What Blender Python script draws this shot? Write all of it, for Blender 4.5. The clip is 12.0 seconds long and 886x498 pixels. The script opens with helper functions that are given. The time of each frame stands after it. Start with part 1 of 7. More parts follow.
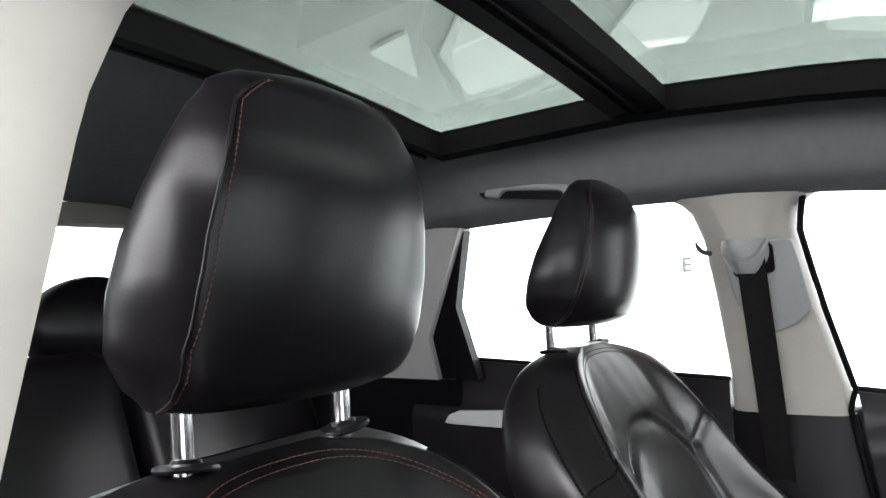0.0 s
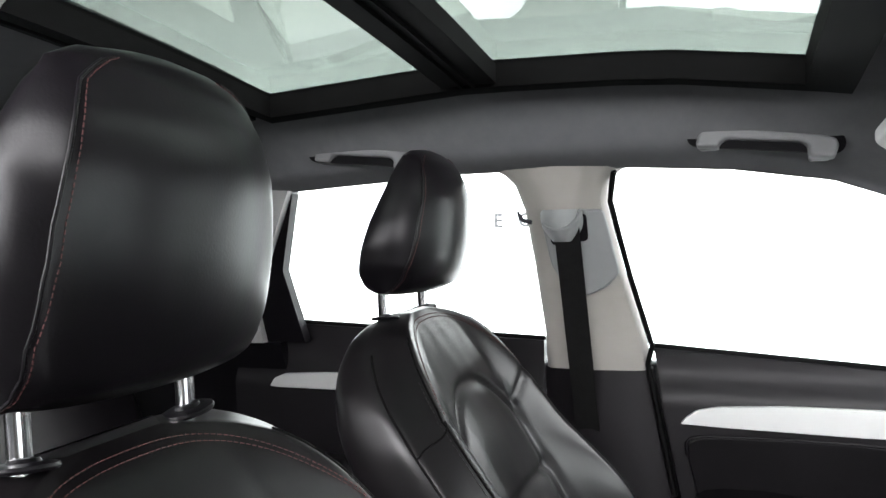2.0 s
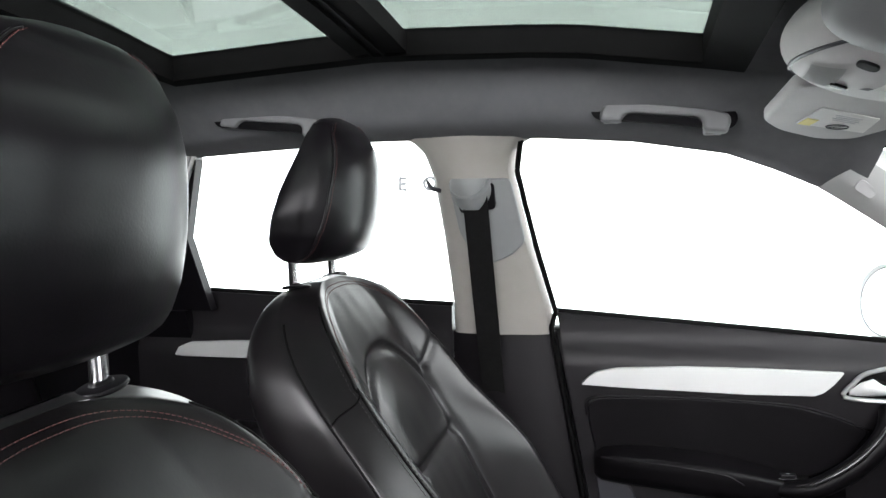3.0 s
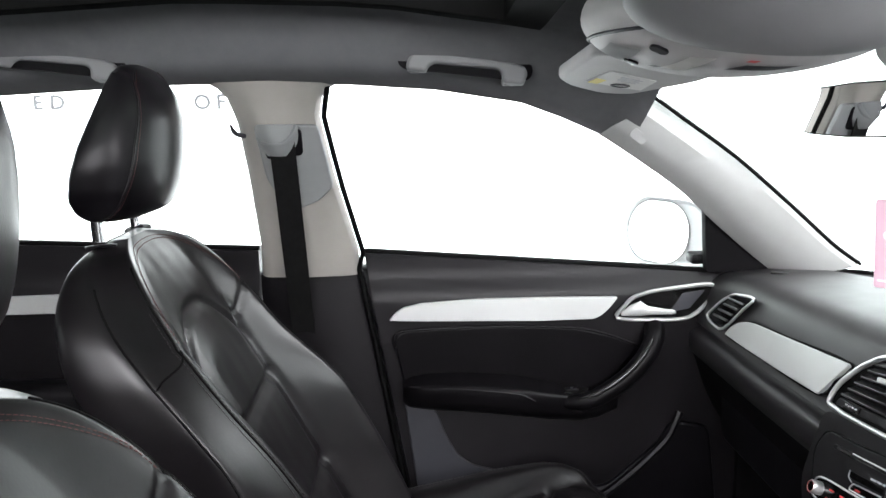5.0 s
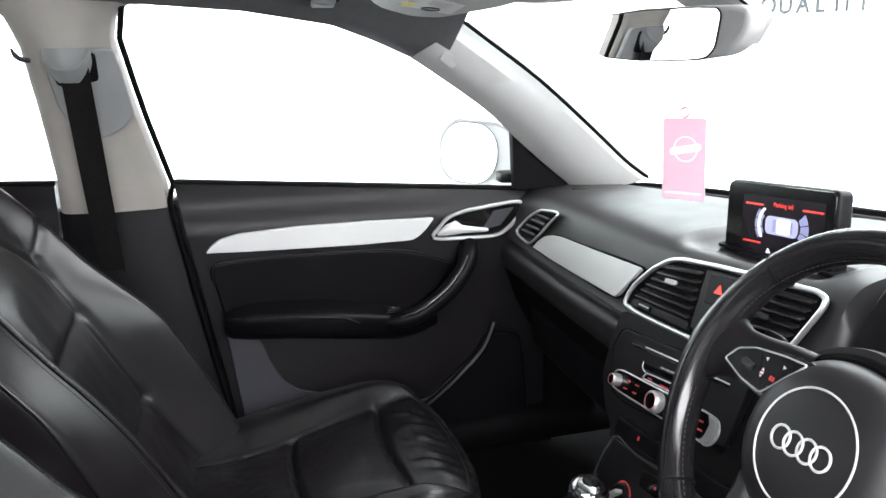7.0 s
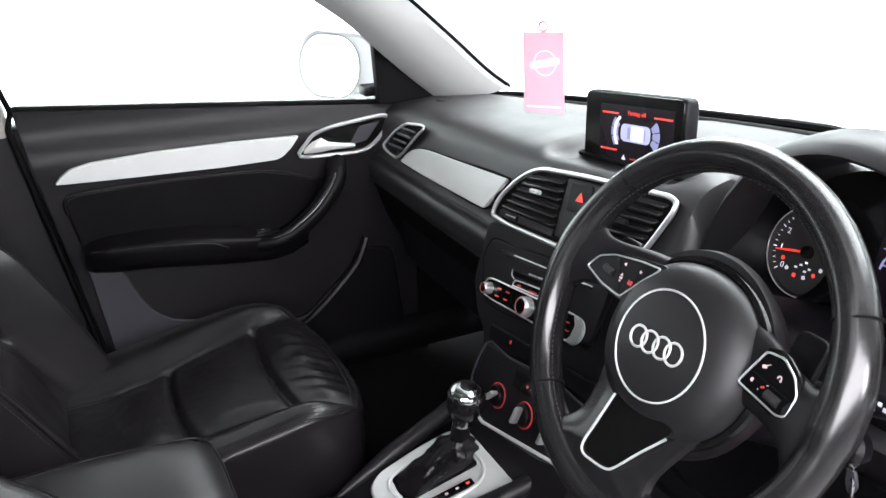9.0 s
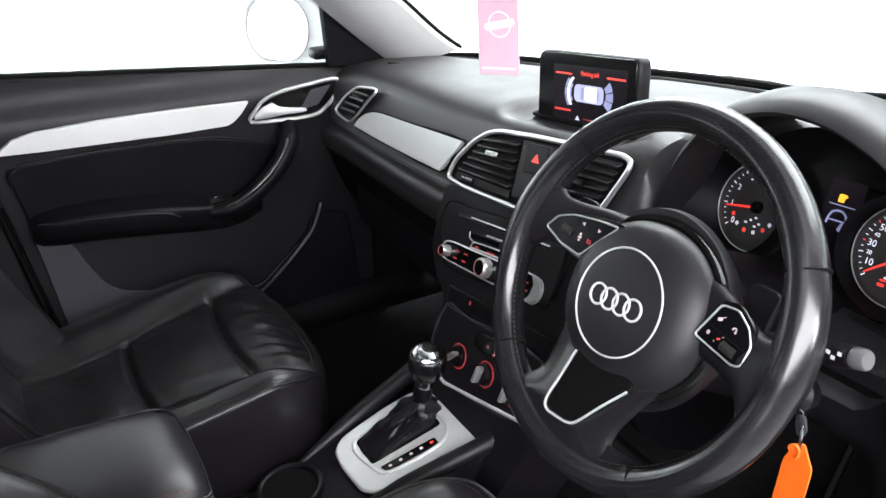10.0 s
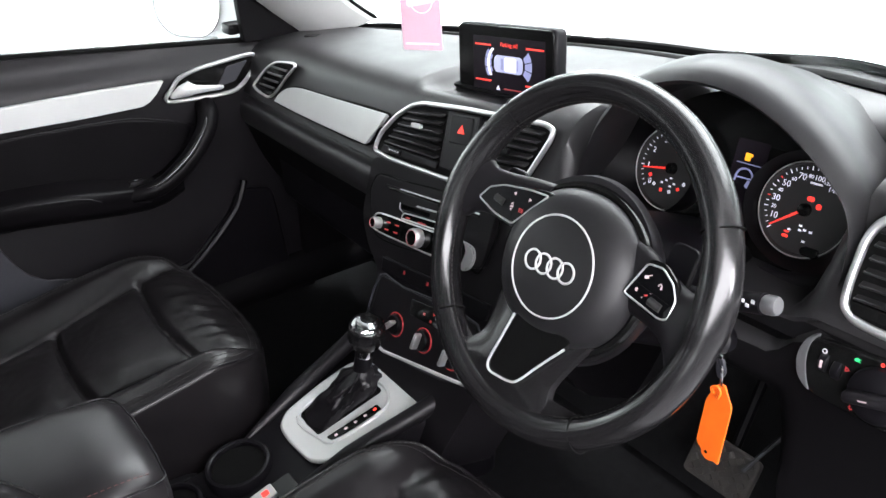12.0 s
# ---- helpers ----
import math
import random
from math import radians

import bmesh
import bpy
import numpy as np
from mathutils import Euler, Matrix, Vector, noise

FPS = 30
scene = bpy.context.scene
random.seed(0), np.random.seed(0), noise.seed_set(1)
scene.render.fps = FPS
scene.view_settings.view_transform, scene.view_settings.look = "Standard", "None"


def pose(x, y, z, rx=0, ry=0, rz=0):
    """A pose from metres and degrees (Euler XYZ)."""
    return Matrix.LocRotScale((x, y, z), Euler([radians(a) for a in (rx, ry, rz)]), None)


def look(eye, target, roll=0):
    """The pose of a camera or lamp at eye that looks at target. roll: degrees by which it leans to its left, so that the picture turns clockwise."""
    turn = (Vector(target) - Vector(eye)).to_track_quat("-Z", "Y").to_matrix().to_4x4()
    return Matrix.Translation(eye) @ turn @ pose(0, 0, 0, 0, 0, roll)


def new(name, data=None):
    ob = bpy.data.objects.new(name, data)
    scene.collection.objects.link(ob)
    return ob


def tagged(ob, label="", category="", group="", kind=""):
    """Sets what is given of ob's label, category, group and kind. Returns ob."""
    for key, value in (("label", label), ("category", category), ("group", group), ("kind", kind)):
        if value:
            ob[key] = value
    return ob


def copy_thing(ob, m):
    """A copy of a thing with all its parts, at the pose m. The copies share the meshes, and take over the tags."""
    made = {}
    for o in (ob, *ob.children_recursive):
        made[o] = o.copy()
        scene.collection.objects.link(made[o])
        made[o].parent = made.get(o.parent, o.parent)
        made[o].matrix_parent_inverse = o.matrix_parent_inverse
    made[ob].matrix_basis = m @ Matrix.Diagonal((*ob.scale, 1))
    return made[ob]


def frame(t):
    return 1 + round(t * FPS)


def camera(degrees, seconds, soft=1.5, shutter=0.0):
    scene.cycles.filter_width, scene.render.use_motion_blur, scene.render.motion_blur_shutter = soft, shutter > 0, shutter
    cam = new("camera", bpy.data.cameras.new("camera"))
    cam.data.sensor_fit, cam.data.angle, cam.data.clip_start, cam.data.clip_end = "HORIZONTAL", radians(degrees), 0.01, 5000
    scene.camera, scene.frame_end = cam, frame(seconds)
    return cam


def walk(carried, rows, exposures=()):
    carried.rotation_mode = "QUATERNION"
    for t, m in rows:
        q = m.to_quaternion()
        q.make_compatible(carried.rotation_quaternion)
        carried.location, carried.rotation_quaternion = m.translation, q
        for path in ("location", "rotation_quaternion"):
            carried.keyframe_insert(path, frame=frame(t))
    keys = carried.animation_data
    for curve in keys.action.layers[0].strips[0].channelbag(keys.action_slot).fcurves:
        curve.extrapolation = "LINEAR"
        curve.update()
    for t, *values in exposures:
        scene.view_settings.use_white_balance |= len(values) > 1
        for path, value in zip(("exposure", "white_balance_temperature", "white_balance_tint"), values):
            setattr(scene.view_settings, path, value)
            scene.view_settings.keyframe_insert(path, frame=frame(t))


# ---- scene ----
cam = camera(57.6, 12.0)
PATH = [
    (0, (0.418, -0.767, 1.27), (-0.665, 0.913, 1.348), -2.1),
    (0.5, (0.415, -0.776, 1.274), (-0.586, 0.955, 1.332), -1.9),
    (1, (0.413, -0.779, 1.279), (-0.489, 1.005, 1.306), -1.7),
    (1.5, (0.406, -0.783, 1.284), (-0.383, 1.054, 1.274), -1.7),
    (2, (0.402, -0.789, 1.294), (-0.278, 1.091, 1.239), -1.5),
    (2.5, (0.396, -0.795, 1.299), (-0.169, 1.121, 1.199), -1.3),
    (3, (0.395, -0.804, 1.304), (-0.056, 1.139, 1.151), -1.1),
    (5, (0.343, -0.834, 1.358), (0.435, 1.13, 0.991), -0.7),
    (5.5, (0.341, -0.84, 1.365), (0.555, 1.107, 0.963), -0.6),
    (6, (0.337, -0.844, 1.366), (0.67, 1.077, 0.922), -0.5),
    (6.5, (0.331, -0.845, 1.362), (0.77, 1.043, 0.87), -0.4),
    (7, (0.327, -0.845, 1.362), (0.868, 1.0, 0.809), -0.2),
    (7.5, (0.327, -0.844, 1.365), (0.958, 0.953, 0.756), -0.2),
    (9.5, (0.321, -0.845, 1.382), (1.18, 0.766, 0.565), -0.2),
    (10, (0.313, -0.844, 1.383), (1.215, 0.722, 0.526), -0.2),
    (10.5, (0.308, -0.845, 1.395), (1.246, 0.677, 0.499), -0.4),
    (11, (0.294, -0.847, 1.399), (1.288, 0.634, 0.494), -0.1),
    (11.5, (0.285, -0.85, 1.404), (1.315, 0.598, 0.486), -0.2),
    (12, (0.281, -0.852, 1.407), (1.332, 0.566, 0.468), -0.5),
]
walk(cam, [(t, look(eye, target, roll)) for t, eye, target, roll in PATH], [(0, 0.0, 6450, 11), (3, 0.0, 6420, 11.5), (6, 0.0, 6380, 12), (12, 0.0, 6350, 13)])

# ---- light ----
world = bpy.data.worlds.new("studio")
scene.world = world
world.use_nodes = True
bg = world.node_tree.nodes["Background"]
bg.inputs[0].default_value = (0.98, 1.0, 1.0, 1)
bg.inputs[1].default_value = 0.1


# ---- materials ----
def mat(name, colour, rough=0.5, metal=0.0, noise_scale=0.0, vary=0.0, bump=0.0, bump_scale=200.0, rough_vary=0.0, spec=0.5, emit=0.0, coat=0.0, bump_kind="noise", alpha=1.0, wear=None, wear_amount=0.0):
    m = bpy.data.materials.new(name)
    m.use_nodes = True
    nt = m.node_tree
    b = nt.nodes["Principled BSDF"]
    b.inputs["Base Color"].default_value = (*colour, 1)
    b.inputs["Roughness"].default_value = rough
    b.inputs["Metallic"].default_value = metal
    b.inputs["Specular IOR Level"].default_value = spec
    b.inputs["Coat Weight"].default_value = coat
    if emit:
        b.inputs["Emission Color"].default_value = (*colour, 1)
        b.inputs["Emission Strength"].default_value = emit
    if noise_scale or bump:
        tc = nt.nodes.new("ShaderNodeTexCoord")
    if noise_scale:
        n = nt.nodes.new("ShaderNodeTexNoise")
        n.inputs["Scale"].default_value = noise_scale
        n.inputs["Detail"].default_value = 6
        n.inputs["Roughness"].default_value = 0.65
        nt.links.new(tc.outputs["Object"], n.inputs["Vector"])
        r = nt.nodes.new("ShaderNodeValToRGB")
        r.color_ramp.elements[0].position = 0.3
        r.color_ramp.elements[1].position = 0.72
        r.color_ramp.elements[0].color = (*[c * (1 - vary) for c in colour], 1)
        top = wear if wear else [min(1, c * (1 + vary)) for c in colour]
        r.color_ramp.elements[1].color = (*top, 1)
        nt.links.new(n.outputs["Fac"], r.inputs["Fac"])
        nt.links.new(r.outputs["Color"], b.inputs["Base Color"])
        if rough_vary:
            mr = nt.nodes.new("ShaderNodeMapRange")
            mr.inputs["From Min"].default_value, mr.inputs["From Max"].default_value = 0.3, 0.7
            mr.inputs["To Min"].default_value, mr.inputs["To Max"].default_value = rough - rough_vary, rough + rough_vary
            nt.links.new(n.outputs["Fac"], mr.inputs["Value"])
            nt.links.new(mr.outputs["Result"], b.inputs["Roughness"])
    if bump:
        bp = nt.nodes.new("ShaderNodeBump")
        bp.inputs["Strength"].default_value = bump
        bp.inputs["Distance"].default_value = 0.0005
        if bump_kind == "leather":
            v = nt.nodes.new("ShaderNodeTexNoise")
            v.inputs["Scale"].default_value = bump_scale
            v.inputs["Detail"].default_value = 1
            w = nt.nodes.new("ShaderNodeTexNoise")
            w.inputs["Scale"].default_value = bump_scale * 0.16
            w.inputs["Detail"].default_value = 5
            ad = nt.nodes.new("ShaderNodeMath")
            ad.operation = "MULTIPLY_ADD"
            ad.inputs[1].default_value = 0.25
            nt.links.new(tc.outputs["Object"], v.inputs["Vector"])
            nt.links.new(tc.outputs["Object"], w.inputs["Vector"])
            nt.links.new(w.outputs["Fac"], ad.inputs[0])
            nt.links.new(v.outputs["Fac"], ad.inputs[2])
            nt.links.new(ad.outputs[0], bp.inputs["Height"])
        else:
            v = nt.nodes.new("ShaderNodeTexNoise")
            v.inputs["Scale"].default_value = bump_scale
            v.inputs["Detail"].default_value = 3
            nt.links.new(tc.outputs["Object"], v.inputs["Vector"])
            nt.links.new(v.outputs["Fac"], bp.inputs["Height"])
        nt.links.new(bp.outputs["Normal"], b.inputs["Normal"])
    return m


def glass_mat(name, tint, gloss=0.08):
    m = bpy.data.materials.new(name)
    m.use_nodes = True
    nt = m.node_tree
    nt.nodes.clear()
    out = nt.nodes.new("ShaderNodeOutputMaterial")
    t = nt.nodes.new("ShaderNodeBsdfTransparent")
    t.inputs[0].default_value = (*tint, 1)
    g = nt.nodes.new("ShaderNodeBsdfGlossy")
    g.inputs["Roughness"].default_value = 0.02
    f = nt.nodes.new("ShaderNodeMath")
    f.operation = "MULTIPLY_ADD"
    f.inputs[1].default_value, f.inputs[2].default_value = 0.35, gloss * 0.4
    lw = nt.nodes.new("ShaderNodeLayerWeight")
    lw.inputs[0].default_value = 0.18
    nt.links.new(lw.outputs["Facing"], f.inputs[0])
    mx = nt.nodes.new("ShaderNodeMixShader")
    nt.links.new(f.outputs[0], mx.inputs[0])
    nt.links.new(t.outputs[0], mx.inputs[1])
    nt.links.new(g.outputs[0], mx.inputs[2])
    nt.links.new(mx.outputs[0], out.inputs[0])
    return m


LEATHER = mat("black_leather", (0.0042, 0.0036, 0.0046), 0.34, spec=0.20, noise_scale=9, vary=0.3, bump=0.14, bump_scale=330, rough_vary=0.02, bump_kind="leather")
HEAD_LEATHER = mat("grained_headrest_leather", (0.0040, 0.0035, 0.0043), 0.30, spec=0.16, noise_scale=9, vary=0.3, bump=0.16, bump_scale=460, rough_vary=0.02, bump_kind="leather")
LEATHER_WORN = mat("worn_black_leather", (0.0050, 0.0044, 0.0052), 0.30, spec=0.27, noise_scale=13, vary=0.35, bump=0.10, bump_scale=300, rough_vary=0.02, bump_kind="leather", wear=(0.0075, 0.0066, 0.0072))
FOOTWELL_BLACK = mat("footwell_black_plastic", (0.0030, 0.0027, 0.0032), 0.6, spec=0.06, noise_scale=10, vary=0.2, bump=0.1, bump_scale=1000, rough_vary=0.05)
ARM_LEATHER = mat("smooth_armrest_leather", (0.0085, 0.0078, 0.0085), 0.30, spec=0.24, noise_scale=7, vary=0.25, bump=0.10, bump_scale=320, rough_vary=0.03, bump_kind="leather")
LEATHER_RIM = mat("polished_leather", (0.0085, 0.0080, 0.0086), 0.19, spec=0.5, noise_scale=5, vary=0.2, rough_vary=0.05, bump=0.08, bump_scale=300)
SLAT_BLACK = mat("satin_black_slat", (0.016, 0.0155, 0.016), 0.36, spec=0.5, noise_scale=20, vary=0.15)
DOOR_VINYL = mat("black_door_vinyl", (0.0034, 0.0030, 0.0036), 0.40, spec=0.10, noise_scale=9, vary=0.3, bump=0.12, bump_scale=330, rough_vary=0.02, bump_kind="leather")
SOFT_BLACK = mat("soft_black_plastic", (0.0058, 0.0051, 0.0062), 0.44, spec=0.23, noise_scale=14, vary=0.2, bump=0.16, bump_scale=900, rough_vary=0.05)
HOOD_SKIN = mat("grained_hood_skin", (0.011, 0.0105, 0.0115), 0.42, spec=0.28, noise_scale=14, vary=0.15, bump=0.16, bump_scale=900, rough_vary=0.04)
POD_BLACK = mat("pod_black", (0.003, 0.003, 0.0035), 0.2, spec=0.05, noise_scale=9, vary=0.1)
DASH_SKIN = mat("soft_black_dash_skin", (0.015, 0.0142, 0.0152), 0.44, spec=0.48, noise_scale=14, vary=0.15, bump=0.16, bump_scale=900, rough_vary=0.04)
DARK_PLASTIC = mat("dark_plastic", (0.0036, 0.0032, 0.0042), 0.42, spec=0.15, noise_scale=10, vary=0.2, bump=0.1, bump_scale=1000, rough_vary=0.05)
GREY_PLASTIC = mat("slate_grey_plastic", (0.024, 0.0245, 0.030), 0.5, noise_scale=10, vary=0.15, bump=0.12, bump_scale=900)
GLOSS_BLACK = mat("gloss_black", (0.004, 0.004, 0.004), 0.14, spec=0.25, noise_scale=6, vary=0.2)
HEADLINER = mat("grey_headliner_cloth", (0.112, 0.113, 0.118), 0.95, noise_scale=30, vary=0.08, bump=0.25, bump_scale=1500, spec=0.15)
PILLAR = mat("greige_pillar_trim", (0.28, 0.264, 0.245), 0.65, noise_scale=12, vary=0.06, bump=0.08, bump_scale=1200, spec=0.3)
PILLAR_PALE = mat("pale_grey_pillar_trim", (0.31, 0.312, 0.305), 0.6, noise_scale=12, vary=0.05, bump=0.08, bump_scale=1200, spec=0.3)
HANDLE_GREY = mat("warm_grey_plastic", (0.30, 0.29, 0.288), 0.55, noise_scale=12, vary=0.05, bump=0.08, bump_scale=1200, spec=0.3)
CONSOLE_GREY = mat("pale_console_plastic", (0.43, 0.42, 0.415), 0.55, noise_scale=12, vary=0.05, bump=0.08, bump_scale=1200, spec=0.3)
GRIP_GREY = mat("grey_grip_plastic", (0.19, 0.19, 0.195), 0.5, noise_scale=12, vary=0.05, bump=0.08, bump_scale=1200, spec=0.3)
BELT_GREY = mat("blue_grey_plastic", (0.20, 0.206, 0.208), 0.5, noise_scale=12, vary=0.05, bump=0.08, bump_scale=1200, spec=0.3)
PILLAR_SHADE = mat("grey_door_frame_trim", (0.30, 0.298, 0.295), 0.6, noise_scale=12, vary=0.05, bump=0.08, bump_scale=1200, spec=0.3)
BELT_CLOTH = mat("black_belt_webbing", (0.006, 0.006, 0.006), 0.8, noise_scale=60, vary=0.3, bump=0.5, bump_scale=1800, spec=0.1)
SILVER = mat("brushed_silver", (0.53, 0.54, 0.53), 0.42, 0.35, noise_scale=5, vary=0.05, bump=0.05, bump_scale=700)
SATIN_GREY = mat("satin_grey_metal", (0.16, 0.16, 0.165), 0.35, 0.6, noise_scale=7, vary=0.06)
SIGN_RED = mat("sign_red", (0.55, 0.03, 0.03), 0.5, noise_scale=4, vary=0.05)
CHROME = mat("satin_chrome", (0.66, 0.665, 0.66), 0.32, 0.85, noise_scale=7, vary=0.06)
STEEL = mat("polished_steel", (0.62, 0.62, 0.63), 0.14, 1.0, noise_scale=8, vary=0.08)
WHITE_PAINT = mat("white_car_paint", (0.78, 0.79, 0.8), 0.25, noise_scale=3, vary=0.03, coat=0.6)
RUBBER = mat("black_rubber_seal", (0.0035, 0.0035, 0.0035), 0.7, spec=0.05, noise_scale=20, vary=0.25)
CARPET = mat("black_carpet", (0.0042, 0.0042, 0.0046), 0.97, noise_scale=60, vary=0.5, bump=0.9, bump_scale=700, spec=0.1)
GLASS = glass_mat("clear_car_glass", (0.97, 1.0, 0.99))
ROOF_GLASS = glass_mat("tinted_roof_glass", (0.47, 0.505, 0.48))
MIRROR = mat("mirror_silvering", (0.85, 0.86, 0.86), 0.01, 1.0)
STUDIO_FLOOR = mat("grey_studio_floor", (0.24, 0.24, 0.245), 0.7, noise_scale=0.6, vary=0.03)
# studio walls that glow by emission in place of lamps shining on them
BACKDROP = mat("glowing_studio_backdrop", (0.965, 1.0, 0.995), 0.9, emit=2.4)
BACKDROP_SIDE = mat("glowing_studio_side_wall", (0.965, 1.0, 0.995), 0.9, emit=2.4)
BACKDROP_FRONT = mat("glowing_front_backdrop", (0.97, 1.0, 1.0), 0.9, emit=3.2)
STUDIO_GREY = mat("studio_ceiling_grey", (0.52, 0.525, 0.52), 0.9, noise_scale=0.8, vary=0.08)
STUDIO_DARK = mat("unseen_dark_wall", (0.035, 0.035, 0.037), 0.9, noise_scale=0.7, vary=0.15)
KEY_PANEL = mat("added_light_panel", (1.0, 1.0, 1.0), 0.5, emit=2.0)
PANEL_LIGHT = mat("light_panel", (0.50, 0.50, 0.49), 0.5, emit=1.3)
SOFTBOX = mat("softbox_cloth", (1.0, 0.985, 1.0), 0.7, emit=3.0)
LETTER_GREY = mat("grey_lettering", (0.13, 0.13, 0.135), 0.7, noise_scale=5, vary=0.05)
def card_mat(name, colour):
    """Thin card that lets light through."""
    m = mat(name, colour, 0.55, noise_scale=25, vary=0.04)
    nt = m.node_tree
    out, b = nt.nodes["Material Output"], nt.nodes["Principled BSDF"]
    tr = nt.nodes.new("ShaderNodeBsdfTranslucent")
    tr.inputs[0].default_value = (*colour, 1)
    mx = nt.nodes.new("ShaderNodeMixShader")
    mx.inputs[0].default_value = 0.35
    nt.links.new(b.outputs[0], mx.inputs[1])
    nt.links.new(tr.outputs[0], mx.inputs[2])
    nt.links.new(mx.outputs[0], out.inputs[0])
    return m


PINK = card_mat("pink_card", (0.66, 0.475, 0.555))
PINK_PALE = mat("pale_pink_print", (0.88, 0.74, 0.80), 0.55, noise_scale=25, vary=0.04)
ORANGE = mat("orange_plastic", (0.74, 0.115, 0.008), 0.42, noise_scale=40, vary=0.08, bump=0.1, bump_scale=300)
RED_GLOW = mat("red_backlight", (1.0, 0.045, 0.03), 0.4, emit=0.85)
RED_DIM = mat("dim_red_backlight", (0.42, 0.035, 0.035), 0.4, emit=0.22)
WHITE_GLOW = mat("white_backlight", (0.74, 0.73, 0.84), 0.4, emit=0.75)
LILAC_GLOW = mat("lilac_screen_graphic", (0.20, 0.21, 0.36), 0.4, emit=0.8)
LILAC_PALE = mat("pale_lilac_screen_graphic", (0.34, 0.35, 0.50), 0.4, emit=0.8)
AMBER_GLOW = mat("amber_lamp", (1.0, 0.42, 0.02), 0.4, emit=0.9)
GREEN_GLOW = mat("green_lamp", (0.03, 0.55, 0.16), 0.4, emit=0.6)
SCREEN = mat("screen_black", (0.010, 0.007, 0.011), 0.25, spec=0.15, noise_scale=3, vary=0.1)
PRINT_GREY = mat("grey_print", (0.45, 0.45, 0.47), 0.6, noise_scale=30, vary=0.05)
PRINT_PINK = mat("pale_pink_backlit_print", (0.55, 0.42, 0.43), 0.5, noise_scale=30, vary=0.05, emit=0.25)
PRINT_WHITE = mat("white_print", (0.75, 0.75, 0.78), 0.5, noise_scale=30, vary=0.05)
STITCH_RED = mat("dark_red_thread", (0.075, 0.020, 0.018), 0.7, noise_scale=90, vary=0.25)
STITCH_GREY = mat("grey_brown_thread", (0.010, 0.0082, 0.0076), 0.7, noise_scale=90, vary=0.25)
YELLOW = mat("yellow_label", (0.75, 0.66, 0.22), 0.6, noise_scale=40, vary=0.05)
LABEL_WHITE = mat("white_label", (0.72, 0.71, 0.68), 0.6, noise_scale=40, vary=0.05)
BEZEL_GREY = mat("dark_grey_dial", (0.014, 0.0135, 0.0135), 0.5, noise_scale=9, vary=0.1)
PEDAL_RUBBER = mat("worn_pedal_rubber", (0.024, 0.021, 0.019), 0.75, noise_scale=40, vary=0.4, bump=0.3, bump_scale=300)


# ---- building kit ----
V = Vector


def part(name, bm, material, parent=None, label="", smooth=True, angle=38, kind=""):
    bmesh.ops.recalc_face_normals(bm, faces=bm.faces)
    cut = radians(angle)
    for f in bm.faces:
        f.smooth = smooth
    for e in bm.edges:
        if len(e.link_faces) == 2 and e.calc_face_angle(0) > cut:
            e.smooth = False
    for f in bm.faces:
        if len(f.verts) > 10:
            for e in f.edges:
                e.smooth = False
    me = bpy.data.meshes.new(name)
    bm.to_mesh(me)
    bm.free()
    me.materials.append(material)
    ob = new(name, me)
    if parent:
        ob.parent = parent
        ob.matrix_parent_inverse = Matrix.Translation(-parent.location)
    if label or kind:
        tagged(ob, label=label, kind=kind)
    return ob


def thing(name, label, category, group="", kind="", at=(0, 0, 0)):
    ob = new(name)
    ob.empty_display_size = 0.05
    ob.location = at
    return tagged(ob, label, category, group, kind)


def spline(pts, n=8, cyclic=False):
    """Points of a Catmull-Rom curve, n to a span."""
    pts = [V(p) for p in pts]
    k, out = len(pts), []
    for i in range(k if cyclic else k - 1):
        a, b, c, d = (pts[(i + j - 1) % k] if cyclic else pts[max(0, min(k - 1, i + j - 1))] for j in range(4))
        for s in range(n):
            t = s / n
            out.append(0.5 * (2 * b + (c - a) * t + (2 * a - 5 * b + 4 * c - d) * t * t + (3 * b - a - 3 * c + d) * t ** 3))
    if not cyclic:
        out.append(pts[-1])
    return out


def loft(loops, cap=True, cyclic=False):
    bm = bmesh.new()
    rows = [[bm.verts.new(p) for p in loop] for loop in loops]
    n = len(rows[0])
    pairs = list(zip(rows, rows[1:])) + ([(rows[-1], rows[0])] if cyclic else [])
    for a, b in pairs:
        for i in range(n):
            j = (i + 1) % n
            bm.faces.new((a[i], a[j], b[j], b[i]))
    if cap and not cyclic:
        bm.faces.new(rows[0])
        bm.faces.new(rows[-1])
    return bm


def sheet(fn, nu, nv, thick=0.0):
    """A sheet of nu by nv cells of fn(u, v), u and v from 0 to 1, thickened along its normals."""
    bm = bmesh.new()
    rows = [[bm.verts.new(fn(i / nu, j / nv)) for j in range(nv + 1)] for i in range(nu + 1)]
    for i in range(nu):
        for j in range(nv):
            bm.faces.new((rows[i][j], rows[i + 1][j], rows[i + 1][j + 1], rows[i][j + 1]))
    if thick:
        bmesh.ops.recalc_face_normals(bm, faces=bm.faces)
        bm.normal_update()
        bmesh.ops.solidify(bm, geom=bm.faces[:], thickness=thick)
    return bm


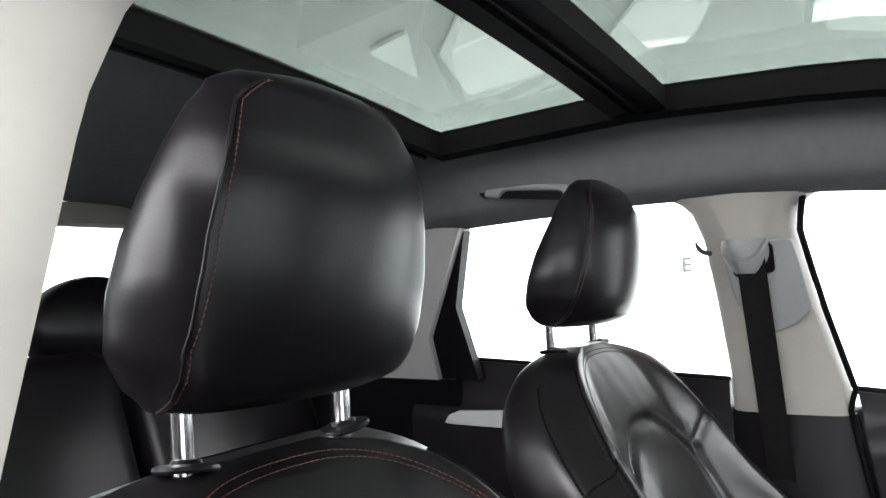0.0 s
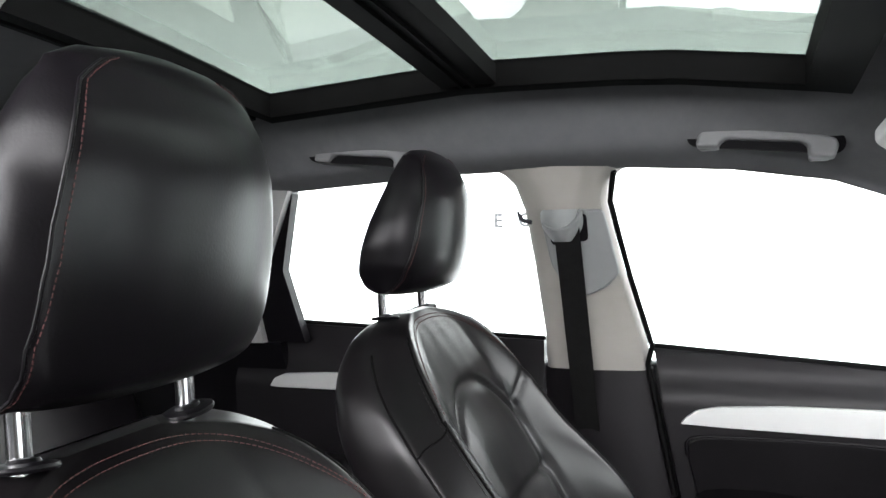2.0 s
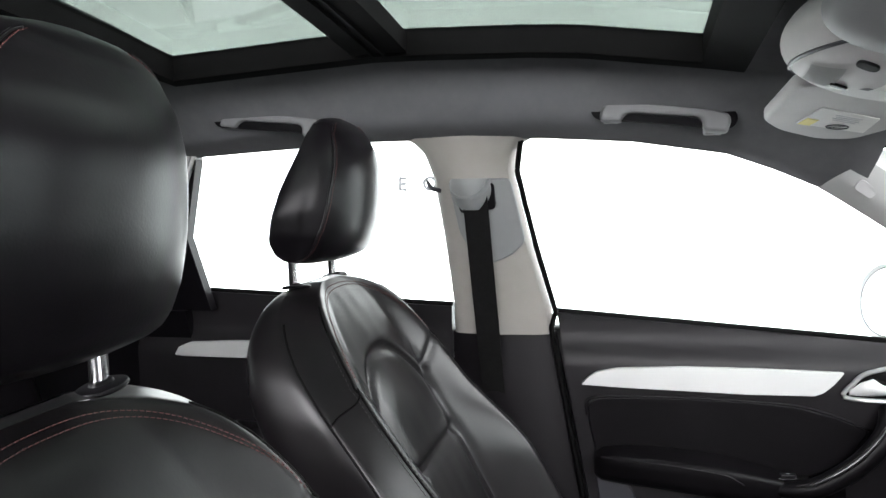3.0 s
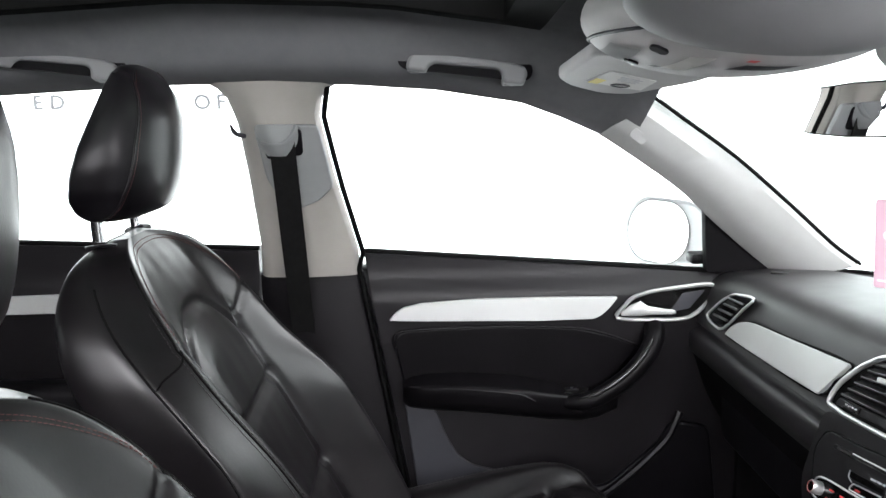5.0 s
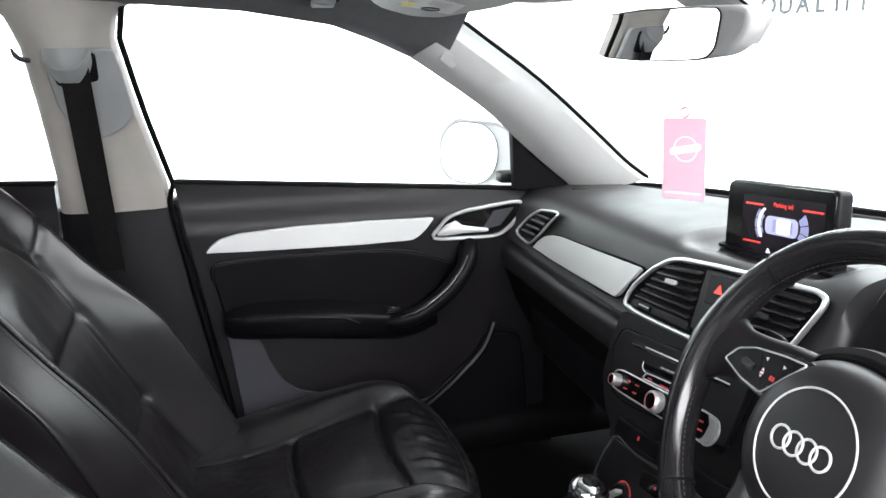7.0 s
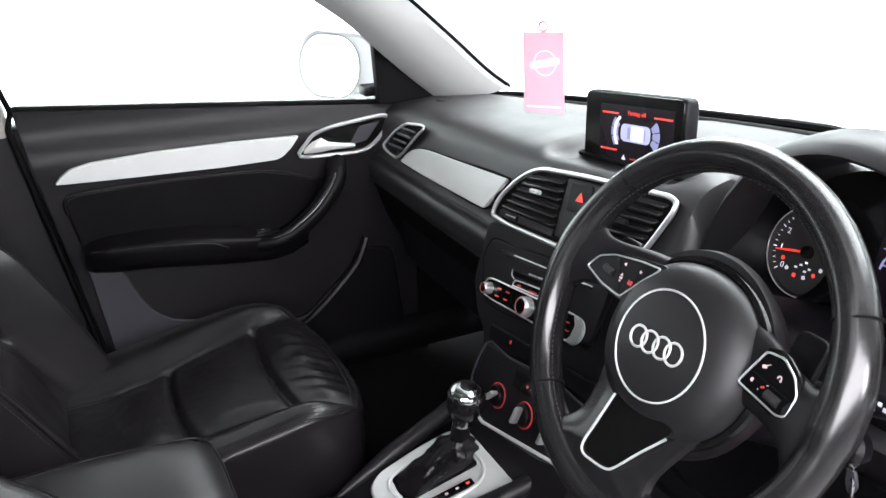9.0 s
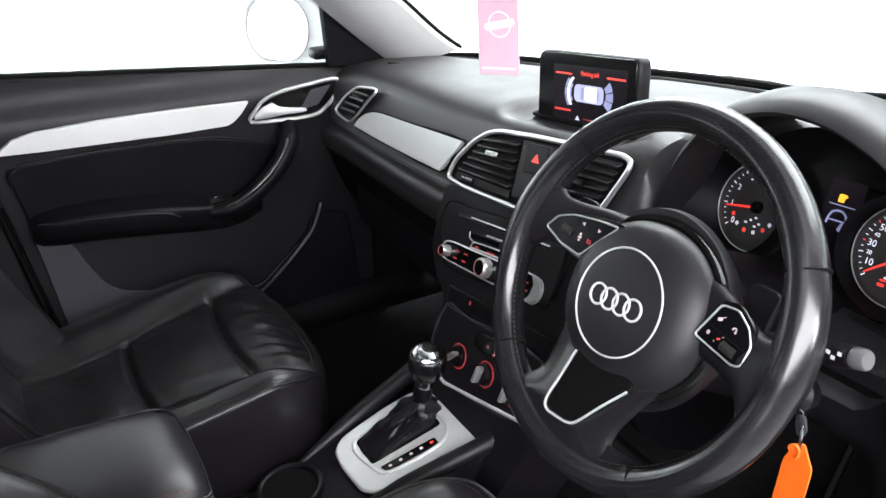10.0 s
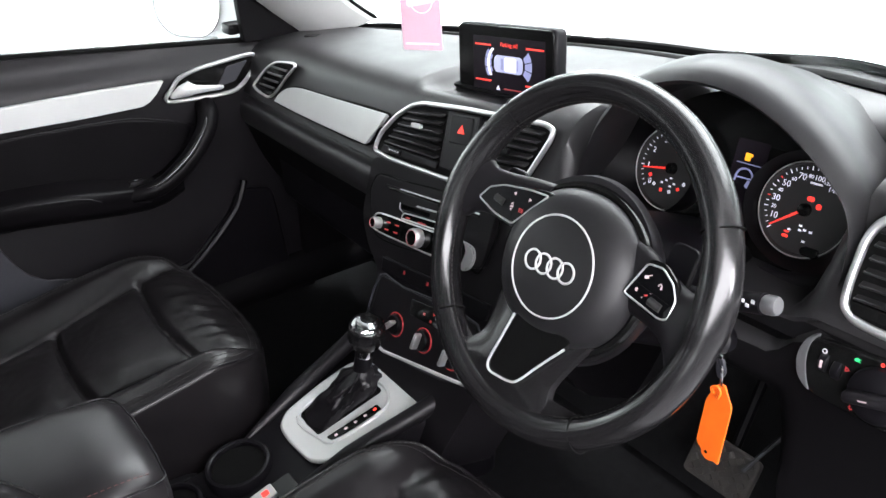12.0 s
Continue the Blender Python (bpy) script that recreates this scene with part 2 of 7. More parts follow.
def tube(path, radius, n=10, cyclic=False, squash=1.0, up=None, add=None):
    """A round bar along a path; radius a number or one to each point."""
    path = [V(p) for p in path]
    k = len(path)
    radii = radius if isinstance(radius, (list, tuple)) else [radius] * k
    loops, side = [], None
    for i, p in enumerate(path):
        if cyclic:
            d = path[(i + 1) % k] - path[i - 1]
        else:
            d = path[min(k - 1, i + 1)] - path[max(0, i - 1)]
        d.normalize()
        if up is not None:
            side = d.cross(V(up)).normalized()
        elif side is None:
            side = d.orthogonal().normalized()
        else:
            side = (side - d * side.dot(d)).normalized()
        other = d.cross(side)
        loops.append([p + radii[i] * (math.cos(a) * side + squash * math.sin(a) * other) for a in (2 * math.pi * q / n for q in range(n))])
    bm = loft(loops, cyclic=cyclic)
    return merged(add, bm) if add else bm


def merged(a, b):
    me = bpy.data.meshes.new("tmp")
    b.to_mesh(me)
    b.free()
    a.from_mesh(me)
    bpy.data.meshes.remove(me)
    return a


def frame_of(o, x, y):
    """A matrix with the given origin, x axis and rough y axis."""
    x = V(x).normalized()
    z = x.cross(V(y)).normalized()
    y = z.cross(x)
    return Matrix(((x.x, y.x, z.x, o[0]), (x.y, y.y, z.y, o[1]), (x.z, y.z, z.z, o[2]), (0, 0, 0, 1)))


def prism(outline, depth, m=None, bevel=0.0, seg=2, add=None):
    """A plate: an outline in the local xy plane, drawn out along z from 0 to depth, its edges rounded."""
    bm = bmesh.new()
    low = [bm.verts.new((p[0], p[1], 0)) for p in outline]
    f = bm.faces.new(low)
    r = bmesh.ops.extrude_face_region(bm, geom=[f])
    bmesh.ops.translate(bm, vec=(0, 0, depth), verts=[v for v in r["geom"] if isinstance(v, bmesh.types.BMVert)])
    if bevel:
        edges = [e for e in bm.edges if abs(e.verts[0].co.z - e.verts[1].co.z) < 1e-6]
        bmesh.ops.bevel(bm, geom=edges, offset=bevel, segments=seg, profile=0.5, affect="EDGES", clamp_overlap=True)
    if m is not None:
        bm.transform(m)
    return merged(add, bm) if add else bm


def rounded(w, h, r, n=5, cx=0.0, cy=0.0):
    """The outline of a rounded rectangle."""
    out = []
    for sx, sy, a0 in ((1, 1, 0), (-1, 1, 90), (-1, -1, 180), (1, -1, 270)):
        for i in range(n + 1):
            a = radians(a0 + 90 * i / n)
            out.append((cx + sx * (w / 2 - r) + r * math.cos(a), cy + sy * (h / 2 - r) + r * math.sin(a)))
    return out


def soft_outline(pts, r, n=4):
    """A polygon with its corners rounded."""
    out, k = [], len(pts)
    for i in range(k):
        a, b, c = V(pts[i - 1]).to_3d(), V(pts[i]).to_3d(), V(pts[(i + 1) % k]).to_3d()
        rr = min(r, (a - b).length * 0.45, (c - b).length * 0.45)
        p, q = b + (a - b).normalized() * rr, b + (c - b).normalized() * rr
        for s in range(n + 1):
            t = s / n
            w = (1 - t) ** 2 * p + 2 * t * (1 - t) * b + t * t * q
            out.append((w.x, w.y))
    return out


def box(sx, sy, sz, m=None, bevel=0.002, seg=2, add=None):
    bm = bmesh.new()
    bmesh.ops.create_cube(bm, size=1)
    bmesh.ops.scale(bm, vec=(sx, sy, sz), verts=bm.verts)
    if bevel:
        bmesh.ops.bevel(bm, geom=bm.edges[:], offset=bevel, segments=seg, profile=0.5, affect="EDGES", clamp_overlap=True)
    if m is not None:
        bm.transform(m)
    return merged(add, bm) if add else bm


def lathe(profile, n=32, m=None, add=None):
    """A turned body round local z, from (radius, height) pairs."""
    bm = loft([[V((r * math.cos(2 * math.pi * i / n), r * math.sin(2 * math.pi * i / n), z)) for i in range(n)] for r, z in profile])
    if m is not None:
        bm.transform(m)
    return merged(add, bm) if add else bm


def ring(r, w, m=None, n=48, tubes=8, squash=1.0, add=None):
    bm = tube([(r * math.cos(2 * math.pi * i / n), r * math.sin(2 * math.pi * i / n), 0) for i in range(n)], w, tubes, True, squash, up=(0, 0, 1))
    if m is not None:
        bm.transform(m)
    return merged(add, bm) if add else bm


def stitches(path, length=0.0035, gap=0.0022, r=0.0006, add=None):
    """A row of thread stitches along a path."""
    path = [V(p) for p in path]
    bm = add or bmesh.new()
    total, run = 0.0, 0.0
    step = length + gap
    nxt = 0.0
    for a, b in zip(path, path[1:]):
        seg = (b - a).length
        if seg < 1e-6:
            continue
        d = (b - a) / seg
        while nxt < run + seg:
            s = a + d * (nxt - run)
            e = s + d * length
            side = d.orthogonal().normalized() * r
            other = d.cross(side)
            lo = [bm.verts.new(s + q) for q in (side, other, -side, -other)]
            hi = [bm.verts.new(e + q) for q in (side, other, -side, -other)]
            for i in range(4):
                bm.faces.new((lo[i], lo[(i + 1) % 4], hi[(i + 1) % 4], hi[i]))
            bm.faces.new(lo[::-1])
            bm.faces.new(hi)
            nxt += step
        run += seg
    return bm


def ellipsoid(c, r, n=40, m=24, low=-1.0, high=1.0, power=1.0):
    loops = []
    for j in range(m + 1):
        q = low + (high - low) * j / m
        z = max(-0.999, min(0.999, math.sin(q * math.pi / 2)))
        k = (1 - z * z) ** 0.5
        loops.append([V((c[0] + r[0] * k * math.copysign(abs(math.cos(a)) ** power, math.cos(a)), c[1] + r[1] * k * math.copysign(abs(math.sin(a)) ** power, math.sin(a)), c[2] + r[2] * z)) for a in (2 * math.pi * i / n for i in range(n))])
    return loft(loops)


def area_lamp(name, m, w, h, power, parent, colour=(1.0, 0.99, 1.0)):
    """A flat lamp w by h metres at the matrix m, shining along its -z."""
    la = bpy.data.lights.new(name, "AREA")
    la.shape, la.size, la.size_y, la.energy, la.color = "RECTANGLE", w, h, power, colour
    ob = new(name, la)
    ob.parent = parent
    ob.matrix_world = m
    ob.matrix_parent_inverse = Matrix.Translation(-parent.location)
    ob.matrix_basis = m
    return ob


def words(text, size, m, material, parent, name="lettering", depth=0.0006, align="CENTER", bold=0.0):
    cu = bpy.data.curves.new(name, "FONT")
    cu.offset = bold
    cu.body, cu.size, cu.align_x, cu.align_y, cu.extrude, cu.resolution_u = text, size, align, "CENTER", depth, 3
    tmp = new("tmp_text", cu)
    dg = bpy.context.evaluated_depsgraph_get()
    me = bpy.data.meshes.new_from_object(tmp.evaluated_get(dg))
    bpy.data.objects.remove(tmp)
    me.transform(m)
    me.materials.clear()
    me.materials.append(material)
    ob = new(name, me)
    ob.parent = parent
    ob.matrix_parent_inverse = Matrix.Translation(-parent.location)
    return ob


def letters(text, size, m, material, parent, step):
    """A line of single letters, one object each, from the left end at m."""
    x = 0.0
    for ch in text:
        if ch != " ":
            words(ch, size, m @ Matrix.Translation((x, 0, 0)), material, parent, "letter", 0.004, bold=0.03 * size)
        x += step * size * (0.62 if ch in " I" else 1.0)


def lerp_table(x, table):
    """Smooth value from a table of (x, value)."""
    if x <= table[0][0]:
        return table[0][1]
    for (a, p), (b, q) in zip(table, table[1:]):
        if x <= b:
            t = (x - a) / (b - a)
            return p + (q - p) * t
    return table[-1][1]


def soft_table(x, table, d=0.022):
    """A table's value with its corners rounded."""
    return (lerp_table(x - d, table) + 2 * lerp_table(x - d / 2, table) + 2 * lerp_table(x, table) + 2 * lerp_table(x + d / 2, table) + lerp_table(x + d, table)) / 8


def smooth_step(a, b, x):
    t = max(0.0, min(1.0, (x - a) / (b - a)))
    return t * t * (3 - 2 * t)


# ---- studio round the car ----
def studio():
    # unseen floor, kept grey so less light bounces up into the cabin
    part("ground", box(44, 44, 0.2, Matrix.Translation((0, 0, -0.1)), 0), STUDIO_FLOOR, kind="structure", label="unseen studio floor under the parked car, grey to cut bounced light")
    cove = spline([(3.2, 0, 0.01), (5.5, 0, 0.01), (7.6, 0, 0.05), (8.6, 0, 0.45), (9.0, 0, 1.1), (9.0, 0, 2.0), (9.0, 0, 2.9)], 5)
    n = len(cove) - 1
    # coves and rear wall give off their own light
    part("backdrop", sheet(lambda u, v: V((-13.4 + 26.8 * v, cove[round(u * n)].x, cove[round(u * n)].z)), n, 8, -0.02), BACKDROP_SIDE, kind="structure", label="white studio cove beside the car, made to glow")
    part("backdrop", sheet(lambda u, v: V((cove[round(u * n)].x + 2.0, -9 + 12.2 * v, cove[round(u * n)].z)), n, 6, -0.02), BACKDROP_FRONT, kind="structure", label="white studio cove ahead of the car, made to glow")
    part("backdrop", box(0.2, 18, 2.9, Matrix.Translation((-8.0, 0, 1.45)), 0), BACKDROP, kind="structure", label="white studio wall behind the car, made to glow", smooth=False)
    # unseen dark wall, added to keep reflections on the black trim low
    part("backdrop", box(27, 0.2, 2.9, Matrix.Translation((0, -9.1, 1.45)), 0), STUDIO_DARK, kind="structure", label="unseen dark wall added on the driver side to cut reflections", smooth=False)
    # unseen softboxes, added on the driver side to light the cabin
    for x, ys, zs, power, wide in ((-0.5, -2.2, 2.08, 240, 3.5), (2.1, -4.0, 2.08, 165, 0.7)):
        sb = thing("softbox", "unseen studio softbox on a stand, added to light the cabin", "studio light", "studio softboxes", at=(x, ys, 0))
        m = frame_of((x, ys, zs), (-1, 0, 0), (0, 0.20, 1))
        part("diffuser", prism(rounded(wide, 1.3, 0.05), 0.02, m @ Matrix.Translation((0, 0, 0.0)), 0.005), SOFTBOX, sb, "glowing white diffuser cloth")
        area_lamp("unseen_softbox_lamp", m @ Matrix.Translation((0, 0, 0.03)) @ Matrix.Rotation(math.pi, 4, "Y"), wide, 1.3, power, sb)
        part("shell", prism(rounded(wide + 0.06, 1.36, 0.06), -0.25, m @ Matrix.Translation((0, 0, -0.004)), 0.02), RUBBER, sb, "black softbox shell")
        part("stand", tube([(x, ys - 0.25, 0.0), (x, ys - 0.25, zs - 0.03)], 0.025, 12), RUBBER, sb)
    part("studio_ceiling", box(27, 18, 0.1, Matrix.Translation((0, 0, 2.95)), 0), STUDIO_GREY, kind="structure", label="pale grey studio ceiling above the car", smooth=False)
    # unseen panel, added to brighten the dash through the windscreen
    lamp = thing("ceiling_light", "unseen bright panel added over the bonnet to light the dash", "ceiling light", "studio light panels", at=(3.2, 0.8, 2.88))
    part("diffuser", prism(rounded(2.8, 5.2, 0.08, cx=3.2, cy=0.8), 0.03, Matrix.Translation((0, 0, 2.84)), 0), KEY_PANEL, lamp)
    part("backing", prism(rounded(2.84, 5.24, 0.08, cx=3.2, cy=0.8), 0.02, Matrix.Translation((0, 0, 2.871)), 0), WHITE_PAINT, lamp)
    area_lamp("unseen_panel_lamp", Matrix.Translation((3.2, 0.8, 2.83)), 2.8, 5.2, 410, lamp)
    k = (2.86 - 1.27) / (3.4 - 1.27)
    # the last two panels are added on the unseen driver side
    shapes = [[(-4.126, 5.11), (-3.496, 4.859), (-4.304, 6.198)], [(-2.919, 4.758), (-2.946, 6.777), (-4.302, 7.235), (-3.65, 5.6)], [(-2.104, 6.013), (-1.602, 5.314), (-1.136, 5.689), (-1.498, 6.515), (-2.282, 6.931)], [(-0.52, 7.15), (-0.33, 6.3), (1.1, 6.7), (1.4, 8.4), (0.9, 8.6)], [(2.0, -3.6), (5.0, -3.6), (5.0, -2.4), (2.0, -2.4)], [(-4.6, -3.6), (-1.6, -3.6), (-1.6, -2.4), (-4.6, -2.4)]]
    for sh in shapes:
        pts = [(0.418 + (x - 0.418) * k, -0.767 + (y + 0.767) * k) for x, y in sh]
        cx, cy = sum(p[0] for p in pts) / len(pts), sum(p[1] for p in pts) / len(pts)
        lamp = thing("ceiling_light", "flat white light panel on the studio ceiling", "ceiling light", "studio light panels", at=(cx, cy, 2.88))
        part("diffuser", prism(soft_outline(pts, 0.08), 0.03, Matrix.Translation((0, 0, 2.86)), 0), PANEL_LIGHT, lamp)
        part("backing", prism(soft_outline([(cx + (x - cx) * 0.96, cy + (y - cy) * 0.96) for x, y in pts], 0.08), 0.02, Matrix.Translation((0, 0, 2.889)), 0), WHITE_PAINT, lamp)
    sign = thing("wall_lettering", "grey capital letters on the white studio wall", "sign", at=(-2.0, 8.98, 1.4))
    letters("ED", 0.235, frame_of((-3.93, 8.985, 1.36), (1, 0, 0), (0, 0, 1)), LETTER_GREY, sign, 0.95)
    letters("E OF M", 0.245, frame_of((-2.385, 8.985, 1.343), (1, 0, 0), (0, 0, 1)), LETTER_GREY, sign, 0.90)
    sign = thing("wall_lettering", "large grey capital letters on the white studio wall", "sign", at=(8.8, 8.98, 1.5))
    letters("QUALITY", 0.33, frame_of((7.88, 8.985, 1.487), (1, 0, 0.035), (0, 0, 1)), LETTER_GREY, sign, 0.86)
    block = thing("wall_sign", "red square block on the white studio wall", "sign", at=(7.9, 8.98, 2.05))
    part("panel", box(0.42, 0.02, 0.30, Matrix.Translation((7.93, 8.975, 2.09)), 0.004, 1), SIGN_RED, block)


studio()


# ---- cabin shell ----
ROOF_Z = [(-1.15, 1.44), (-0.7, 1.475), (-0.31, 1.498), (0.02, 1.518), (0.3, 1.51), (0.52, 1.48), (0.7, 1.45), (0.84, 1.425)]
SIDE_TOP = [(-1.15, 1.33), (-0.45, 1.365), (0.0, 1.388), (0.3, 1.382), (0.45, 1.368), (0.57, 1.345), (0.68, 1.298), (0.80, 1.225), (0.92, 1.13)]


LIFT = 0.085


def roof_point(x, s):
    """The headliner: s runs from 0 at the middle of the car to 1 at the top of the side windows."""
    zt, ze = lerp_table(x, ROOF_Z), lerp_table(x, SIDE_TOP)
    ye = 0.735 - 0.43 * (ze - 1.0)
    h = zt - ze
    rolled = [(0.480, ze + 0.66 * h), (ye - 0.074, ze + 0.40 * h), (ye - 0.056, ze + 0.20 * h), (ye - 0.024, ze + 0.06 * h)]
    plain = [(0.476, zt - 0.034), (0.5, zt - 0.05), (ye - 0.035, ze + 0.035), (ye - 0.008, ze + 0.012)]
    g = smooth_step(0.46, 0.60, x)
    pts = [(0.0, zt + 0.012), (0.25, zt + 0.008), (0.40, zt - 0.004), (0.454, zt - 0.010)] + [(a + (c - a) * g, b + (d - b) * g) for (a, b), (c, d) in zip(rolled, plain)] + [(ye, ze)]
    k = min(len(pts) - 2, int(s * (len(pts) - 1)))
    t = s * (len(pts) - 1) - k
    c = spline([(p[0], p[1], 0) for p in pts[max(0, k - 1):k + 3]], 10)
    base = 10 if k > 0 else 0
    p = c[min(len(c) - 1, base + int(round(t * 10)))]
    return p.x, p.y


def headliner():
    xs = [-1.15, -1.0, -0.85, -0.7, -0.55, -0.42, -0.345, -0.33, -0.2, -0.05, 0.1, 0.25, 0.4, 0.535, 0.55, 0.62, 0.68, 0.74, 0.79, 0.84]
    ss = [i / 40 for i in range(41)]
    bm = bmesh.new()
    grid = {}
    for i, x0 in enumerate(xs):
        for side in (1, -1):
            for j, s in enumerate(ss):
                x = x0 if x0 < 0.62 else 0.62 + (x0 - 0.62) * (1 - 0.72 * s * s)
                y, z = roof_point(x, s)
                grid[i, side * j if j else 0] = grid.get((i, 0)) if j == 0 and (i, 0) in grid else bm.verts.new((x, side * y, z + LIFT * max(0.0, 0.4 - side * y)))
    for i in range(len(xs) - 1):
        for j in range(-40, 40):
            mid = 0.5 * (grid[i, j].co.y + grid[i, j + 1].co.y)
            if xs[i] >= -0.34 and xs[i + 1] <= 0.54 and abs(mid) < 0.395:
                continue
            bm.faces.new((grid[i, j], grid[i + 1, j], grid[i + 1, j + 1], grid[i, j + 1]))
    bmesh.ops.recalc_face_normals(bm, faces=bm.faces)
    if sum(f.normal.z for f in bm.faces) < 0:
        bmesh.ops.reverse_faces(bm, faces=bm.faces)
    bmesh.ops.solidify(bm, geom=bm.faces[:], thickness=-0.028)
    part("ceiling", bm, HEADLINER, kind="structure", label="grey cloth car headliner with a wide roof opening", angle=60)


def sunroof():
    t = thing("panoramic_sunroof", "closed panoramic glass sunroof in a black frame", "sunroof", at=(0.1, 0, 1.5))

    def z(x, y):
        return lerp_table(x, ROOF_Z) + 0.016 - 0.05 * y * y + LIFT * max(0.0, 0.4 - y)

    def bar(x0, x1, y0, y1, drop, h):
        def f(u, v):
            x, y = x0 + (x1 - x0) * u, y0 + (y1 - y0) * v
            return V((x, y, z(x, y) + drop))
        rows = [[f(i / 10, j / 14) for j in range(15)] for i in range(11)]
        return loft([[p for p in r] + [p + V((0, 0, h)) for p in reversed(r)] for r in rows])
    part("rear_frame", bar(-0.347, -0.326, -0.43, 0.43, -0.022, 0.04), RUBBER, t)
    part("front_frame", bar(0.495, 0.555, -0.43, 0.43, -0.022, 0.04), RUBBER, t)
    part("side_frame", bar(-0.326, 0.495, 0.390, 0.43, -0.022, 0.04), RUBBER, t)
    part("side_frame", bar(-0.326, 0.495, -0.43, -0.390, -0.022, 0.04), RUBBER, t)
    part("cross_bar", bar(-0.020, 0.068, -0.389, 0.389, -0.018, 0.03), RUBBER, t, "black ribbed cross bar")
    part("bar_rib", bar(0.012, 0.016, -0.389, 0.389, -0.024, 0.006), RUBBER, t)
    part("bar_rib", bar(0.030, 0.034, -0.389, 0.389, -0.024, 0.006), RUBBER, t)
    part("rear_guide", bar(-0.368, -0.361, -0.40, 0.40, -0.020, 0.012), RUBBER, t)
    for name, x0, x1 in (("rear_glass", -0.335, -0.012), ("front_glass", 0.060, 0.505)):
        g = part(name, bar(x0, x1, -0.400, 0.400, 0.012, 0.004), ROOF_GLASS, t, "smoked green roof glass")
        g.visible_shadow = False


headliner()
sunroof()

BP_REAR = [(1.40, 0.028), (1.37, 0.04), (1.32, 0.055), (1.22, 0.063), (1.09, 0.069), (1.03, 0.066)]
BP_FRONT = [(1.40, 0.21), (1.37, 0.203), (1.33, 0.195), (1.22, 0.215), (1.07, 0.251), (1.02, 0.252)]


def side_y(z):
    return 0.70 - 0.36 * (z - 1.0)


def b_pillar(s):
    name = "b_pillar"
    zs = [1.025 + (1.395 - 1.025) * i / 24 for i in range(25)]
    loops = []
    for z in zs:
        tab_r, tab_f = sorted(BP_REAR), sorted(BP_FRONT)
        x0, x1 = lerp_table(z, tab_r), lerp_table(z, tab_f)
        if z > 1.36:
            g = (z - 1.36) / 0.035
            x0, x1 = x0 - 0.03 * g * g, x1 + 0.035 * g * g
        y = side_y(z) + (0.029 if s < 0 else 0)
        pr = [(x0, y + 0.05), (x0, y + 0.018), (x0 + 0.008, y + 0.004), (x0 + 0.022, y - 0.002), ((x0 + x1) / 2, y - 0.008), (x1 - 0.022, y - 0.002), (x1 - 0.006, y + 0.006), (x1, y + 0.022), (x1, y + 0.05)]
        loops.append([V((a, s * b, z)) for a, b in pr])
    t = thing("pillar_trim", "greige moulded trim on the door pillar", "pillar trim", "pillar trims", "structure", at=(0.15, s * 0.66, 1.03))
    part("upper_trim", loft(loops), PILLAR, t)
    if s < 0:
        return
    # raised panel round the belt slot
    o = soft_outline([(0.086, 1.320), (0.196, 1.320), (0.206, 1.270), (0.216, 1.209), (0.190, 1.184), (0.152, 1.168), (0.118, 1.19), (0.099, 1.225)], 0.010)
    m = frame_of((0, s * (0.70 + 0.36), 0), (1, 0, 0), (0, -0.36 * s, 1))
    k = math.sqrt(1 + 0.36 ** 2)
    part("belt_panel", prism([(a, b * k) for a, b in o], 0.010 * (1 if s < 0 else 1), m @ Matrix.Translation((0, 0, 0.004 if s > 0 else -0.014)), 0.003), BELT_GREY, t, "grey panel round the belt slot")
    part("slot", prism([(a, b * k) for a, b in soft_outline([(0.095, 1.315), (0.168, 1.315), (0.168, 1.27), (0.105, 1.262)], 0.008)], 0.004, m @ Matrix.Translation((0, 0, 0.0135 if s > 0 else -0.0175)), 0.001), DARK_PLASTIC, t)
    # dark lower pillar
    loops = []
    for z in [0.42 + 0.605 * i / 12 for i in range(13)]:
        y = side_y(1.025) + 0.012 + (1.025 - z) * 0.03
        x0, x1 = 0.06 - 0.02 * smooth_step(0.9, 0.5, z), 0.258 + (1.02 - z) * 0.19
        pr = [(x0, y + 0.05), (x0, y + 0.015), (x0 + 0.02, y), (x1 - 0.02, y), (x1, y + 0.012), (x1, y + 0.05)]
        loops.append([V((a, s * b, z)) for a, b in pr])
    part("lower_trim", loft(loops), SOFT_BLACK, t, "black lower pillar trim")
    # belt: guide, webbing
    b = thing("seat_belt", "black webbing seat belt on the door pillar", "seat belt", "front seat belts", at=(0.14, s * 0.64, 1.0))
    yb = lambda z: s * (side_y(z) - 0.026)
    part("webbing", sheet(lambda u, v: V((0.112 + 0.044 * v + 0.012 * math.sin(math.pi * u) * 0 + 0.006 * u, yb(1.292 - 0.42 * u) + s * 0.0 + 0.002 * math.sin(3 * v), 1.292 - 0.42 * u)), 16, 3, 0.0016), BELT_CLOTH, b)
    gx = 0.128
    loops = []
    for i in range(9):
        a = i / 8
        z = 1.318 - 0.055 * a
        w = 0.034 * math.sin(math.pi * (0.35 + 0.5 * a)) + 0.004
        dp = 0.012 + 0.016 * math.sin(math.pi * (0.15 + 0.75 * a))
        y = side_y(z) - 0.012
        loops.append([V((gx - 0.002 + w * math.cos(q), s * (y - dp * max(0, math.sin(q)) - 0.002 * math.sin(q)), z)) for q in (2 * math.pi * k / 20 for k in range(20))])
    part("belt_guide", loft(loops), BELT_GREY, b, "grey rounded belt guide")
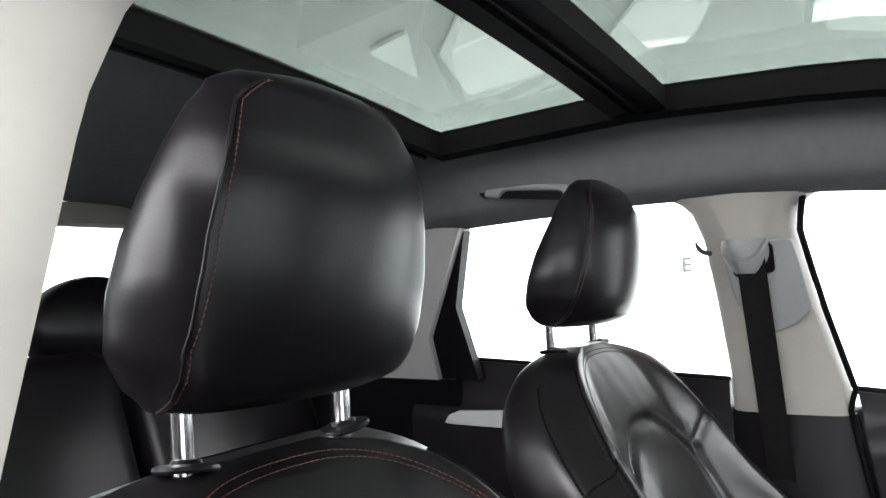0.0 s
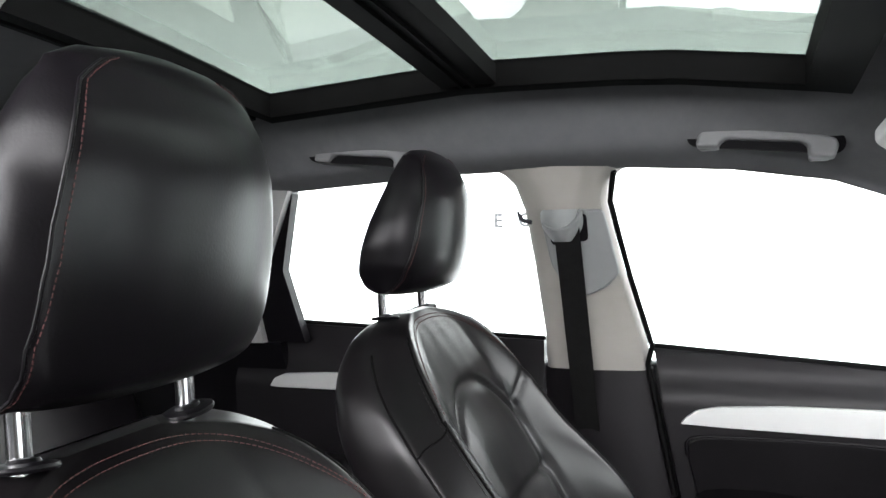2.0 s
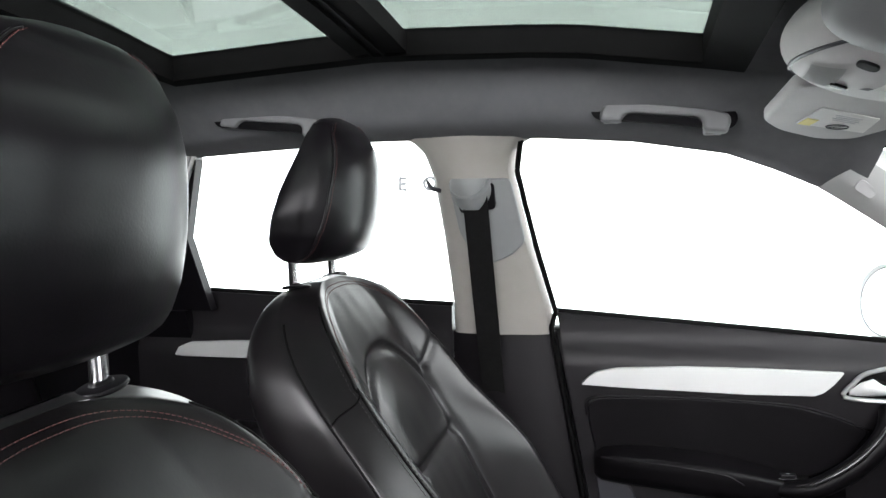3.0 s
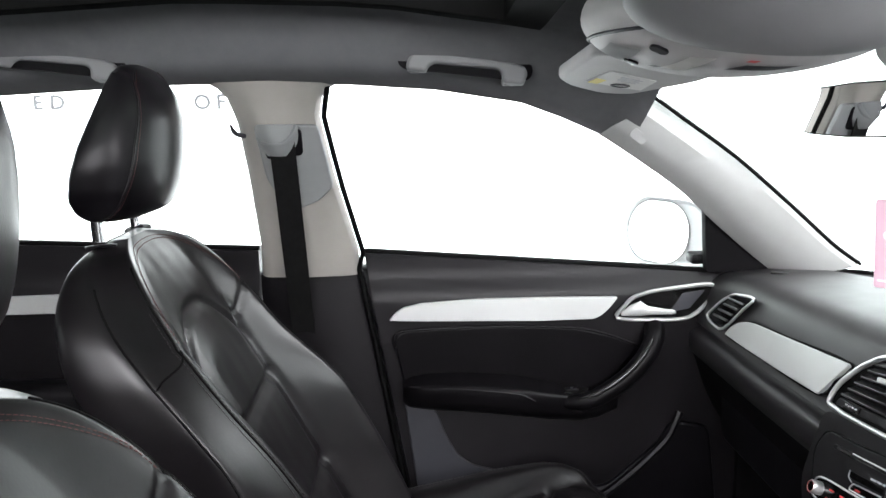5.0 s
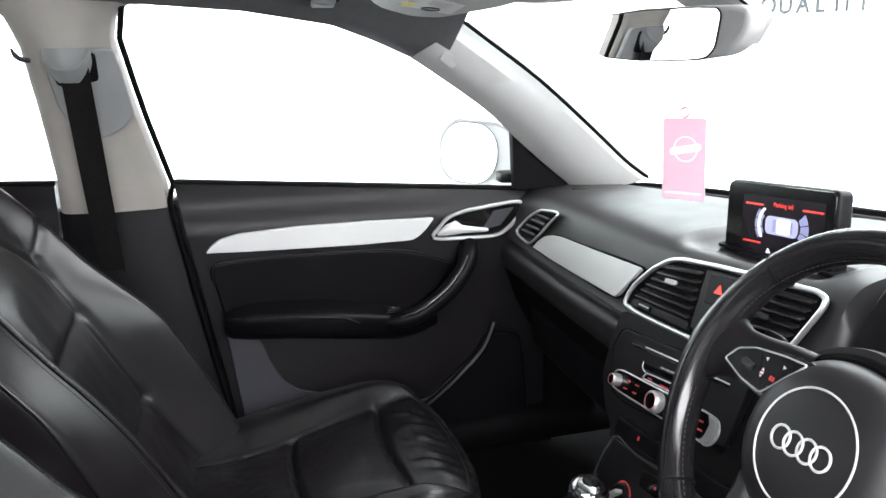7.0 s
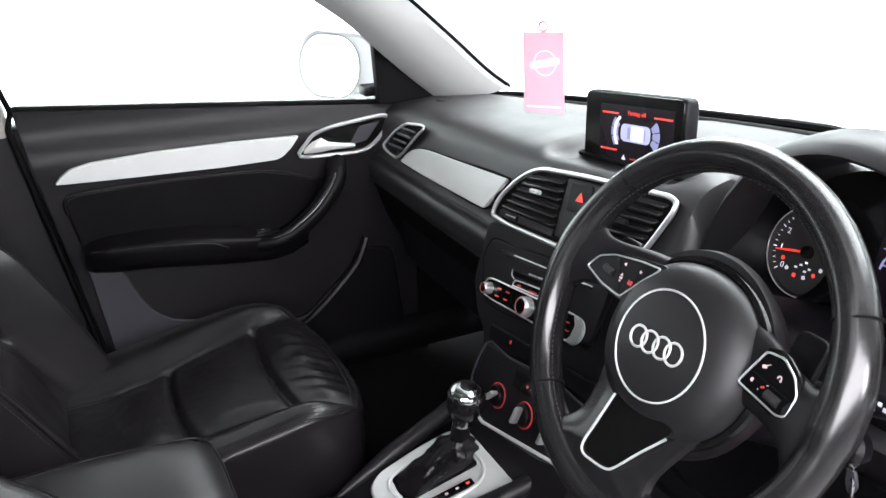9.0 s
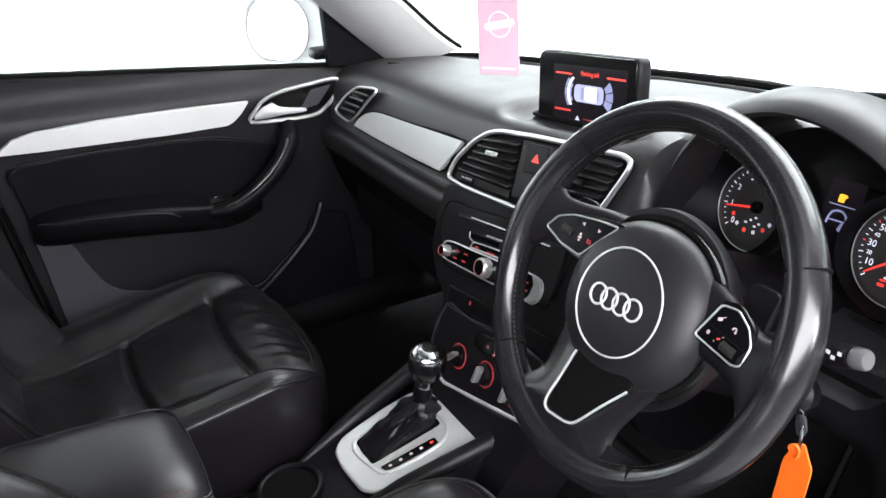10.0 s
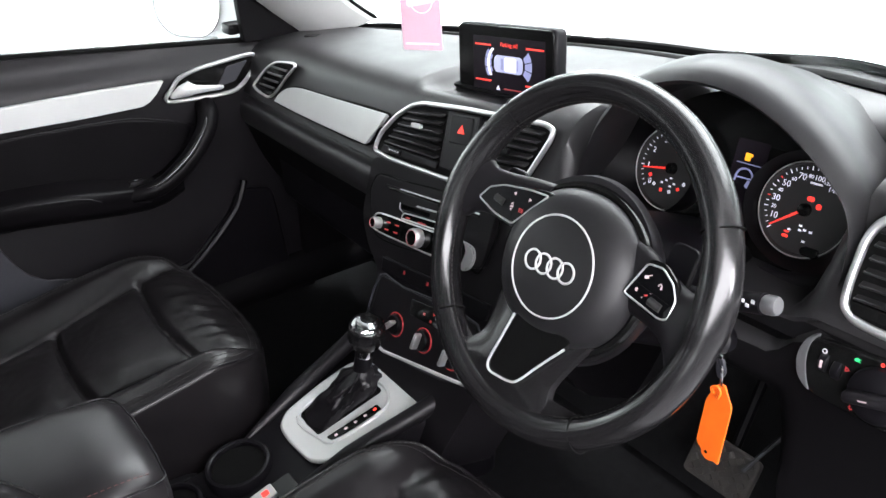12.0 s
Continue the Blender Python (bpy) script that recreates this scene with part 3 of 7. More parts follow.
    part("guide_lip", tube(spline([(gx - 0.033, s * (side_y(1.29) - 0.026), 1.296), (gx - 0.020, s * (side_y(1.282) - 0.036), 1.288), (gx + 0.006, s * (side_y(1.28) - 0.040), 1.287), (gx + 0.024, s * (side_y(1.295) - 0.034), 1.298), (gx + 0.034, s * (side_y(1.31) - 0.026), 1.316)], 6), 0.0045, 8), BELT_GREY, b)
    part("coat_hook", tube(spline([(0.068, s * (side_y(1.30) + 0.004), 1.298), (0.056, s * (side_y(1.30) - 0.002), 1.301), (0.049, s * (side_y(1.30) - 0.004), 1.308), (0.045, s * (side_y(1.30) - 0.004), 1.318)], 4), [0.0042] * 9 + [0.0034, 0.0028, 0.0022, 0.0014], 8), GREY_PLASTIC, t, "small dark coat hook")


for s in (1, -1):
    b_pillar(s)


def edge_strip(name, pts, r, material, label, kind="structure", cyclic=False, squash=1.0):
    return part(name, tube(spline(pts, 8, cyclic), r, 10, cyclic, squash), material, kind=kind, label=label)


# front pillars, rear pillars
def a_pillar(s):
    inner = spline([(0.682, 0.597, 1.296), (0.727, 0.609, 1.27), (0.848, 0.644, 1.191), (0.922, 0.671, 1.13), (1.0, 0.685, 1.065), (1.07, 0.69, 1.010)], 6)
    front = spline([(0.765, 0.585, 1.354), (0.82, 0.597, 1.318), (0.93, 0.600, 1.241), (1.04, 0.603, 1.150), (1.127, 0.61, 1.076), (1.185, 0.615, 1.036)], 6)
    loops = []
    for a, b in zip(inner, front):
        mid = (a + b) / 2 + V((-0.012, -0.016 - 0.009 * smooth_step(0.90, 0.76, a.x), -0.004))
        out = (a + b) / 2 + V((0.05, 0.06, 0.02))
        loops.append([V((p.x, s * p.y - (0.09 if s < 0 else 0.0), p.z)) for p in (a, a.lerp(mid, 0.5) + V((-0.004, -0.006, 0)), mid, mid.lerp(b, 0.6) + V((0.0, -0.005 - 0.007 * smooth_step(0.90, 0.76, a.x), 0)), b, b + V((0.03, 0.02, 0.01)), out, a + V((0.03, 0.05, 0)))])
    t = thing("pillar_trim", "pale grey trim along the windscreen pillar", "pillar trim", "pillar trims", "structure", at=(1.07, s * 0.66, 1.02))
    part("upper_trim", loft(loops[2:]), PILLAR_PALE, t)
    part("edge_seal", tube([V((p.x + 0.012, s * (p.y - 0.004) - (0.09 if s < 0 else 0.0), p.z + 0.006)) for p in front], 0.0036, 8), RUBBER, t)
    if s > 0:
        part("emblem", prism(rounded(0.034, 0.019, 0.006), 0.0016, frame_of((0.7565, 0.5800, 1.2885), (0.8, 0.2, -0.55), (0.083, -0.012, 0.058)), 0.0006), PILLAR_SHADE, t, "small moulded oblong mark")
    # black corner behind the door mirror
    tri = [(0.925, 1.148), (0.934, 1.015), (1.075, 1.012)]
    m = frame_of((0, s * 0.694, 0), (1, 0, 0), (0, 0, 1))
    part("corner_cover", prism(soft_outline(tri, 0.006), 0.02 * -s, m, 0.002), FOOTWELL_BLACK, t, "black triangular corner cover")


for s in (1, -1):
    a_pillar(s)


def rear_quarter(s):
    """The body side behind the rear door window, and the back of the car."""
    shapes = (("quarter_trim", PILLAR_SHADE, [(-0.395, 1.37), (-0.53, 1.15), (-0.53, 1.06), (-1.32, 1.06), (-1.08, 1.42), (-0.8, 1.40)]), ("quarter_filler", DARK_PLASTIC, [(-0.396, 1.365), (-0.455, 1.214), (-0.444, 1.105), (-0.44, 1.061), (-0.529, 1.061), (-0.529, 1.15)]), ("lower_lining", DARK_PLASTIC, [(-0.50, 1.059), (-0.50, 0.5), (-1.3, 0.5), (-1.32, 1.059)]))
    t = thing("pillar_trim", "greige trim of the rear quarter pillar", "pillar trim", "pillar trims", "structure", at=(-0.9, s * 0.64, 0.5))
    for name, material, outline in shapes:
        bm = bmesh.new()
        inset = 0.012 if name == "quarter_trim" else -0.004
        lo = [bm.verts.new((x, s * (side_y(z) - inset), z)) for x, z in outline]
        hi = [bm.verts.new((x, s * (side_y(z) + 0.03), z)) for x, z in outline]
        bm.faces.new(lo)
        bm.faces.new(hi)
        for i in range(len(lo)):
            j = (i + 1) % len(lo)
            bm.faces.new((lo[i], lo[j], hi[j], hi[i]))
        part(name, bm, material, t)


for s in (1, -1):
    rear_quarter(s)


def tailgate():
    t = thing("tailgate", "tailgate with a tall rear window", "tailgate", kind="structure", at=(-1.3, 0, 0.5))
    part("lower_panel", box(0.06, 1.3, 0.62, Matrix.Translation((-1.36, 0, 0.76)), 0.02), DARK_PLASTIC, t)
    part("header", box(0.07, 1.12, 0.05, Matrix.Translation((-1.13, 0, 1.435)), 0.02), PILLAR, t)
    for s in (1, -1):
        part("frame_post", tube([(-1.12, s * 0.52, 1.43), (-1.36, s * 0.60, 1.06)], 0.035, 10), PILLAR, t)
    g = part("pane", sheet(lambda u, v: V((-1.12 - 0.24 * u, (v - 0.5) * 1.1, 1.42 - 0.36 * u)), 4, 6, 0.004), GLASS, t)
    g.visible_shadow = False


tailgate()
part("door_jamb", box(0.20, 0.05, 0.64, Matrix.Translation((0.29, 0.765, 0.71)), 0.01), DARK_PLASTIC, kind="structure", label="dark door jamb behind the lining")
part("floor", box(2.9, 1.42, 0.04, Matrix.Translation((0.05, 0, 0.40)), 0.01), CARPET, kind="structure", label="black carpeted car floor")
part("bulkhead", sheet(lambda u, v: V((1.22 + 0.22 * u, 1.42 * (v - 0.5), 0.42 + 0.5 * u)), 6, 4, 0.03), CARPET, kind="structure", label="black carpeted footwell wall")
for s in (1, -1):
    edge_strip("door_sill", [(-1.2, s * 0.70, 0.46), (0.3, s * 0.71, 0.46), (1.25, s * 0.70, 0.48)], 0.05, FOOTWELL_BLACK, "black plastic door sill")
    part("kick_panel", box(0.34, 0.03, 0.5, Matrix.Translation((1.18, s * 0.69, 0.68)), 0.01), FOOTWELL_BLACK, kind="structure", label="black side panel of the footwell")
w = part("windscreen", sheet(lambda u, v: V((0.85 + 0.05 * math.cos((v - 0.5) * math.pi) + u * (0.36 + 0.16 * math.cos((v - 0.5) * math.pi)), (v - 0.5) * (1.22 + 0.20 * u), 1.415 + 0.02 * math.cos((v - 0.5) * math.pi) - u * 0.36)), 10, 14, 0.004), GLASS, kind="structure", label="clear raked windscreen")
w.visible_shadow = False


# ---- seats ----
def body_surface(sections, n, front_power=0.55, side_power=0.75):
    """A padded body from sections (z, half width, x back, front function of y); returns a function of angle and section."""
    def point(p, k):
        z, a, xb, xf = sections[k]
        c, s = math.cos(p), math.sin(p)
        y = a * math.copysign(abs(c) ** side_power, c)
        x1 = xf(y)
        xm = 0.5 * (x1 + xb)
        if s >= 0:
            x = xm + (x1 - xm) * s ** front_power
        else:
            x = xm - (xm - xb) * (-s) ** front_power
        return V((x, y, z(y) if callable(z) else z))
    return point


HEAD_A = [(1.196, 0.085), (1.200, 0.108), (1.212, 0.124), (1.235, 0.137), (1.27, 0.139), (1.30, 0.135), (1.33, 0.127), (1.36, 0.115), (1.38, 0.103), (1.395, 0.088), (1.404, 0.062), (1.408, 0.024)]
HEAD_F = [(1.196, 0.052), (1.205, 0.073), (1.22, 0.082), (1.25, 0.0895), (1.28, 0.0935), (1.31, 0.0955), (1.335, 0.0955), (1.36, 0.090), (1.385, 0.078), (1.40, 0.064), (1.408, 0.053)]
HEAD_B = [(1.196, 0.0), (1.205, -0.018), (1.225, -0.026), (1.26, -0.021), (1.30, -0.008), (1.34, 0.010), (1.375, 0.026), (1.408, 0.043)]


def headrest(seat):
    zs = spline([(a, 0, 0) for a, _ in HEAD_A], 3)
    secs = []
    for zz in [p.x for p in zs]:
        a, f, b = lerp_table(zz, HEAD_A), lerp_table(zz, HEAD_F), lerp_table(zz, HEAD_B)
        secs.append((zz, a, b, (lambda y, f=f, a=a: f - 0.018 * (abs(y) / 0.14) ** 2.2)))
    raw = body_surface(secs, 64, 0.80, 0.92)

    def pt(p, k):
        """The body with its two side panels pulled flat between the seam and the rear corner."""
        q = raw(p, k)
        off = math.degrees(p) - 90
        off = off - 360 if off > 180 else off
        lo, hi = 50.0, 118.0
        if lo < abs(off) < hi and 2 < k < len(secs) - 4:
            s = math.copysign(1.0, off)
            a, b = raw(radians(90 + s * lo), k), raw(radians(90 + s * hi), k)
            u = (abs(off) - lo) / (hi - lo)
            q = q.lerp(a.lerp(b, u), 0.62 * smooth_step(2, 7, k) * smooth_step(len(secs) - 4, len(secs) - 10, k))
        return q
    n = 144
    pad = part("headrest", loft([[pt(2 * math.pi * i / n, k) for i in range(n)] for k in range(len(secs))]), HEAD_LEATHER, seat, "black grained leather headrest with stitched side seams")
    for sgn in (1, -1):
        top = len(secs) - 5

        def turn(k, off):
            f = (k - 2) / (top - 2)
            return radians(90 - sgn * ((50 if sgn < 0 else 63) + off + 42 * max(0.0, 1 - f / 0.42) ** 2.0 - 16 * smooth_step(0.80, 1.0, f)))
        path = [pt(turn(k, 0), k) + V((0.0006, sgn * 0.0006, 0)) for k in range(2, top)]
        part("seam", tube(path, 0.0013, 8), HEAD_LEATHER, pad)
        inner = [pt(turn(k, -3.6), k) + V((0.0005, sgn * 0.0003, 0)) for k in range(2, top)]
        part("stitching", stitches(inner, 0.0026, 0.0016, 0.00042), STITCH_RED, pad, "dark red stitching")
    for y in (0.075, -0.075):
        part("post", tube([(0.013, y - 0.003, 1.10), (0.010, y - 0.003, 1.215)], 0.0072, 16), STEEL, pad, "polished steel post")
        m = Matrix.Translation((0.014, y - 0.003, 1.159)) @ Matrix.Rotation(radians(-6), 4, "Y") @ Matrix.Rotation(radians(8 if y > 0 else -8), 4, "X")
        part("post_collar", lathe([(0.0, 0.0), (0.024, 0.0), (0.0255, 0.0018), (0.0245, 0.0038), (0.021, 0.0048), (0.0125, 0.0052), (0.011, 0.0075), (0.0085, 0.008), (0.0, 0.008)], 28, m @ Matrix.Diagonal((0.72, 0.85, 1, 1))), DARK_PLASTIC, pad)


BACK_A = [(0.60, 0.225), (0.66, 0.245), (0.75, 0.262), (0.86, 0.268), (0.95, 0.266), (1.02, 0.255), (1.07, 0.236), (1.105, 0.212), (1.130, 0.184), (1.146, 0.155), (1.158, 0.118), (1.165, 0.06)]
BACK_F = [(0.60, 0.345), (0.68, 0.308), (0.76, 0.268), (0.85, 0.222), (0.95, 0.166), (1.03, 0.123), (1.07, 0.102), (1.10, 0.085), (1.13, 0.068), (1.15, 0.052), (1.165, 0.034)]
BACK_B = [(0.60, 0.200), (0.75, 0.123), (0.85, 0.078), (0.95, 0.034), (1.03, -0.003), (1.10, -0.016), (1.140, -0.010), (1.156, 0.000), (1.165, 0.016)]
RIDGE_X = [(0.60, 0.425), (0.70, 0.378), (0.795, 0.328), (0.844, 0.300), (0.88, 0.276), (0.924, 0.243), (0.963, 0.210), (1.01, 0.175), (1.051, 0.144), (1.104, 0.104), (1.14, 0.072), (1.155, 0.052), (1.165, 0.035)]
RIDGE_Y = [(0.60, 0.180), (0.70, 0.200), (0.80, 0.206), (0.95, 0.206), (1.03, 0.202), (1.08, 0.188), (1.115, 0.166), (1.140, 0.134), (1.155, 0.096), (1.165, 0.042)]
SIDE_X = [(0.60, 0.335), (0.75, 0.275), (0.90, 0.211), (0.936, 0.186), (0.974, 0.156), (1.02, 0.118), (1.053, 0.090), (1.085, 0.064), (1.12, 0.040), (1.15, 0.022), (1.165, 0.012)]


def seat_table(z, table):
    """A rounded table whose corners stay sharp towards the top of the seat."""
    return soft_table(z, table, 0.02 * smooth_step(1.165, 1.11, z))


def ridge_x(z, y):
    """Front of a bolster's ridge; the one on the far side from the driver is plumper low down."""
    return seat_table(z, RIDGE_X) + (0.030 * smooth_step(0.98, 0.84, z) if y > 0 else 0.0)


def back_front(y, z):
    """The sewn front of a backrest between its two ridges."""
    f, yr = seat_table(z, BACK_F), seat_table(z, RIDGE_Y)
    ay = abs(y)
    y0 = min(0.125, 0.55 * yr)
    u = max(0.0, min(1.0, (ay - y0) / (yr - y0)))
    x = f + (ridge_x(z, y) - f) * (0.55 * u * u * (3 - 2 * u) + 0.45 * u ** 1.6 - 0.06 * smooth_step(0.9, 1.0, u))
    # sewn grooves: bolster line, arched lumbar panel, lower panels, notch across the bolster
    x -= 0.007 * math.exp(-((ay - 0.134) / 0.006) ** 2) * smooth_step(1.05, 1.00, z)
    notch = 1.000 + 0.75 * (ay - 0.134)
    x -= 0.007 * math.exp(-((z - notch) / 0.006) ** 2) * smooth_step(0.130, 0.140, ay) * smooth_step(0.204, 0.190, ay)
    x += 0.0006 * noise.noise(V((y * 30, z * 22, 5)))
    if ay < 0.15:
        arch = 1.056 - 0.075 * (ay / 0.13) ** 2.5
        x -= 0.009 * math.exp(-((z - arch) / 0.008) ** 2) * smooth_step(0.146, 0.130, ay)
        x += 0.009 * smooth_step(0.0, 0.05, arch - z) * smooth_step(0.130, 0.085, ay)
        x -= 0.009 * math.exp(-((z - 0.902) / 0.008) ** 2) * smooth_step(0.146, 0.125, ay)
        x -= 0.009 * math.exp(-((z - 0.745) / 0.009) ** 2) * smooth_step(0.146, 0.125, ay)
    return x


def back_side(z, sgn):
    """Places (distance from the middle, x) from a ridge round the side of a backrest to its rear."""
    yr, a = seat_table(z, RIDGE_Y), seat_table(z, BACK_A)
    xr, xs, xb = back_front(sgn * yr, z), seat_table(z, SIDE_X) + 0.02 * smooth_step(0.98, 0.84, z) * max(0, sgn), seat_table(z, BACK_B)
    d, e = a - yr, xr - xs
    ctl = [(yr, xr, 0), (yr + 0.14 * d, xr - 0.06 * e, 0), (yr + 0.34 * d, xr - 0.25 * e, 0), (yr + 0.80 * d, xr - 0.68 * e, 0), (a, xs, 0), (a + 0.001, xs - 0.25 * (xs - xb), 0), (0.97 * a, xb + 0.22 * (xs - xb), 0), (0.86 * a, xb + 0.04 * (xs - xb), 0), (0.6 * a, xb, 0)]
    return [(p.x, p.y) for p in spline(ctl, 5)]


def seat_back(seat):
    zs = [0.60 + 0.5 * i / 74 for i in range(75)] + [1.10 + 0.065 * i / 16 for i in range(1, 17)]
    loops, sides = [], []
    for z in zs:
        yr = seat_table(z, RIDGE_Y)
        front = [V((back_front(-yr + 2 * yr * i / 130, z), -yr + 2 * yr * i / 130, z)) for i in range(131)]
        side = {s: back_side(z, s) for s in (1, -1)}
        sides.append(side)
        loops.append(front + [V((x, y, z)) for y, x in side[1][1:]] + [V((x, -y, z)) for y, x in reversed(side[-1][1:])])
    back = part("backrest", loft(loops), LEATHER_WORN, seat, "worn black leather backrest with side bolsters", angle=70)

    def on_side(k, j, sgn, lift=0.0004):
        y, x = sides[k][sgn][j]
        return V((x + lift, sgn * (y + lift), zs[k]))
    for sgn in (1, -1):
        ks = [k for k in range(2, len(zs) - 6)]
        part("seam", tube([on_side(k, 5, sgn) for k in ks], 0.0016, 6), RUBBER, back)
        for j in (3, 8):
            part("stitching", stitches([on_side(k, j, sgn, 0.0005) for k in ks if zs[k] < 1.10], 0.004, 0.003, 0.0006), STITCH_GREY, back, "grey brown stitching")
        part("side_seam", tube([on_side(k, 20, sgn) for k in range(0, len(zs) - 10)], 0.0017, 6), RUBBER, back)
        cross = []
        for j in range(2, 21):
            q = 66 - 0.28 * (j - 2)
            lo = int(q)
            cross.append(on_side(lo, j, sgn, 0.0006).lerp(on_side(lo + 1, j, sgn, 0.0006), q - lo))
        part("cross_seam", tube(cross, 0.0015, 6), RUBBER, back)
    # double seam over the shoulder
    for off in (0.0, 0.0042):
        arc = []
        for i in range(61):
            q = -1 + 2 * i / 60
            z = 1.158 - off * 1.1 - 0.100 * abs(q) ** 2.6
            w = seat_table(z, RIDGE_Y) - 0.002
            y = max(-w, min(w, q * 0.203))
            arc.append(V((back_front(y, z) + 0.0008, y, z)))
        part("shoulder_stitching", stitches(arc, 0.0034, 0.0022, 0.0005), STITCH_RED, back, "dark red stitching")


def seat_cushion(seat):
    """The cushion: rings from the floor of the skirt up over a rolled rim and in to the middle of the sewn top."""
    half = [(0.235, 0.150), (0.25, 0.185), (0.30, 0.214), (0.40, 0.232), (0.60, 0.240), (0.70, 0.232), (0.745, 0.212), (0.775, 0.176), (0.794, 0.120), (0.803, 0.06), (0.806, 0.0)]
    side = spline([(x, y, 0) for x, y in half], 8)
    outline = [(p.x, p.y) for p in side] + [(p.x, -p.y) for p in reversed(side[:-1])]
    # even steps round the outline
    pts = [V((x, y, 0)) for x, y in outline]
    run = [0.0]
    for a, b in zip(pts, pts[1:] + pts[:1]):
        run.append(run[-1] + (b - a).length)
    n, ev, k = 200, [], 0
    for i in range(n):
        d = run[-1] * i / n
        while run[k + 1] < d:
            k += 1
        ev.append(pts[k].lerp(pts[(k + 1) % len(pts)], (d - run[k]) / (run[k + 1] - run[k])))

    def seam(x):
        return lerp_table(x, [(0.40, 0.108), (0.51, 0.116), (0.67, 0.150), (0.74, 0.166), (0.81, 0.175)])

    def zt(x, y):
        """Height of the sewn top."""
        ay, ys = abs(y), seam(x)
        z = soft_table(x, [(0.20, 0.607), (0.42, 0.611), (0.60, 0.645), (0.70, 0.660), (0.76, 0.655), (0.82, 0.628)], 0.03)
        lift = (0.040 if y < 0 else 0.014) * smooth_step(0.80, 0.66, x) + 0.004
        z += lift * smooth_step(ys - 0.004, 0.205, ay) + 0.006 * math.sin(math.pi * min(1.0, max(0.0, (ay - ys) / (0.23 - ys))))
        z -= (0.008 - 0.004 * smooth_step(0.60, 0.68, x)) * math.exp(-((ay - ys) / (0.0048 + 0.006 * smooth_step(0.58, 0.68, x))) ** 2) * smooth_step(0.78, 0.70, x)
        for xc in (0.512, 0.668):
            d = x - xc - 0.012 * (ay / 0.14) ** 2
            inside = smooth_step(ys + 0.004, ys - 0.008, ay)
            z -= 0.012 * math.exp(-(d / 0.006) ** 2) * inside
            z += 0.007 * math.exp(-((abs(d) - 0.055) / 0.035) ** 2) * smooth_step(ys, ys - 0.05, ay)
        # creases: across the bolsters near the back, fanned over the front roll, soft puckers beside the seams
        z += 0.0030 * (abs(noise.noise(V((x * 46 + y * 6, y * 9, 11)))) - 0.25) * smooth_step(ys, ys + 0.03, ay) * smooth_step(0.46, 0.34, x)
        z += 0.0034 * noise.noise(V((x * 16 - y * 20, y * 60 + x * 24, 7))) * smooth_step(0.68, 0.73, x) * smooth_step(0.20, 0.12, ay)
        z += 0.0012 * noise.noise(V((x * 30, y * 14, 3))) + 0.0006 * noise.noise(V((x * 90, y * 70, 19)))
        z += 0.0012 * noise.noise(V((x * 70, y * 22, 23))) * math.exp(-((ay - ys) / 0.025) ** 2)
        return z

    c = V((0.50, 0, 0))
    loops = []
    for zz, s in ((0.47, 0.965), (0.50, 0.985), (0.54, 0.996), (0.575, 1.0)):
        loops.append([V((*(c + (p - c) * s).xy, zz)) for p in ev])
    rim_r = 0.016
    for j in range(1, 9):
        a = radians(90 * j / 8)
        ring_pts = []
        for p in ev:
            d = (p - c)
            q = c + d * (1 - rim_r * (1 - math.cos(a)) / d.length)
            ring_pts.append(V((q.x, q.y, zt(q.x, q.y) - rim_r * (1 - math.sin(a)))))
        loops.append(ring_pts)
    for j in range(1, 66):
        f = 1 - j / 66
        ring_pts = []
        for p in ev:
            d = p - c
            q = c + d * ((1 - rim_r / d.length) * f)
            ring_pts.append(V((q.x, q.y, zt(q.x, q.y))))
        loops.append(ring_pts)
    cushion = part("cushion", loft(loops), LEATHER_WORN, seat, "creased black leather seat cushion with sewn panels", angle=80)

    def rim(inset, lift):
        out = []
        for p in ev[14:-14]:
            d = p - c
            q = c + d * (1 - inset / d.length)
            a = max(0.0, 1 - inset / rim_r)
            out.append(V((q.x, q.y, zt(q.x, q.y) - rim_r * (1 - math.sqrt(max(0.0, 1 - a * a))) + lift)))
        return out
    part("piping", tube(rim(0.004, 0.0), 0.0024, 6), LEATHER, cushion)
    for inset in (0.011, 0.020):
        part("stitching", stitches(rim(inset, 0.0005), 0.004, 0.003, 0.0006), STITCH_GREY, cushion, "grey brown stitching")
    part("base", box(0.46, 0.40, 0.06, Matrix.Translation((0.50, 0, 0.455)), 0.02), DARK_PLASTIC, seat, "black plastic seat base")
    for y in (0.19, -0.19):
        part("rail", box(0.55, 0.03, 0.03, Matrix.Translation((0.48, y, 0.425)), 0.004), DARK_PLASTIC, seat)
    part("side_shield", prism(soft_outline([(0.20, 0.44), (0.66, 0.44), (0.62, 0.53), (0.30, 0.56), (0.22, 0.58)], 0.02), 0.016, frame_of((0, -0.238, 0), (1, 0, 0), (0, 0, 1)), 0.004), DARK_PLASTIC, seat)


def front_seat():
    seat = thing("front_seat", "black leather driver seat with a tall headrest", "car seat", "front seats")
    headrest(seat)
    seat_back(seat)
    seat_cushion(seat)
    return seat


driver_seat = front_seat()
passenger_seat = copy_thing(driver_seat, Matrix.Translation((-0.088, 0.362, 0.002)))
for pad in passenger_seat.children:
    if pad.name.startswith("headrest"):
        pad.scale = (1.14, 1.04, 1.0)
        pad.location = pad.location + V((0.030 * (1 - 1.14), 0, 0))
tagged(passenger_seat, "worn black leather passenger seat with creased cushion")
driver_seat.location = (0, -0.36, 0)
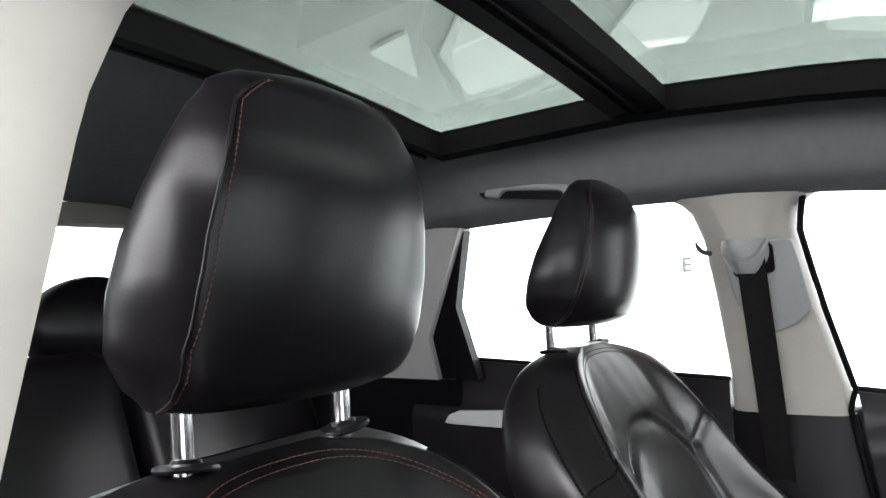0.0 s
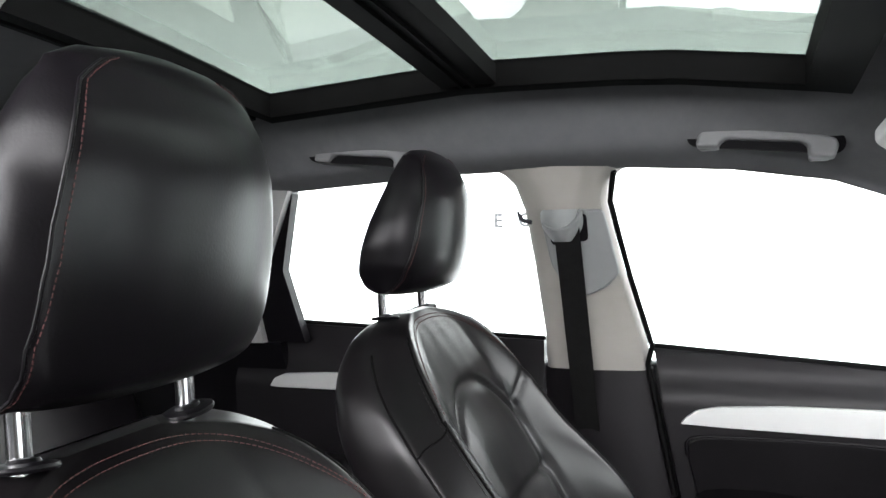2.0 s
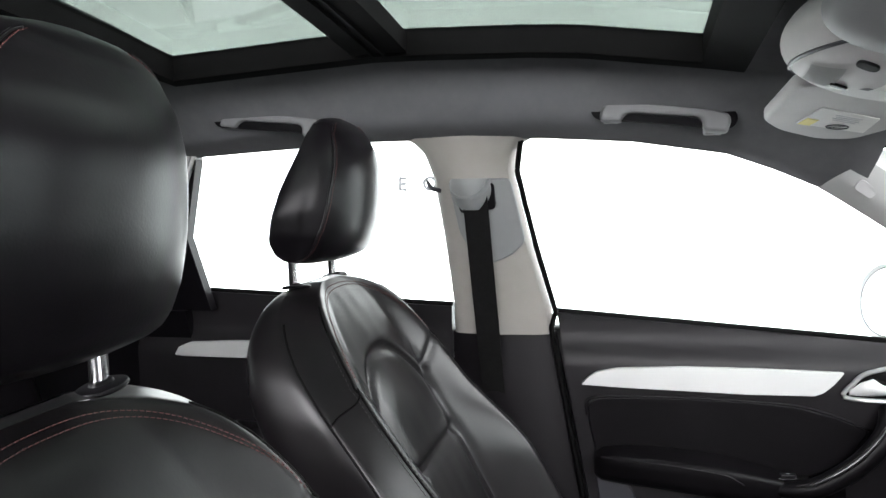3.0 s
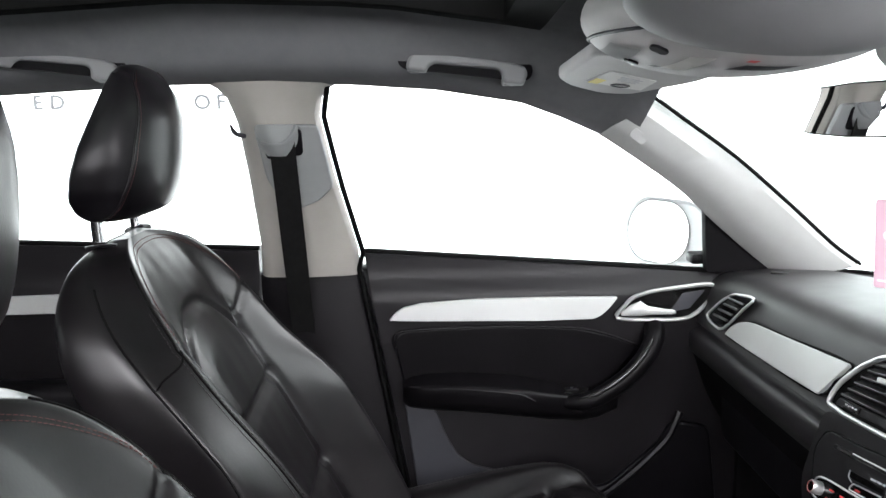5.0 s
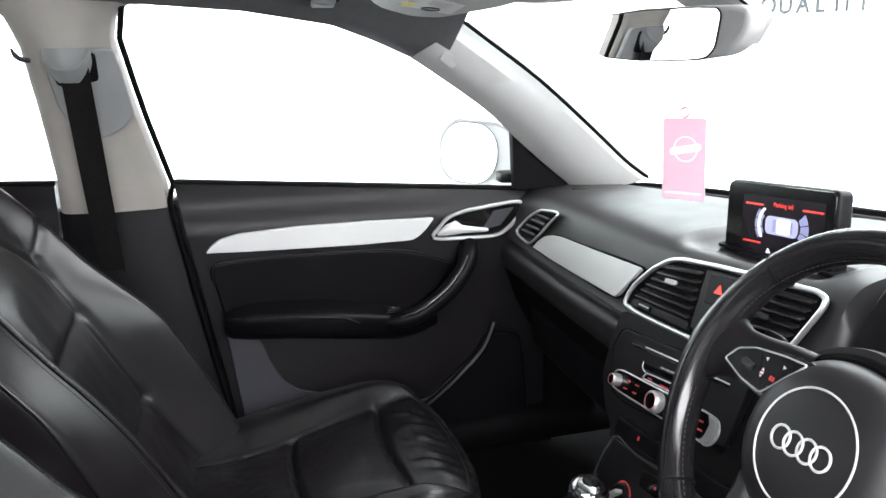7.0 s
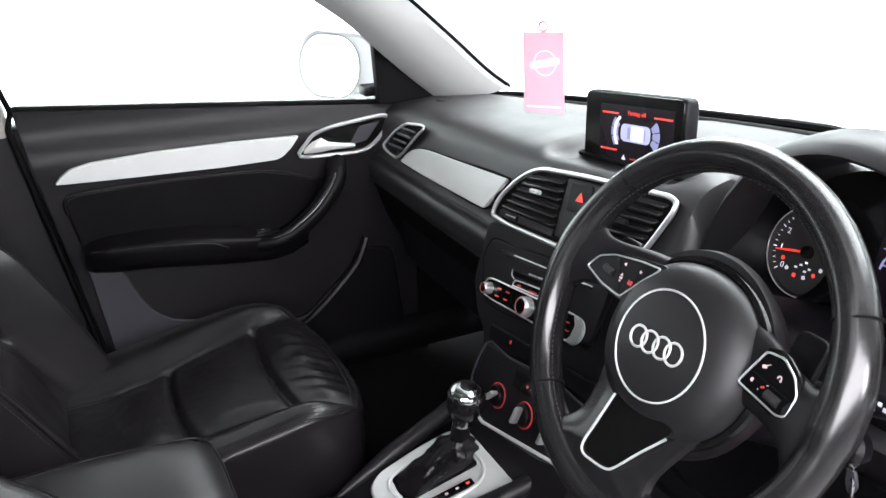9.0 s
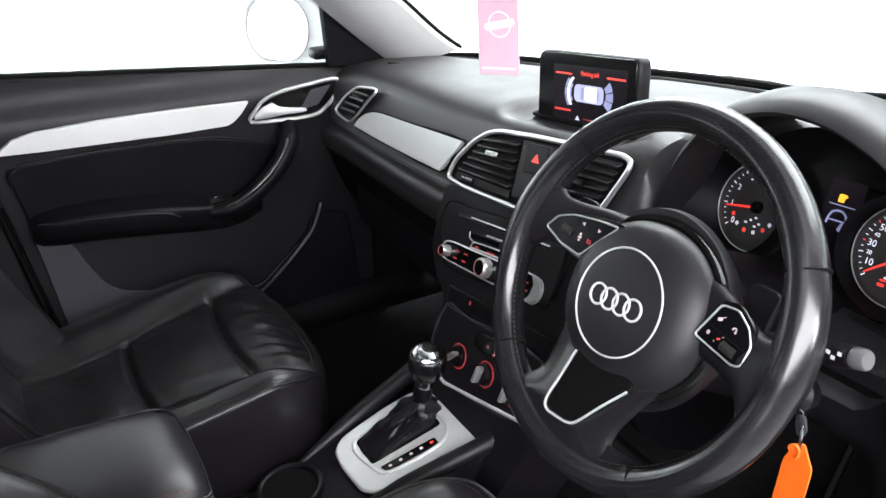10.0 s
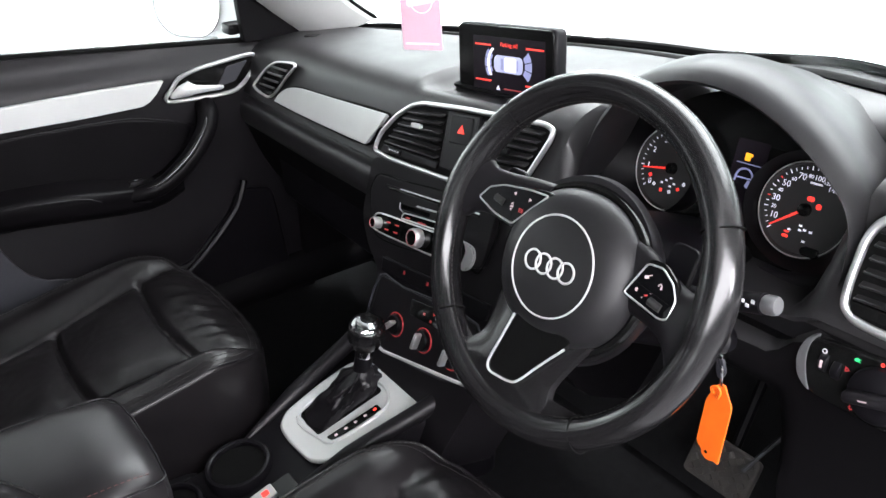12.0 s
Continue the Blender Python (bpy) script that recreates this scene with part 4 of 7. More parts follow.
for back in driver_seat.children:
    if back.name.startswith("backrest"):
        back.location = back.location + V((-0.015, -0.010, -0.004))


def rear_bench():
    t = thing("rear_bench", "black leather rear bench seat in shadow", "car seat", at=(-0.75, 0, 0.45))
    part("cushion", box(0.5, 1.24, 0.2, Matrix.Translation((-0.6, 0, 0.58)), 0.06, 4), LEATHER, t)
    m = Matrix.Translation((-0.88, 0, 0.86)) @ Matrix.Rotation(radians(-20), 4, "Y")
    for y, w in ((0.42, 0.46), (0.0, 0.34), (-0.42, 0.46)):
        part("backrest", box(0.16, w, 0.62, m @ Matrix.Translation((0, y, 0)), 0.05, 4), LEATHER, t)
    for y in (0.50, 0.17, -0.42):
        part("headrest", ellipsoid((-0.99, y, 1.205), (0.062, 0.135, 0.098), 40, 24, power=0.72), LEATHER, t)
        for d in (0.05, -0.05):
            part("post", tube([(-0.985, y + d, 1.1), (-0.99, y + d, 1.19)], 0.006, 10), STEEL, t)


rear_bench()


# ---- doors ----
def door_panel(name, s, x_rear, x_front, belt, label):
    """A door with its lining; x_rear and belt are functions of the height and of x."""
    t = thing(name, label, "car door", kind="structure", at=(0.5 * (x_rear(0.8) + x_front), s * 0.70, 0.42))

    def f(u, v):
        z = 0.42 + (belt(0.5) - 0.42) * v
        x = x_rear(z) + (x_front - x_rear(z)) * u
        z = 0.42 + (belt(x) - 0.42) * v
        y = 0.694 + 0.020 * smooth_step(0.965, 1.02, z) - 0.004 * math.exp(-((z - 0.99) / 0.02) ** 2) - 0.006 * smooth_step(0.78, 0.6, z)
        return V((x, s * y, z))
    part("lining", sheet(f, 26, 40, -0.03 if s > 0 else 0.03), SOFT_BLACK, t, "soft black door lining")
    part("outer_skin", sheet(lambda u, v: f(u, v) + V((0, s * (0.12 + 0.05 * math.sin(math.pi * v)), -0.01)), 10, 10, 0.004), WHITE_PAINT, t, "white painted door skin")
    part("belt_seal", tube([f(i / 20, 1) + V((0, s * 0.012, 0.002)) for i in range(21)], 0.006, 8), RUBBER, t)
    return t, f


def plate(outline, y, depth, s=1, bevel=0.002, r=0.004):
    """An xz outline standing on the plane y, drawn out towards the middle of the car."""
    return prism(soft_outline(outline, r) if r else outline, depth, frame_of((0, y, 0), (1, 0, 0), (0, 0, 1)), bevel)


def passenger_door():
    t, f = door_panel("door_1", 1, lambda z: 0.262 + 0.18 * (1.04 - z), 1.035, lambda x: 1.063 - 0.077 * (x - 0.265), "front passenger door with black lining and silver strip")
    strip = [(0.308, 0.936), (0.318, 0.948), (0.335, 0.960), (0.371, 0.968), (0.481, 0.974), (0.62, 0.9745), (0.755, 0.972), (0.738, 0.950), (0.722, 0.936), (0.708, 0.930), (0.6, 0.9285), (0.481, 0.931), (0.38, 0.933)]
    part("trim_strip", plate(strip, 0.689, 0.012, bevel=0.004, r=0.003), SILVER, t, "brushed silver trim strip")
    pad = [(0.318, 0.880), (0.318, 0.903), (0.34, 0.914), (0.42, 0.917), (0.503, 0.918), (0.60, 0.916), (0.677, 0.911), (0.739, 0.896), (0.80, 0.872), (0.765, 0.82), (0.72, 0.79), (0.679, 0.781), (0.50, 0.785), (0.36, 0.785), (0.335, 0.80)]
    part("leather_insert", plate(pad, 0.6905, 0.010, bevel=0.004, r=0.012), DOOR_VINYL, t, "black leather door insert")
    rim = spline([V((x, 0.681, z)) for x, z in pad[:9]], 5)
    part("insert_piping", tube(rim, 0.0028, 8), DOOR_VINYL, t)
    # armrest shelf
    prof = [(0.332, 0.792, 0.035, 0.022), (0.345, 0.795, 0.052, 0.030), (0.38, 0.797, 0.066, 0.034), (0.45, 0.796, 0.074, 0.036), (0.55, 0.786, 0.076, 0.038), (0.62, 0.772, 0.066, 0.036), (0.68, 0.760, 0.052, 0.032), (0.72, 0.755, 0.036, 0.026), (0.76, 0.757, 0.02, 0.016)]
    loops = []
    for x, z, d, h in prof:
        sec = spline([(0.697, z + 0.95 * h, 0), (0.697 - 0.30 * d, z + 0.84 * h, 0), (0.697 - 0.80 * d, z + 0.66 * h, 0), (0.697 - 0.95 * d, z + 0.56 * h, 0), (0.697 - d, z + 0.36 * h, 0), (0.697 - 0.99 * d, z - 0.05 * h, 0), (0.697 - 0.90 * d, z - 0.60 * h, 0), (0.697 - 0.62 * d, z - 1.05 * h, 0), (0.697, z - 1.25 * h, 0)], 4)
        loops.append([V((x, p.x, p.y)) for p in sec])
    arm = part("armrest", loft(loops), DOOR_VINYL, t, "padded black door armrest")
    part("armrest_seam", tube(spline([(0.345, 0.645, 0.812), (0.45, 0.622, 0.812), (0.55, 0.622, 0.800), (0.578, 0.624, 0.788), (0.60, 0.632, 0.776), (0.68, 0.646, 0.750)], 6), 0.0018, 6), SOFT_BLACK, arm)
    part("switch_plate", prism(soft_outline([(0.62, 0.648), (0.695, 0.652), (0.70, 0.676), (0.62, 0.676)], 0.006), 0.004, Matrix.Translation((0, 0, 0.786)), 0.001), GLOSS_BLACK, arm)
    part("window_switch", box(0.026, 0.012, 0.007, Matrix.Translation((0.664, 0.664, 0.791)), 0.002), DARK_PLASTIC, arm)
    part("switch_mark", box(0.006, 0.0016, 0.0005, Matrix.Translation((0.664, 0.664, 0.7948)), 0), PRINT_WHITE, arm)
    # pull handle
    path = spline([(0.832, 0.686, 0.905), (0.822, 0.655, 0.893), (0.806, 0.640, 0.868), (0.775, 0.633, 0.833), (0.735, 0.631, 0.802), (0.695, 0.635, 0.780), (0.64, 0.650, 0.770), (0.60, 0.668, 0.770)], 6)
    k = len(path)
    part("pull_handle", tube(path, [0.0205 - 0.004 * i / (k - 1) - 0.012 * smooth_step(0.72, 1.0, i / (k - 1)) for i in range(k)], 16), DOOR_VINYL, t, "curved black pull handle")
    part("handle_inlay", tube([p + V((-0.006, -0.0125, 0.011)) for p in path[7:33]], [0.0015 + 0.0045 * math.sin(math.pi * i / 25) ** 0.5 for i in range(26)], 10), LEATHER_RIM, t, "smooth inlay along the grip")
    # latch
    bez = [(0.757, 0.929), (0.772, 0.955), (0.786, 0.969), (0.805, 0.976), (0.83, 0.982), (0.88, 0.988), (0.931, 0.993), (0.948, 0.988), (0.947, 0.972), (0.932, 0.952), (0.912, 0.934), (0.887, 0.924), (0.83, 0.924)]
    latch = part("latch_recess", plate(bez, 0.6905, 0.004, bevel=0.001, r=0.006), GLOSS_BLACK, t, "black latch recess")
    part("latch_bezel", tube(spline([V((x, 0.684, z)) for x, z in bez], 4, True), 0.0042, 8, True), CHROME, latch, "satin chrome bezel")
    hl = []
    for i, (x, z, w, d) in enumerate(((0.764, 0.937, 0.004, 0.008), (0.780, 0.946, 0.012, 0.016), (0.797, 0.951, 0.015, 0.022), (0.812, 0.947, 0.009, 0.022), (0.838, 0.944, 0.0065, 0.020), (0.862, 0.941, 0.005, 0.016), (0.870, 0.940, 0.003, 0.012))):
        hl.append([V((x, 0.690 - d + 0.006 * math.cos(a), z + w * math.sin(a))) for a in (2 * math.pi * q / 16 for q in range(16))])
    part("latch_handle", loft(hl), SILVER, latch, "silver door release lever")
    part("recess_shadow", plate([(0.86, 0.938), (0.90, 0.945), (0.93, 0.982), (0.885, 0.976)], 0.6862, 0.003, bevel=0.0005, r=0.003), GREY_PLASTIC, latch)
    # lower slate panel, pocket
    low = [(0.33, 0.80), (0.40, 0.742), (0.410, 0.71), (0.423, 0.68), (0.44, 0.652), (0.468, 0.630), (0.52, 0.615), (0.60, 0.60), (0.60, 0.46), (0.372, 0.46)]
    part("lower_panel", plate(low, 0.6885, 0.006, bevel=0.002, r=0.01), GREY_PLASTIC, t, "slate grey lower door panel")
    part("pocket", plate([(0.52, 0.60), (0.74, 0.575), (0.85, 0.672), (0.87, 0.715), (0.95, 0.70), (0.98, 0.46), (0.52, 0.46)], 0.690, 0.014, bevel=0.006, r=0.02), DARK_PLASTIC, t, "moulded door pocket")
    part("pocket_edge", tube(spline([(0.885, 0.672, 0.735), (0.875, 0.668, 0.712), (0.855, 0.664, 0.677), (0.80, 0.662, 0.622), (0.745, 0.664, 0.574), (0.70, 0.668, 0.545)], 6), 0.008, 8), DARK_PLASTIC, t)
    # shut line seal at the rear edge
    part("edge_seal", tube([V((0.255 + 0.18 * (1.04 - z) - 0.004, 0.702 - 0.36 * max(0, z - 1.03), z)) for z in [0.46 + 0.91 * i / 30 for i in range(31)] if z < 1.05] + [V((lerp_table(z, sorted(BP_FRONT)) + 0.010, side_y(z) + 0.016, z)) for z in (1.07, 1.12, 1.2, 1.27, 1.33)] + [V((0.2095, side_y(1.355) + 0.014, 1.355)), V((0.215, side_y(1.378) + 0.010, 1.380))], 0.0050, 10), RUBBER, t)
    g = part("window_pane", sheet(lambda u, v: V((0.24 + 0.72 * u, 0.735 - 0.43 * (0.36 * v * (1 - 0.0 * u)), 1.0 + 0.36 * v)), 4, 4, 0.0), GLASS, t, "clear raised door glass")
    g.visible_shadow = False
    return t


passenger_door()


def rear_door(s):
    t, f = door_panel("door_2" if s > 0 else "door_3", s, lambda z: -0.62, 0.058, lambda x: 1.075 - 0.045 * x, "rear door with black lining and silver strip")
    strip = [(-0.525, 0.968), (-0.515, 0.985), (-0.49, 0.995), (-0.40, 1.000), (-0.25, 1.003), (-0.10, 1.0), (-0.12, 0.965), (-0.30, 0.966), (-0.5, 0.966)]
    m = frame_of((0, s * 0.689, 0), (1, 0, 0), (0, 0, 1))
    part("trim_strip", prism(soft_outline(strip, 0.004), 0.012 * s, m, 0.003), SILVER, t, "brushed silver trim strip")
    part("armrest", box(0.36, 0.07, 0.07, Matrix.Translation((-0.30, s * 0.665, 0.80)), 0.02, 3), LEATHER, t)


rear_door(1)
rear_door(-1)


def door_mirror():
    t = thing("door_mirror", "white painted door mirror outside the passenger window", "door mirror", at=(0.93, 0.80, 1.0))
    f = frame_of((0.915, 0.89, 1.062), (0.52, -0.85, 0), (0.112, 0.068, 1))
    loops = []
    for d, w, h in ((0.000, 0.104, 0.067), (0.006, 0.112, 0.075), (-0.010, 0.118, 0.081), (-0.040, 0.117, 0.080), (-0.070, 0.105, 0.070), (-0.092, 0.080, 0.052), (-0.102, 0.030, 0.020)):
        loops.append([f @ V((x, y, d)) for x, y in rounded(2 * w, 2 * h, 0.86 * h, 8)])
    part("housing", loft(loops), WHITE_PAINT, t, "white painted mirror shell")
    part("stalk", box(0.07, 0.14, 0.035, Matrix.Translation((0.965, 0.80, 0.995)), 0.012, 3), WHITE_PAINT, t)
    part("stalk_foot", box(0.10, 0.04, 0.022, Matrix.Translation((0.965, 0.745, 1.035)), 0.006, 2), DARK_PLASTIC, t)
    part("glass_rim", tube([f @ V((x, y, 0.004)) for x, y in rounded(0.172, 0.138, 0.066, 10, cx=-0.020)], 0.0012, 6, True), HANDLE_GREY, t, "thin grey rim round the glass")
    part("mirror_glass", prism(rounded(0.168, 0.134, 0.064, 10, cx=-0.020), 0.003, f @ Matrix.Translation((0, 0, 0.001)), 0), MIRROR, t)


door_mirror()


# ---- roof fittings ----
def grab_handle(x, z, y=0.505):
    """A moulded grip with two feet on a dark plate; x and z give its middle."""
    t = thing("grab_handle", "grey plastic grab handle on the headliner", "grab handle", "grab handles", at=(x, y + 0.03, z))
    o = [(-0.099, -0.009), (-0.097, 0.006), (-0.090, 0.0165), (-0.066, 0.0195), (0.010, 0.0085), (0.078, -0.0015), (0.095, -0.0075), (0.098, -0.0185), (0.092, -0.036), (0.057, -0.032), (0.056, -0.015), (0.047, -0.009), (-0.053, 0.001), (-0.062, -0.005), (-0.066, -0.013), (-0.098, -0.009)][:-1]
    m = frame_of((x, y, z), (1, 0, 0), (0, 0.25, 1))
    part("grip", prism(soft_outline(o, 0.006), -0.020, m @ Matrix.Translation((0, 0, 0.010)), 0.0055, 3), GRIP_GREY, t, "rounded grey grip")
    for dx, dz in ((-0.080, -0.004), (0.075, -0.026)):
        part("foot", box(0.030, 0.050, 0.018, Matrix.Translation((x + dx, y + 0.024, z + dz)), 0.005, 3), GRIP_GREY, t)
    ry, rz = roof_point(x, 0.66)
    # flat dark plate that paints in the shade of the hollow behind the grip
    part("recess", prism(rounded(0.222, 0.036, 0.017), 0.004, frame_of((x - 0.002, ry + 0.002, rz + 0.002), (1, 0, -0.11), (0, 0.35, 0.94)), 0.001), DARK_PLASTIC, t, "dark plate for the shade behind the grip")
    return t


grab_handle(0.448, 1.4125)
grab_handle(-0.205, 1.424)


def overhead_console():
    t = thing("overhead_console", "pale grey overhead console with reading lamps", "overhead console", at=(0.68, 0, 1.45))
    part("shroud", ellipsoid((0.724, -0.046, 1.4517), (0.168, 0.108, 0.0584), 64, 28), GRIP_GREY, t, "grey padded shroud")
    c, r = (0.7175, 0.078, 1.4477), (0.1707, 0.2165, 0.0701)
    body = part("lamp_panel", ellipsoid(c, r, 64, 28), CONSOLE_GREY, t, "pale grey lamp panel")

    def under(x, y, d=0.0):
        k = 1 - ((x - c[0]) / r[0]) ** 2 - ((y - c[1]) / r[1]) ** 2
        return V((x, y, c[2] - r[2] * math.sqrt(max(0.02, k)) - d))

    def patch(name, corners, material, label=""):
        """A thin plate that lies on the curved underside between its corners."""
        bm = bmesh.new()
        n = 8
        a, b, d, e = corners
        def at(u, v, lift):
            x = (a[0] * (1 - u) + b[0] * u) * (1 - v) + (e[0] * (1 - u) + d[0] * u) * v
            y = (a[1] * (1 - u) + b[1] * u) * (1 - v) + (e[1] * (1 - u) + d[1] * u) * v
            return under(x, y, lift)
        top = [[bm.verts.new(at(i / n, j / n, 0.0016)) for j in range(n + 1)] for i in range(n + 1)]
        for i in range(n):
            for j in range(n):
                bm.faces.new((top[i][j], top[i + 1][j], top[i + 1][j + 1], top[i][j + 1]))
        bmesh.ops.solidify(bm, geom=bm.faces[:], thickness=0.002)
        return part(name, bm, material, body, label)
    patch("reading_lamp", ((0.622, 0.048), (0.630, -0.024), (0.652, -0.037), (0.642, 0.037)), LABEL_WHITE, "white lamp lens")
    patch("lamp_slot", ((0.612, 0.060), (0.616, 0.046), (0.622, 0.044), (0.620, 0.058)), DARK_PLASTIC)
    patch("sensor_window", ((0.672, -0.004), (0.684, -0.030), (0.742, -0.030), (0.722, -0.012)), GREY_PLASTIC, "dark sensor window")
    patch("warning_mark", ((0.679, -0.040), (0.682, -0.047), (0.692, -0.047), (0.689, -0.040)), RED_DIM)
    patch("cover_flap", ((0.572, 0.118), (0.566, 0.045), (0.590, 0.010), (0.594, 0.100)), PILLAR_PALE, "pale flap")
    for x, y, w, h in ((0.602, -0.012, 0.020, 0.015), (0.598, 0.074, 0.017, 0.011)):
        p, a, b = under(x, y), under(x + 0.01, y), under(x, y - 0.01)
        part("switch", prism(rounded(w, h, 0.45 * h), 0.003, frame_of(p, a - p, b - p), 0.001), DARK_PLASTIC, body)
    part("panel_seam", tube([under(c[0] + r[0] * 0.945 * math.cos(q), c[1] + r[1] * 0.945 * math.sin(q), 0.0004) for q in (2 * math.pi * i / 60 for i in range(60))], 0.0022, 6, True), GREY_PLASTIC, body, "dark seam round the panel")


overhead_console()


def sun_visor():
    t = thing("sun_visor", "folded pale grey sun visor with a white warning label", "sun visor", at=(0.68, 0.36, 1.39))
    o = soft_outline([(0.575, 0.165), (0.77, 0.12), (0.752, 0.30), (0.708, 0.458), (0.660, 0.474), (0.600, 0.425), (0.570, 0.366)], 0.02)
    mt = Matrix(((1, 0, 0, 0), (0, 1, 0, 0), (-0.10, -0.12, 1, 1.486), (0, 0, 0, 1)))
    part("pad", prism(o, 0.018, mt, 0.006, 3), CONSOLE_GREY, t)
    part("warning_label", prism(soft_outline([(0.612, 0.363), (0.6235, 0.262), (0.700, 0.307), (0.7045, 0.400)], 0.003), 0.0012, mt @ Matrix.Translation((0, 0, -0.0014)), 0), LABEL_WHITE, t, "white warning label")
    part("yellow_strip", prism([(0.614, 0.361), (0.6185, 0.322), (0.634, 0.331), (0.630, 0.368)], 0.0008, mt @ Matrix.Translation((0, 0, -0.0024)), 0), YELLOW, t)
    part("label_symbol", ring(0.0135, 0.0010, mt @ Matrix.Translation((0.664, 0.366, -0.002)), 28, 6), GREY_PLASTIC, t)
    part("symbol_bar", box(0.024, 0.0018, 0.0006, mt @ Matrix.Translation((0.664, 0.366, -0.002)) @ Matrix.Rotation(radians(-40), 4, "Z"), 0), GREY_PLASTIC, t)
    for k in range(4):
        part("label_line", box(0.040 - 0.006 * (k % 2), 0.0016, 0.0005, mt @ Matrix.Translation((0.664, 0.304 + 0.009 * k, -0.002)) @ Matrix.Rotation(radians(28), 4, "Z"), 0), PRINT_GREY, t)


sun_visor()


def rear_view_mirror():
    t = thing("rear_view_mirror", "pale framed rear-view mirror below the windscreen top", "mirror", at=(0.9, 0.0, 1.42))
    back = (0.0, -1.0, 0.04)
    m = frame_of((0.842, 0.0, 1.340), (0.19, -1.0, 0.045), (-0.02, 0.0, 1))
    o = soft_outline([(-0.146, 0.023), (-0.130, 0.0285), (-0.045, 0.0325), (0.05, 0.031), (0.10, 0.029), (0.122, 0.024), (0.118, 0.002), (0.104, -0.013), (0.085, -0.022), (0.03, -0.028), (-0.05, -0.028), (-0.116, -0.0235), (-0.130, -0.014)], 0.010)
    part("shell", prism(o, -0.030, m, 0.008, 3), PILLAR_PALE, t, "pale grey mirror shell")
    inner = soft_outline([(-0.143, 0.021), (-0.128, 0.0262), (-0.045, 0.030), (0.05, 0.0285), (0.080, 0.0265), (0.085, 0.020), (0.078, -0.014), (0.066, -0.0235), (0.03, -0.0258), (-0.05, -0.0258), (-0.113, -0.0215), (-0.126, -0.013)], 0.008)
    part("mirror_glass", prism(inner, 0.003, m @ Matrix.Translation((0, 0, 0.0005)), 0), MIRROR, t)
    part("glass_edge", tube([m @ V((x, y, 0.002)) for x, y in inner], 0.0016, 6, True), DARK_PLASTIC, t)
    ms = frame_of((0.875, 0, 0), (0, -1, 0), (0, 0, 1))
    cover = [(-0.085, 1.440), (-0.0748, 1.3987), (-0.052, 1.384), (-0.022, 1.3726), (0.040, 1.360), (0.085, 1.330), (0.1104, 1.3635), (0.0715, 1.3803), (-0.0190, 1.4047), (-0.030, 1.440)]
    part("stem", prism(soft_outline(cover, 0.008), -0.030, ms, 0.006, 3), PILLAR_PALE, t, "pale moulded mirror mount")
    part("mount_edge", tube([(0.879, 0.024, 1.4085), (0.879, -0.010, 1.3995), (0.879, -0.0715, 1.3825), (0.881, -0.109, 1.3655)], [0.0048, 0.0045, 0.0018, 0.0012], 8), RUBBER, t, "black edge of the mount")


rear_view_mirror()


def hanging_card():
    t = thing("hanging_card", "pale pink card hanging from the rear-view mirror", "card", at=(0.865, -0.02, 1.2))
    m = frame_of((0.862, -0.026, 1.201), (0.5, -0.85, 0.06), (0.0, 0.0, 1))
    part("card", prism(rounded(0.054, 0.096, 0.003), 0.0012, m, 0.0003), PINK, t)
    part("eyelet", ring(0.0055, 0.0016, m @ Matrix.Translation((0.0, 0.0545, 0.0006)), 20, 6), PINK, t)
    part("printed_ring", ring(0.0145, 0.0008, m @ Matrix.Translation((0.002, 0.012, 0.0014)), 32, 6), PINK_PALE, t)
    part("printed_bar", prism(rounded(0.040, 0.009, 0.004), 0.0004, m @ Matrix.Translation((0.002, 0.012, 0.0016)) @ Matrix.Rotation(radians(10), 4, "Z"), 0), PINK_PALE, t)
    part("printed_line", prism(rounded(0.046, 0.0026, 0.001), 0.0004, m @ Matrix.Translation((0.0, -0.040, 0.0014)), 0), PINK_PALE, t)
    part("cord", tube([(0.862, -0.026, 1.258), (0.855, -0.020, 1.315)], 0.0004, 6), LABEL_WHITE, t)


hanging_card()


# ---- dashboard ----
DASH_TOP = [(-0.70, 1.118), (-0.6, 1.112), (-0.4, 1.09), (-0.2, 1.075), (0.0, 1.057), (0.2, 1.037), (0.4, 1.024), (0.6, 1.012), (0.70, 0.998)]
DASH_CREASE = [(-0.70, 0.99), (-0.5, 0.985), (-0.2, 0.962), (0.0, 0.942), (0.2, 0.920), (0.4, 0.914), (0.70, 0.912)]
SF = frame_of((0.87, 0, 0.78), (0, -1, 0), (0.313, 0, 0.95))


def face_x(z):
    return 0.87 + 0.33 * (z - 0.78)


def sp(y, z):
    """A place on the slanted face of the dashboard in the coordinates of SF."""
    return (-y, (z - 0.78) / 0.95)


def on_face(y, z, d=0.0):
    return V((face_x(z) - 0.95 * d, y, z + 0.313 * d))


def face_plate(outline, depth, lift=0.0, bevel=0.0015, r=0.004):
    pts = [sp(*p) for p in outline]
    return prism(soft_outline(pts, r) if r else pts, depth, SF @ Matrix.Translation((0, 0, lift)), bevel)


